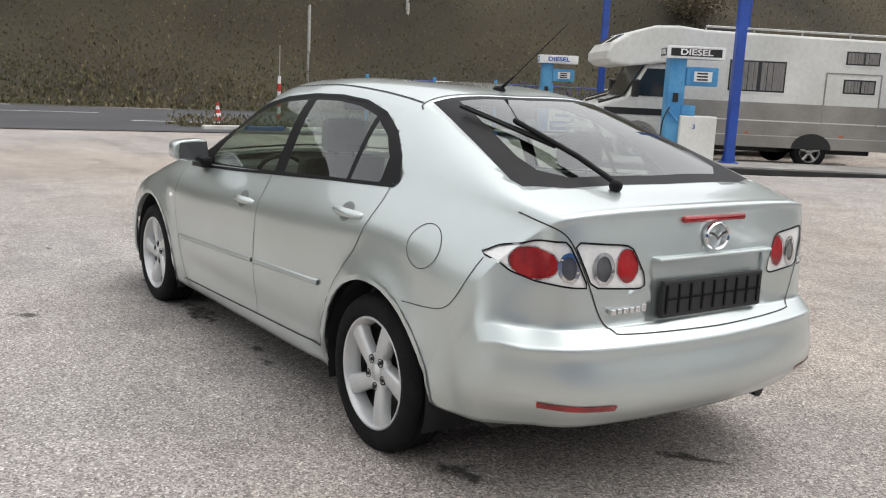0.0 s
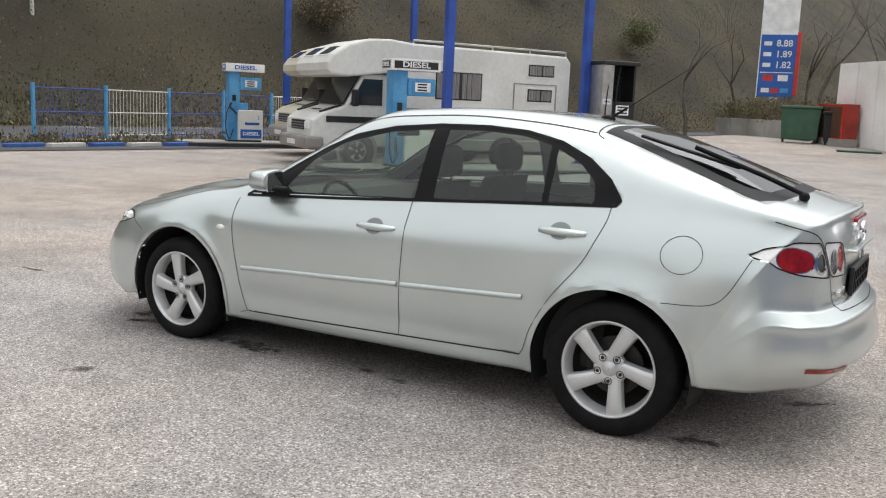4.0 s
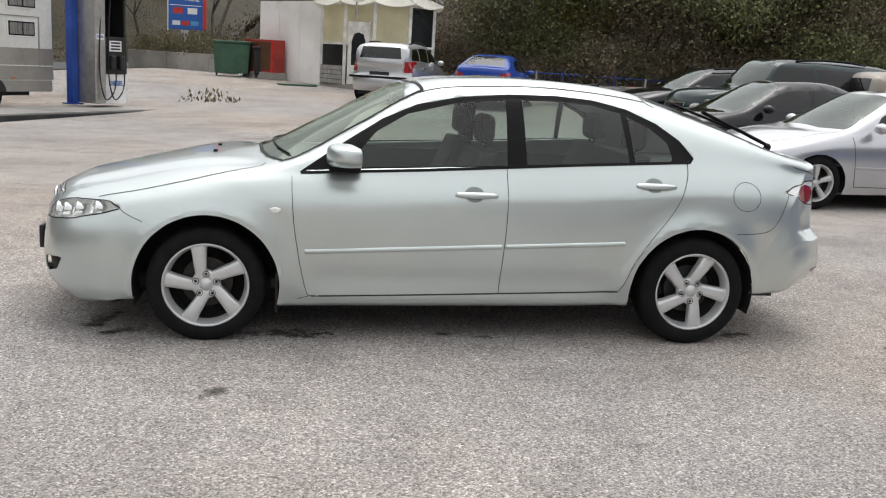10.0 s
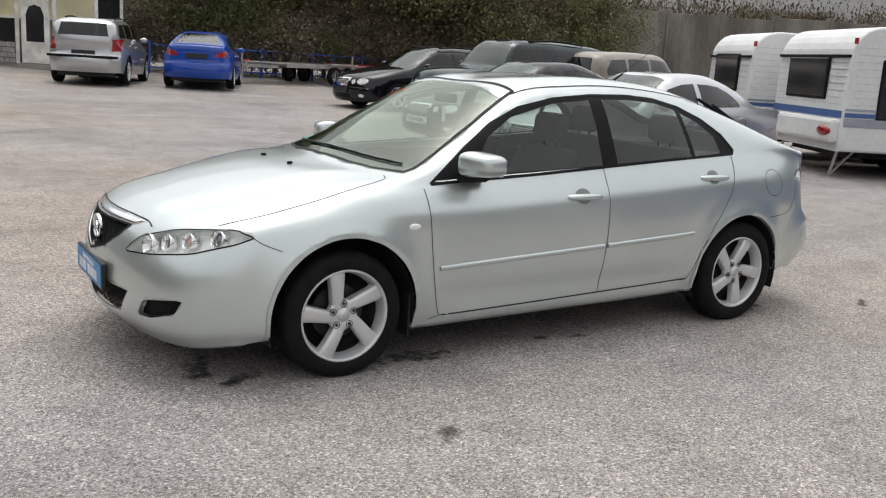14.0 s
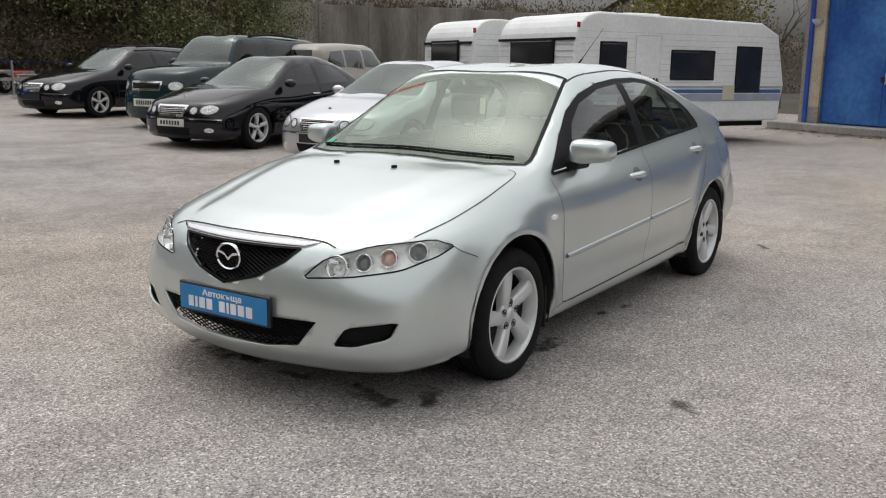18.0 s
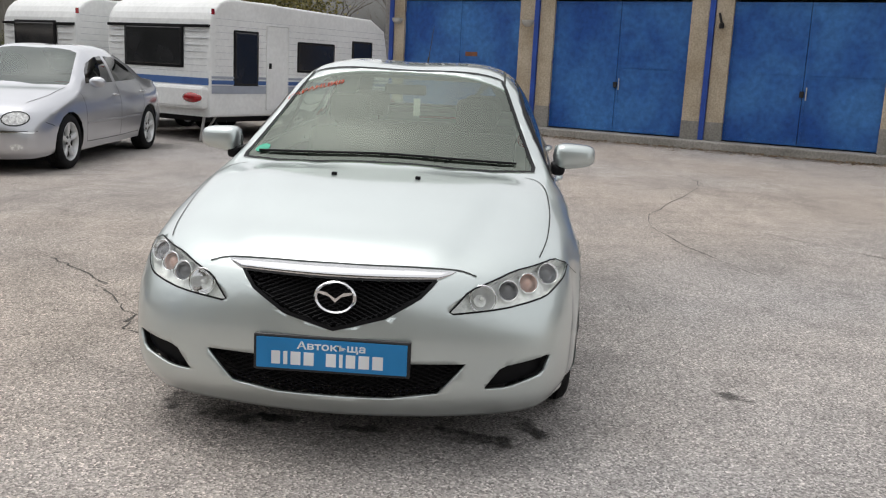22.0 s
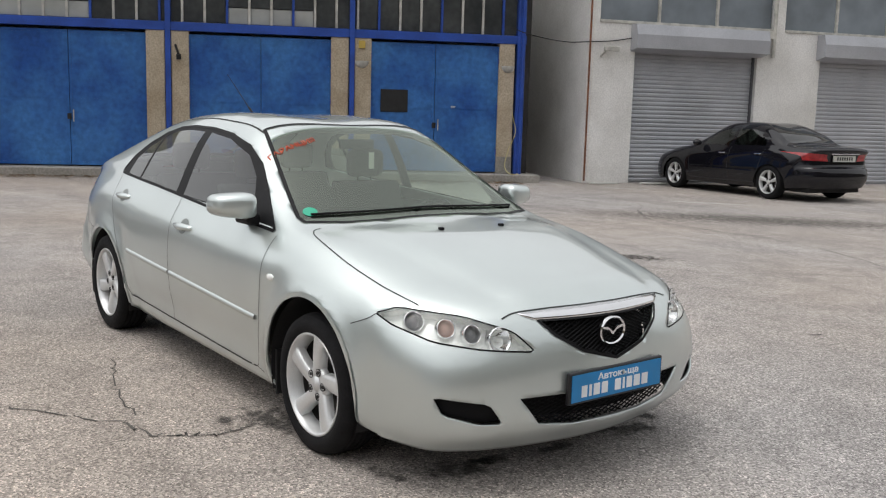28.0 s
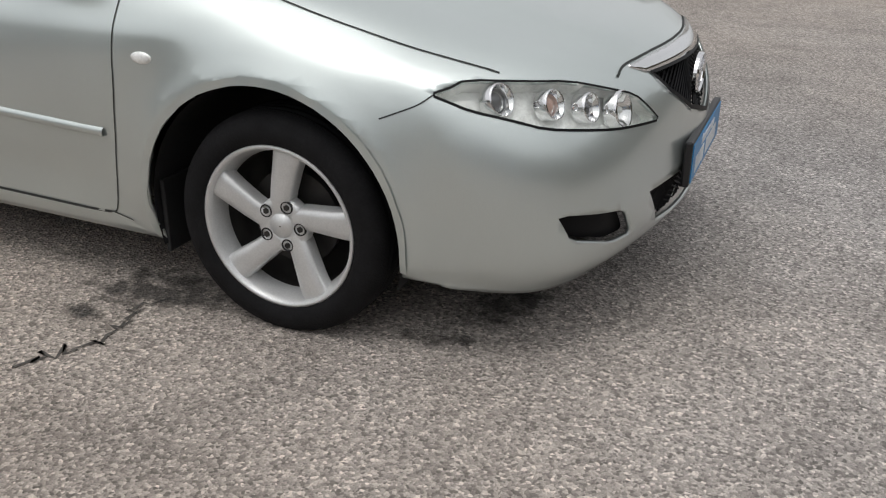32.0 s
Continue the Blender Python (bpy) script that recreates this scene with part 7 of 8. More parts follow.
for q in range(9):
    a = Vector((-4.6 - 1.75 * q, -25.2 + .2 * q, 0))
    b = Vector((-4.6 - 1.75 * (q + 1), -25.2 + .2 * (q + 1), 0))
    za, zb = ground_z(a.x, a.y), ground_z(b.x, b.y)
    part("post", boxed(a.x - .03, a.x + .03, a.y - .03, a.y + .03, za, za + .98, .005), BLUE_STEEL, rail)
    for hgt in (.18, .88):
        part("rail", rodded((a.x, a.y, za + hgt), (b.x, b.y, zb + hgt), .02, 6), BLUE_STEEL, rail)
    for w in range(1, 9):
        p = a.lerp(b, w / 9)
        part("wire", rodded((p.x, p.y, za + .18), (p.x, p.y, za + .88), .006, 4), BLUE_STEEL, rail)


def trailer(x, y, turn, length, label):
    t = thing("car_trailer", label, "trailer", x, y, ground_z(x, y), turn, group="car trailers")
    for yy in (-.95, .85):
        part("side_beam", boxed(0, length, yy, yy + .1, .50, .62, .01), STEEL, t)
    for q in range(7):
        part("deck_plank", boxed(q * length / 7, (q + .8) * length / 7, -.85, .85, .55, .60, .004), STEEL, t)
    part("drawbar", prismed([(length, -.5), (length + 1.2, 0), (length + 1.3, 0), (length, .6)], 2, .46, .54), STEEL, t)
    part("jockey_wheel", rodded((length + 1.0, .12, .1), (length + 1.0, .12, 1.0), .03, 8), STEEL, t)
    for xx in (length * .35, length * .35 + .7):
        for s, yy in ((1, 1.0), (-1, -1.0)):
            make_wheel(t, xx, yy, .28, s, .28, .17, .17, style="five", alloy=STEEL)
    part("mudguard", boxed(length * .35 - .3, length * .35 + 1.0, .85, 1.12, .60, .66, .01), STEEL, t)
    part("lamp_board", boxed(-.04, .0, -.9, .9, .45, .65, .01), SIGN_RED, t)
    for xx in (.1, length - .3):
        part("red_board", boxed(xx, xx + .35, -.99, -.96, .50, .66), SIGN_RED, t)


trailer(-11.2, -24.0, 22, 4.2, "grey steel car transport trailer with red boards")
trailer(-14.0, -21.8, 10, 3.6, "second steel car trailer with a folded ramp")

# ---- concrete yard wall ----
cw = tagged(new("yard_wall"), "tall dark-stained concrete panel wall behind the parked cars", "wall", kind="structure")
WALL_DARK = mat("streaked_concrete", (0.12, 0.11, 0.095), 0.9, 0, 0.3, 0.7, 0.15, 12.0, 0.3, 40.0, col2=(0.28, 0.26, 0.23), stretch=(1.2, 1.2, 0.25))
for q in range(11):
    a = Vector((-19.5 - 1.9 * q, -31 + 1.35 * q, 0))
    o = part("wall_panel", boxed(.02, 2.31, -.12, .12, -.4, 3.6 - .05 * (q % 3), .015), WALL_DARK, cw)
    o.matrix_local = pose(a.x, a.y, .4, 0, 0, math.degrees(math.atan2(1.35, -1.9)))
    part("wall_post", boxed(a.x - .14, a.x + .14, a.y - .14, a.y + .14, 0, 4.1, .02), WALL_DARK, cw)
# far sheds behind the wall
for x, y, w, hgt, m, lab in ((-62, -46, 14, 6.0, mat("brick_shed", (.16, .11, .08), .9, 0, .3, .6), "distant brown shed behind the yard wall"), (-58, -22, 22, 5.5, mat("grey_shed", (.25, .23, .21), .9, 0, .3, .5), "distant grey shed with a flat roof")):
    b = thing("shed", lab, "building", x, y, 0, 30)
    part("wall", boxed(-w / 2, w / 2, -3, 3, 0, hgt), m, b)
    part("roof", boxed(-w / 2 - .4, w / 2 + .4, -3.4, 3.4, hgt, hgt + .35), CONCRETE, b)
    for q in range(5):
        part("window", boxed(-w / 2 + 1 + q * w / 5.4, -w / 2 + 2.4 + q * w / 5.4, 2.99, 3.03, 2.6, 4.2), DARK_PANE, b)

# ---- road side: kerb, fence, posts, cones ----
KERB_WHITE = mat("kerb_white", (.55, .54, .5), .8, 0, .2, 3.0)
KERB_BLUE = mat("kerb_blue", (.03, .10, .33), .7, 0, .2, 3.0)
kerb = tagged(new("roadside_kerb"), "kerb painted in blue and white lengths along the yard", "kerb", kind="structure")
for q in range(14):
    y0 = -5.2 - q * 1.0
    x0 = 16.9 + .2 * (y0 + 6)
    part("kerb_stone", boxed(x0 - .1, x0 + .1, y0 - .97, y0, -.1, .11, .02), KERB_BLUE if q % 2 else KERB_WHITE, kerb)
fence = thing("fence", "blue steel fence with white barred gate panels beside the road", "fence", 0, 0, 0)
for q in range(5):
    y0, y1 = -10.65 - 2.3 * q, -10.65 - 2.3 * (q + 1)
    x0, x1 = 18.83, 18.83
    part("post", boxed(x0 - .04, x0 + .04, y0 - .04, y0 + .04, 0, 1.5, .006), PUMP_BLUE, fence)
    m = KIOSK_WHITE if q in (1, 4) else BLUE_STEEL
    for hgt in (.12, .75, 1.38):
        part("rail", rodded((x0, y0, hgt), (x1, y1, hgt), .016, 6), m, fence)
    for w in range(1, 19):
        t = w / 19
        part("bar", rodded((x0 + (x1 - x0) * t, y0 + (y1 - y0) * t, .12), (x0 + (x1 - x0) * t, y0 + (y1 - y0) * t, 1.38), .009 if m is KIOSK_WHITE else .006, 4), m, fence)
lampp = thing("street_lamp", "tall slim grey lamp post on the far verge", "lamp post", 33.3, -21.0, ground_z(33.3, -21.0))
part("pole", rodded((0, 0, -.5), (0, 0, 9), .09, 10, .06), DIRTY_WHITE, lampp)
sp = thing("marker_post", "slim red and white striped post with a thin mast", "post", 21.0, -8.95, ground_z(21, -8.95))
for q in range(6):
    part("stripe", rodded((0, 0, q * .22), (0, 0, q * .22 + .22), .05, 10), SIGN_RED if q % 2 == 0 else SIGN_WHITE, sp)
part("mast", rodded((0, 0, 1.32), (0, 0, 2.2), .02, 8), STEEL, sp)
rs = thing("road_sign", "tall narrow grey road sign seen edge-on", "sign", 30.5, -14.55, ground_z(30.5, -14.55), -27)
zz = ground_z(30.5, -14.55)
part("pole", rodded((0, 0, -.3), (0, 0, 4.15 - zz), .05, 8), STEEL, rs)
part("sign_board", boxed(-.55, .55, -.07, -.01, 2.30 - zz, 4.15 - zz, .01), DIRTY_WHITE, rs)
for x, y in ((20.8, -7.0), (14.5, -40.5)):
    cn = thing("traffic_cone", "small red and white striped traffic cone", "traffic cone", x, y, ground_z(x, y))
    part("foot", boxed(-.16, .16, -.16, .16, 0, .03, .01), BLACK, cn)
    for q in range(5):
        part("cone_band", rodded((0, 0, .03 + q * .1), (0, 0, .13 + q * .1), .12 - q * .02, 14, .10 - q * .02), SIGN_RED if q % 2 == 0 else SIGN_WHITE, cn)

# ---- plants ----
BARK = mat("grey_brown_bark", (0.11, 0.09, 0.075), 0.95, 0, 0.3, 6.0, 0.2, 40.0, 0.5, 40.0)


def leaf_mat(name, a, b, patches=False):
    m = bpy.data.materials.new(name)
    m.use_nodes = True
    n, l = m.node_tree.nodes, m.node_tree.links
    p = n["Principled BSDF"]
    p.inputs["Roughness"].default_value = 0.7
    g = n.new("ShaderNodeNewGeometry")
    r = n.new("ShaderNodeValToRGB")
    e = r.color_ramp.elements
    e[0].color, e[1].color = (*a, 1), (*b, 1)
    l.new(g.outputs["Random Per Island"], r.inputs["Fac"])
    l.new(r.outputs["Color"], p.inputs["Base Color"])
    if patches:
        # broad drifts of greener and drier growth
        t = n.new("ShaderNodeTexNoise")
        t.inputs["Scale"].default_value = 0.16
        t.inputs["Detail"].default_value = 4
        l.new(g.outputs["Position"], t.inputs["Vector"])
        d = n.new("ShaderNodeValToRGB")
        q = d.color_ramp.elements
        q[0].position, q[1].position = 0.38, 0.62
        q[0].color, q[1].color = (0.72, 1.0, 0.60, 1), (1.75, 1.55, 1.35, 1)
        l.new(t.outputs["Fac"], d.inputs["Fac"])
        x = n.new("ShaderNodeMix")
        x.data_type, x.blend_type = "RGBA", "MULTIPLY"
        x.inputs["Factor"].default_value = 1.0
        l.new(r.outputs["Color"], x.inputs["A"])
        l.new(d.outputs["Color"], x.inputs["B"])
        l.new(x.outputs["Result"], p.inputs["Base Color"])
    return m


LEAF_GREEN = leaf_mat("olive_leaves", (0.045, 0.050, 0.022), (0.19, 0.20, 0.075))
LEAF_BROWN = leaf_mat("brown_leaves", (0.06, 0.048, 0.034), (0.21, 0.165, 0.10))
LEAF_YELLOW = leaf_mat("yellow_green_leaves", (0.06, 0.065, 0.02), (0.28, 0.24, 0.06))
GRASS_DRY = leaf_mat("dry_grass", (0.05, 0.045, 0.02), (0.19, 0.16, 0.08))
SCRUB = leaf_mat("hill_scrub", (0.038, 0.034, 0.018), (0.125, 0.100, 0.055), True)


def branches(seed, height, spread, depth, rad, sides=5):
    """A branching trunk; gives the mesh and the twig ends."""
    rnd = random.Random(seed)
    bm = bmesh.new()
    tips = []

    def grow(p, d, length, r, level):
        n = 3
        for k in range(n):
            d2 = (d + Vector((rnd.gauss(0, .12), rnd.gauss(0, .12), rnd.gauss(.03, .08)))).normalized()
            q = p + d2 * length / n
            rod(bm, p, q, r, sides if level < 2 else 3, r * .82)
            p, d, r = q, d2, r * .82
            if level >= 2:
                tips.append(p.copy())
        if level < depth:
            for _ in range(3 if level < 2 else 2):
                a = rnd.uniform(0, 6.3)
                side = Vector((math.cos(a), math.sin(a), 0))
                grow(p, (d * .75 + side * spread * rnd.uniform(.5, 1.0) + Vector((0, 0, .12))).normalized(), length * rnd.uniform(.58, .8), r * .72, level + 1)
    grow(Vector((0, 0, -.2)), Vector((0, 0, 1)), height * .36, rad, 0)
    return bm, tips


def leaves(points, count, spread, size, seed, material, name="crown", upright=False):
    """Many small leaves round the given points, as one mesh."""
    rng = np.random.default_rng(seed)
    pts = np.array([tuple(p) for p in points])
    c = pts[rng.integers(0, len(pts), count)] + rng.normal(0, spread, (count, 3))
    c[:, 2] = np.maximum(c[:, 2], 0.05)
    a = rng.normal(0, 1, (count, 3))
    a /= np.linalg.norm(a, axis=1)[:, None]
    b = np.cross(a, rng.normal(0, 1, (count, 3)))
    if upright:
        a, b = np.array((0.0, 0.0, 1.0)) + rng.normal(0, .3, (count, 3)), rng.normal(0, 1, (count, 3)) * np.array((1.0, 1.0, 0.15))
        a /= np.linalg.norm(a, axis=1)[:, None]
    b /= np.linalg.norm(b, axis=1)[:, None]
    s = size * rng.uniform(.5, 1.3, (count, 1))
    v = np.stack([c + a * s, c + b * s * .55, c - a * s, c - b * s * .55], 1).reshape(-1, 3)
    me = bpy.data.meshes.new(name)
    me.from_pydata(v.tolist(), [], np.arange(count * 4).reshape(-1, 4).tolist())
    me.materials.append(material)
    return me


def tree_kind(seed, height, spread, depth, rad, count=0, lsize=.1, lmat=None, lspread=.35):
    bm, tips = branches(seed, height, spread, depth, rad)
    me = bpy.data.meshes.new("trunk")
    bm.to_mesh(me)
    bm.free()
    me.materials.append(BARK)
    return me, leaves(tips, count, lspread, lsize, seed, lmat) if count else None


def plant(kind, x, y, turn, size, label, name="tree", z=None):
    t = thing(name, label, name, x, y, ground_z(x, y) if z is None else z, turn)
    t.scale = (size, size, size)
    o = new("trunk", kind[0])
    o.parent = t
    if kind[1]:
        o = new("crown", kind[1])
        o.parent = t
    return t


BARE = [tree_kind(11 + k, 7.5, .75, 5, .11) for k in range(3)]
LEAFY = [tree_kind(31, 5.5, .9, 4, .10, 15000, .052, LEAF_GREEN, .42), tree_kind(32, 5.0, 1.0, 4, .09, 11000, .052, LEAF_BROWN, .42), tree_kind(33, 4.6, 1.0, 4, .08, 14000, .052, LEAF_YELLOW, .40)]
BUSH = [tree_kind(41, 2.2, 1.3, 3, .04, 8000, .045, LEAF_BROWN, .34), tree_kind(42, 2.4, 1.2, 3, .04, 8000, .045, LEAF_GREEN, .36)]
rnd = random.Random(8)
labels = ("leafy olive-green tree behind the railing", "tree with sparse brown autumn leaves", "tree with yellow-green autumn leaves")
for k in range(20):
    x = -6.4 - .76 * k + rnd.uniform(-.4, .4)
    y = -27.6 + .14 * k + rnd.uniform(-1.4, .6)
    q = (0, 1, 0, 2, 0, 0, 1)[k % 7]
    plant(LEAFY[q], x, y, rnd.uniform(0, 360), rnd.uniform(.85, 1.25), labels[q])
for k in range(26):
    x = -5.0 - .62 * k + rnd.uniform(-.3, .3)
    y = -26.4 + .13 * k + rnd.uniform(-.8, .3)
    q = k % 2
    plant(BUSH[q], x, y, rnd.uniform(0, 360), rnd.uniform(.8, 1.4), ("brown leafy bush growing through the railing", "green leafy bush growing through the railing")[q], "bush")
for k in range(34):
    x = 9 - 1.35 * k + rnd.uniform(-1, 1)
    y = -37 + (0 if k < 14 else (k - 14) * .55) + rnd.uniform(-5, 2)
    plant(BARE[k % 3], x, y, rnd.uniform(0, 360), rnd.uniform(.8, 1.3), "bare grey winter tree with thin branches")
for k in range(14):
    x, y = -22 - 1.9 * k + rnd.uniform(-.6, .6), -32.5 + 1.4 * k + rnd.uniform(-2.5, -.8)
    plant((BARE[k % 3] if k % 2 else LEAFY[1]), x, y, rnd.uniform(0, 360), rnd.uniform(.8, 1.15), "half-bare tree behind the concrete wall")
for k in range(8):
    x, y = -20.5 - 2.0 * k, -28.6 + 1.35 * k
    plant(BUSH[(k + 1) % 2], x + rnd.uniform(-.5, .5), y + rnd.uniform(-.3, .6), rnd.uniform(0, 360), rnd.uniform(.5, .9), "low green bush at the foot of the wall", "bush")
for k in range(12):
    plant(BARE[k % 3], -30 - rnd.uniform(0, 14), -8 + k * 1.1 + rnd.uniform(-2, 2), rnd.uniform(0, 360), rnd.uniform(.7, 1.0), "bare grey winter tree with thin branches")
plant(LEAFY[2], -20.4, -5.2, 30, .95, "tree with yellow-green autumn leaves beside the hall")

# scrub and dry grass on the hillside
rng = np.random.default_rng(4)
pts = []
while len(pts) < 14000:
    y = rng.uniform(-130, 25)
    d = rng.uniform(0, 1) ** 1.6 * 42
    x = 31 + .2 * y + d
    pts.append((x, y, ground_z(x, y)))
P = np.array(pts)
big = leaves(P, 420000, .9, .062, 5, SCRUB, "hillside_scrub", True)
tagged(new("hillside_scrub", big), "brown and olive scrub covering the hillside", "scrub", kind="stuff")
bank = []
while len(bank) < 2600:
    x, y = rng.uniform(-62, 10), rng.uniform(-60, -8)
    b = ((x + 19.5) * -1.35 + (y + 31) * -1.9) / 2.33 - 3
    if 0 < b < 16:
        bank.append((x, y, ground_z(x, y) + rng.uniform(.1, .9)))
tagged(new("bank_scrub", leaves(bank, 70000, .5, .10, 15, LEAF_BROWN, "bank_scrub", True)), "brown autumn scrub on the bank behind the yard", "scrub", kind="stuff")
low = [(31 + .2 * y + rng.uniform(-1.5, 3), y, 0.1) for y in rng.uniform(-110, 25, 1500)]
low = [(a, b, ground_z(a, b) + .05) for a, b, _ in low]
tagged(new("verge_grass", leaves(low, 26000, .22, .09, 6, GRASS_DRY, "verge_grass", True)), "dry grass on the far verge of the road", "grass", kind="stuff")
for k in range(26):
    y = -95 + k * 4.4 + rnd.uniform(-1.5, 1.5)
    d = rnd.uniform(5, 26)
    plant((BARE[k % 3], BUSH[0], BUSH[1])[k % 3], 31 + .2 * y + d, y, rnd.uniform(0, 360), rnd.uniform(.6, 1.0) if k % 3 == 0 else rnd.uniform(1.0, 1.8), ("bare grey winter tree with thin branches", "brown leafy bush on the hillside", "green leafy bush on the hillside")[k % 3], "tree" if k % 3 == 0 else "bush")
# weeds
weed_at = [(rnd.gauss(17.6, .35) + .19 * (y + 9), y, .08) for y in [rnd.uniform(-19, -5) for _ in range(160)]] + [(rnd.gauss(3.1, .5), rnd.gauss(-17.3, .25), ground_z(3.1, -17.3) + .05) for _ in range(6)]
weed_at += [(7.4 - 4.6 * t + rnd.gauss(0, .25), -34.9 + 5.6 * t - .3, ground_z(5, -32) + rnd.uniform(.7, 1.3)) for t in [rnd.uniform(0, 1.2) for _ in range(140)]]
tagged(new("weeds", leaves(weed_at, 9000, .12, .05, 9, GRASS_DRY, "weeds", True)), "dry weeds along kerb and low wall", "weeds", kind="stuff")

# ---- marks on the asphalt ----
FADED = mat("faded_white_paint", (0.50, 0.49, 0.46), 0.85, 0, 0.3, 6.0, 0.3, 40.0)
for (x0, y0), (x1, y1) in (((-6.1, 10.7), (-4.9, 11.5)), ((-8.8, 11.9), (-8.1, 12.5))):
    w = Vector((y1 - y0, x0 - x1, 0)).normalized() * .05
    bm = bmesh.new()
    bm.faces.new([bm.verts.new(Vector((x, y, ground_z(x, y) + .005)) + w * u) for x, y, u in ((x0, y0, -1), (x0, y0, 1), (x1, y1, 1), (x1, y1, -1))])
    tagged(part("parking_line", bm, FADED, None), "faded white parking line on the asphalt", "marking")
CRACK = mat("crack_filling", (0.085, 0.078, 0.07), 0.95, 0, 0.3, 20.0)


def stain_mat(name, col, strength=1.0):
    """Stain or painted shade, soaking out into the asphalt with an uneven, thinning rim."""
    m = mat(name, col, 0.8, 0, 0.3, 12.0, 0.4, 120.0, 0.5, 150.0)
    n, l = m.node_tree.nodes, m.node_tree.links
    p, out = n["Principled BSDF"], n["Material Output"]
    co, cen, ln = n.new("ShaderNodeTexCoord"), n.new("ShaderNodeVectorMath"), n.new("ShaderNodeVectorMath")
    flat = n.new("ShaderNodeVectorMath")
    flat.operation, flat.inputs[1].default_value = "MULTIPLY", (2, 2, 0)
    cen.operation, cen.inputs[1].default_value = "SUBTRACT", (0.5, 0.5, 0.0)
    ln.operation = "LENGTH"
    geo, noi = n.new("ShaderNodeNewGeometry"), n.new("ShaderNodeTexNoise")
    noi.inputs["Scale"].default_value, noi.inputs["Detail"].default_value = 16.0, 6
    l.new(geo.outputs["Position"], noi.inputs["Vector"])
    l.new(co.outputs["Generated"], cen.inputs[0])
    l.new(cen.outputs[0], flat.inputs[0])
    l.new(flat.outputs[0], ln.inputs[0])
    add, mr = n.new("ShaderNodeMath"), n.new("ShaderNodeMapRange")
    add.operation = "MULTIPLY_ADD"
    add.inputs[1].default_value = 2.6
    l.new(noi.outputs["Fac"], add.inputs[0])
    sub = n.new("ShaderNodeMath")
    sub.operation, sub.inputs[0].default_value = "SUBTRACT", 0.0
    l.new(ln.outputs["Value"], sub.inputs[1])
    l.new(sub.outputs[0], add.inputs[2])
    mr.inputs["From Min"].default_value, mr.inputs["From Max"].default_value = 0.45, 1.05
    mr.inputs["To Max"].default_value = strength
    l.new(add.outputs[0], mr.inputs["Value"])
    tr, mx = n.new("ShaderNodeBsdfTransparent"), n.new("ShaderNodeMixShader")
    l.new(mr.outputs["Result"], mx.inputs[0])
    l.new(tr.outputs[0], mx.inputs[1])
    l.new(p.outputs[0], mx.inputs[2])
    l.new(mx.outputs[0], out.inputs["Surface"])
    return m


OIL = stain_mat("oil_stain", (0.06, 0.056, 0.052), 0.66)
WET = stain_mat("damp_earth", (0.15, 0.135, 0.12), 0.6)
# The pothole is flat; this dark colour stands for shade in its hollow.
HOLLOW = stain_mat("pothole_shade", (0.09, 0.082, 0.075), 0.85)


def blot(x, y, rx, ry, turn, seed, m=OIL, name="oil_stain", label="dark oil stain soaked into the asphalt"):
    r = random.Random(seed)
    bm = bmesh.new()
    n = 30
    bm.faces.new([bm.verts.new((1.3 * rx * math.cos(2 * math.pi * k / n) * r.uniform(.92, 1.08), 1.3 * ry * math.sin(2 * math.pi * k / n) * r.uniform(.92, 1.08), 0)) for k in range(n)])
    o = part(name, bm, m, None)
    o.matrix_world = pose(x, y, ground_z(x, y) + .004 + .0002 * (seed % 9), 0, 0, turn)
    return tagged(o, label, "stain")


def crack(pts, width, seed):
    r = random.Random(seed)
    q = spline([Vector((*p, 0)) for p in pts], 9)
    bm = bmesh.new()
    ns, qs = [], []
    for p in q:
        p = p + Vector((r.gauss(0, .02), r.gauss(0, .02), 0))
        p.z = ground_z(p.x, p.y) + .0035
        qs.append(p)
    rows = []
    for i, p in enumerate(qs):
        t = (qs[min(i + 1, len(qs) - 1)] - qs[max(i - 1, 0)]).normalized()
        s = Vector((-t.y, t.x, 0)) * width * r.uniform(.12, .75) / 2
        rows.append((bm.verts.new(p - s), bm.verts.new(p + s)))
    for (a, b), (c, d) in zip(rows, rows[1:]):
        bm.faces.new((a, b, d, c))
    tagged(part("asphalt_crack", bm, CRACK, None), "thin dark crack running across the asphalt", "crack")


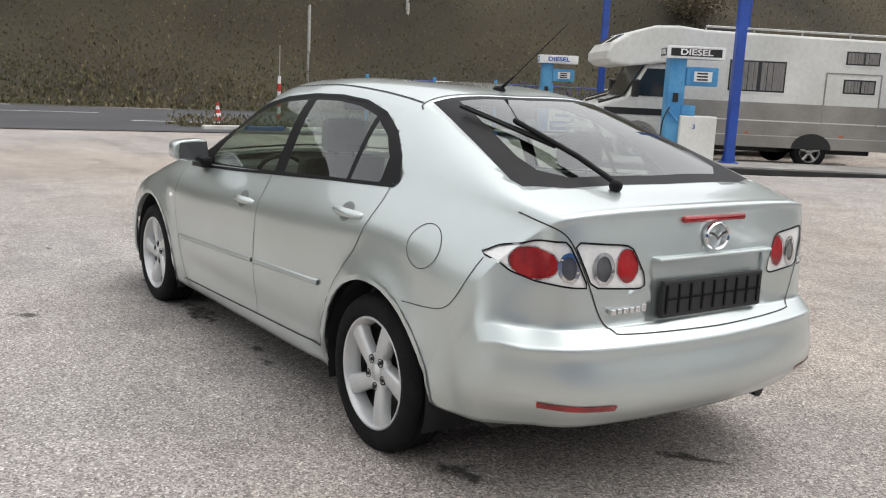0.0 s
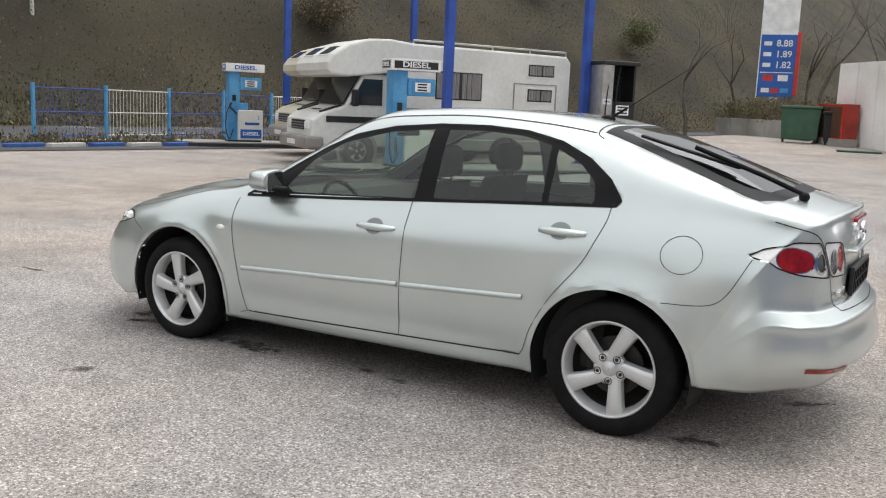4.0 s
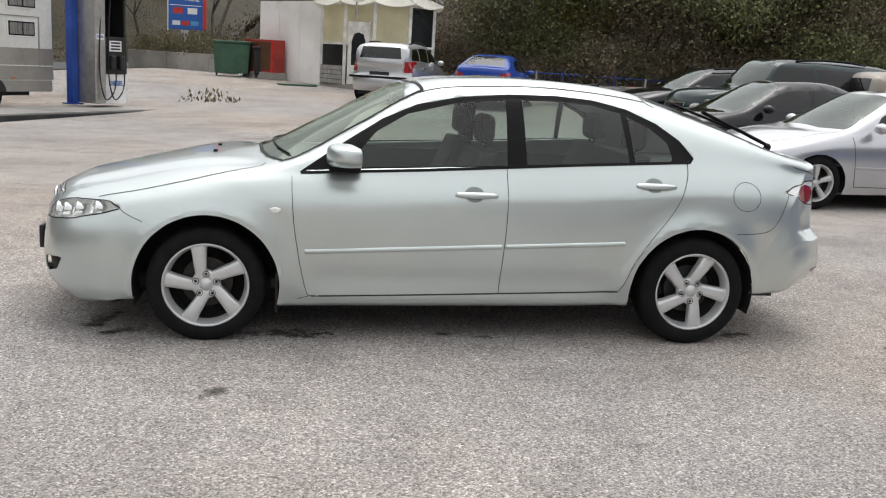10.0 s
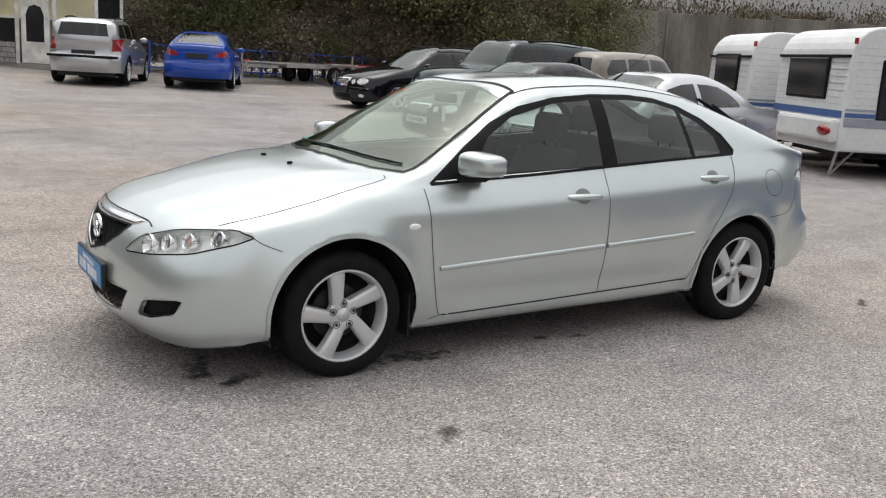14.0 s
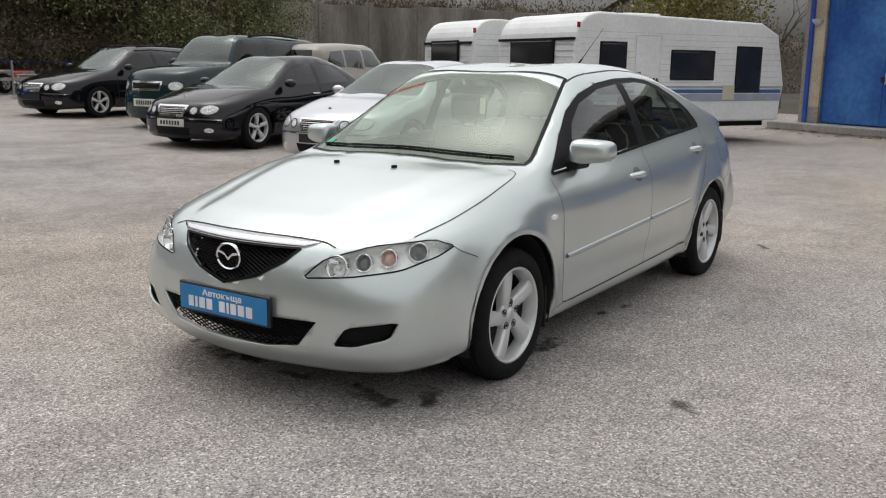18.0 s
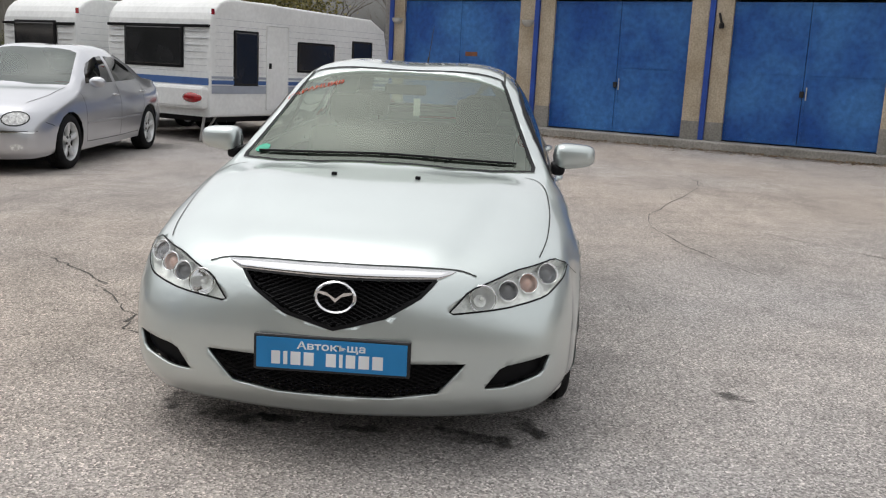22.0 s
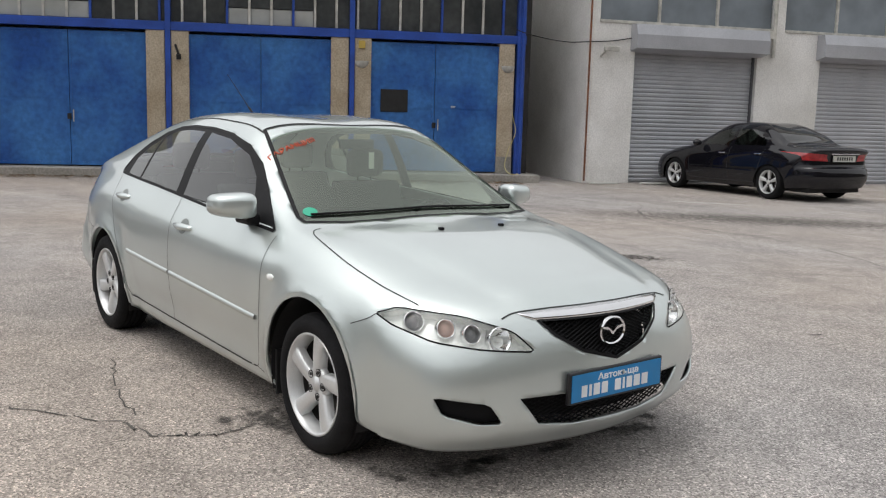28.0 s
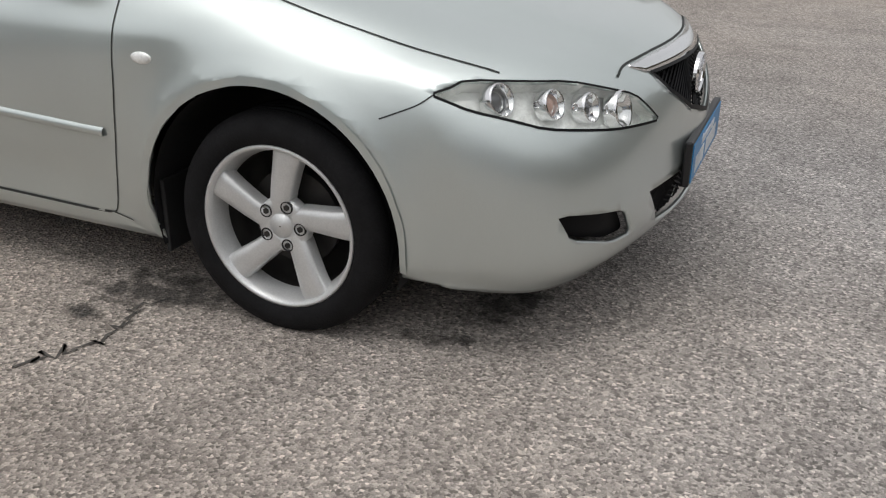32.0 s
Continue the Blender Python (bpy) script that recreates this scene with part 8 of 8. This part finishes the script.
for k, (x, y, rx, ry, a) in enumerate(((.93, -.80, .24, .11, 12), (.78, -1.0, .07, .04, 0), (1.85, -.47, .16, .09, 70), (1.75, -.73, .09, .05, 20), (.90, .72, .22, .07, 0), (.78, .78, .10, .05, 10), (1.22, 1.62, .08, .04, 60),
                                       (1.83, .76, .07, .04, 0), (.05, .72, .06, .035, 0), (-.17, .77, .06, .03, 0), (1.89, .45, .14, .07, 75), (1.77, .70, .12, .05, 30), (1.93, .60, .07, .04, 0), (-1.69, .675, .11, .06, 10),
                                       (-2.01, -.20, .14, .03, 40), (3.73, .13, .20, .03, 5), (1.86, -.30, .11, .05, 85), (1.90, .05, .10, .04, 90), (-2.6, .9, .12, .03, 40), (3.2, 1.1, .05, .02, 20), (1.3, 3.1, .08, .03, 60))):
    blot(x, y, rx, ry, a, 50 + k)
blot(-1.85, 4.68, .55, .20, 35, 90, WET, "pothole", "shallow dark pothole in the asphalt")
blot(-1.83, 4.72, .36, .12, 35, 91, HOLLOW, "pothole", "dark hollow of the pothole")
blot(-3.2, 9.6, 2.6, .7, 40, 92, WET, "damp_patch", "large damp earthy patch on the yard")
crack([(.93, -.86), (.92, -.98), (.94, -1.09), (.87, -1.21), (.80, -1.34), (.52, -1.42), (.15, -1.72), (-.2, -1.95), (-.7, -2.5)], .022, 1)
crack([(.45, -1.30), (-.1, -1.22), (-.6, -1.05)], .014, 2)
crack([(-3.5, 3.0), (-2.2, 4.0), (-.8, 4.6), (.2, 5.9), (1.4, 6.6)], .022, 3)
crack([(1.5, -7.0), (-.5, -7.6), (-3.0, -7.1), (-5.0, -4.0)], .03, 4)
crack([(6.5, -6.0), (3.0, -8.2), (0.5, -10.2), (-2.5, -11.2)], .03, 5)
crack([(3.4, -13.0), (.5, -14.2), (-2.2, -14.0), (-5.0, -15.5)], .05, 6)
crack([(4.6, -17.6), (1.5, -19.5), (-.5, -20.4)], .06, 7)
crack([(-1.5, 2.4), (-4.0, 2.0), (-7.5, 3.2), (-10, 2.6)], .025, 8)
crack([(1.0, 6.0), (-1.5, 7.5), (-4.0, 7.8), (-6.0, 9.8)], .03, 9)
crack([(6.2, 4.5), (4.5, 5.2), (3.3, 6.4)], .016, 10)
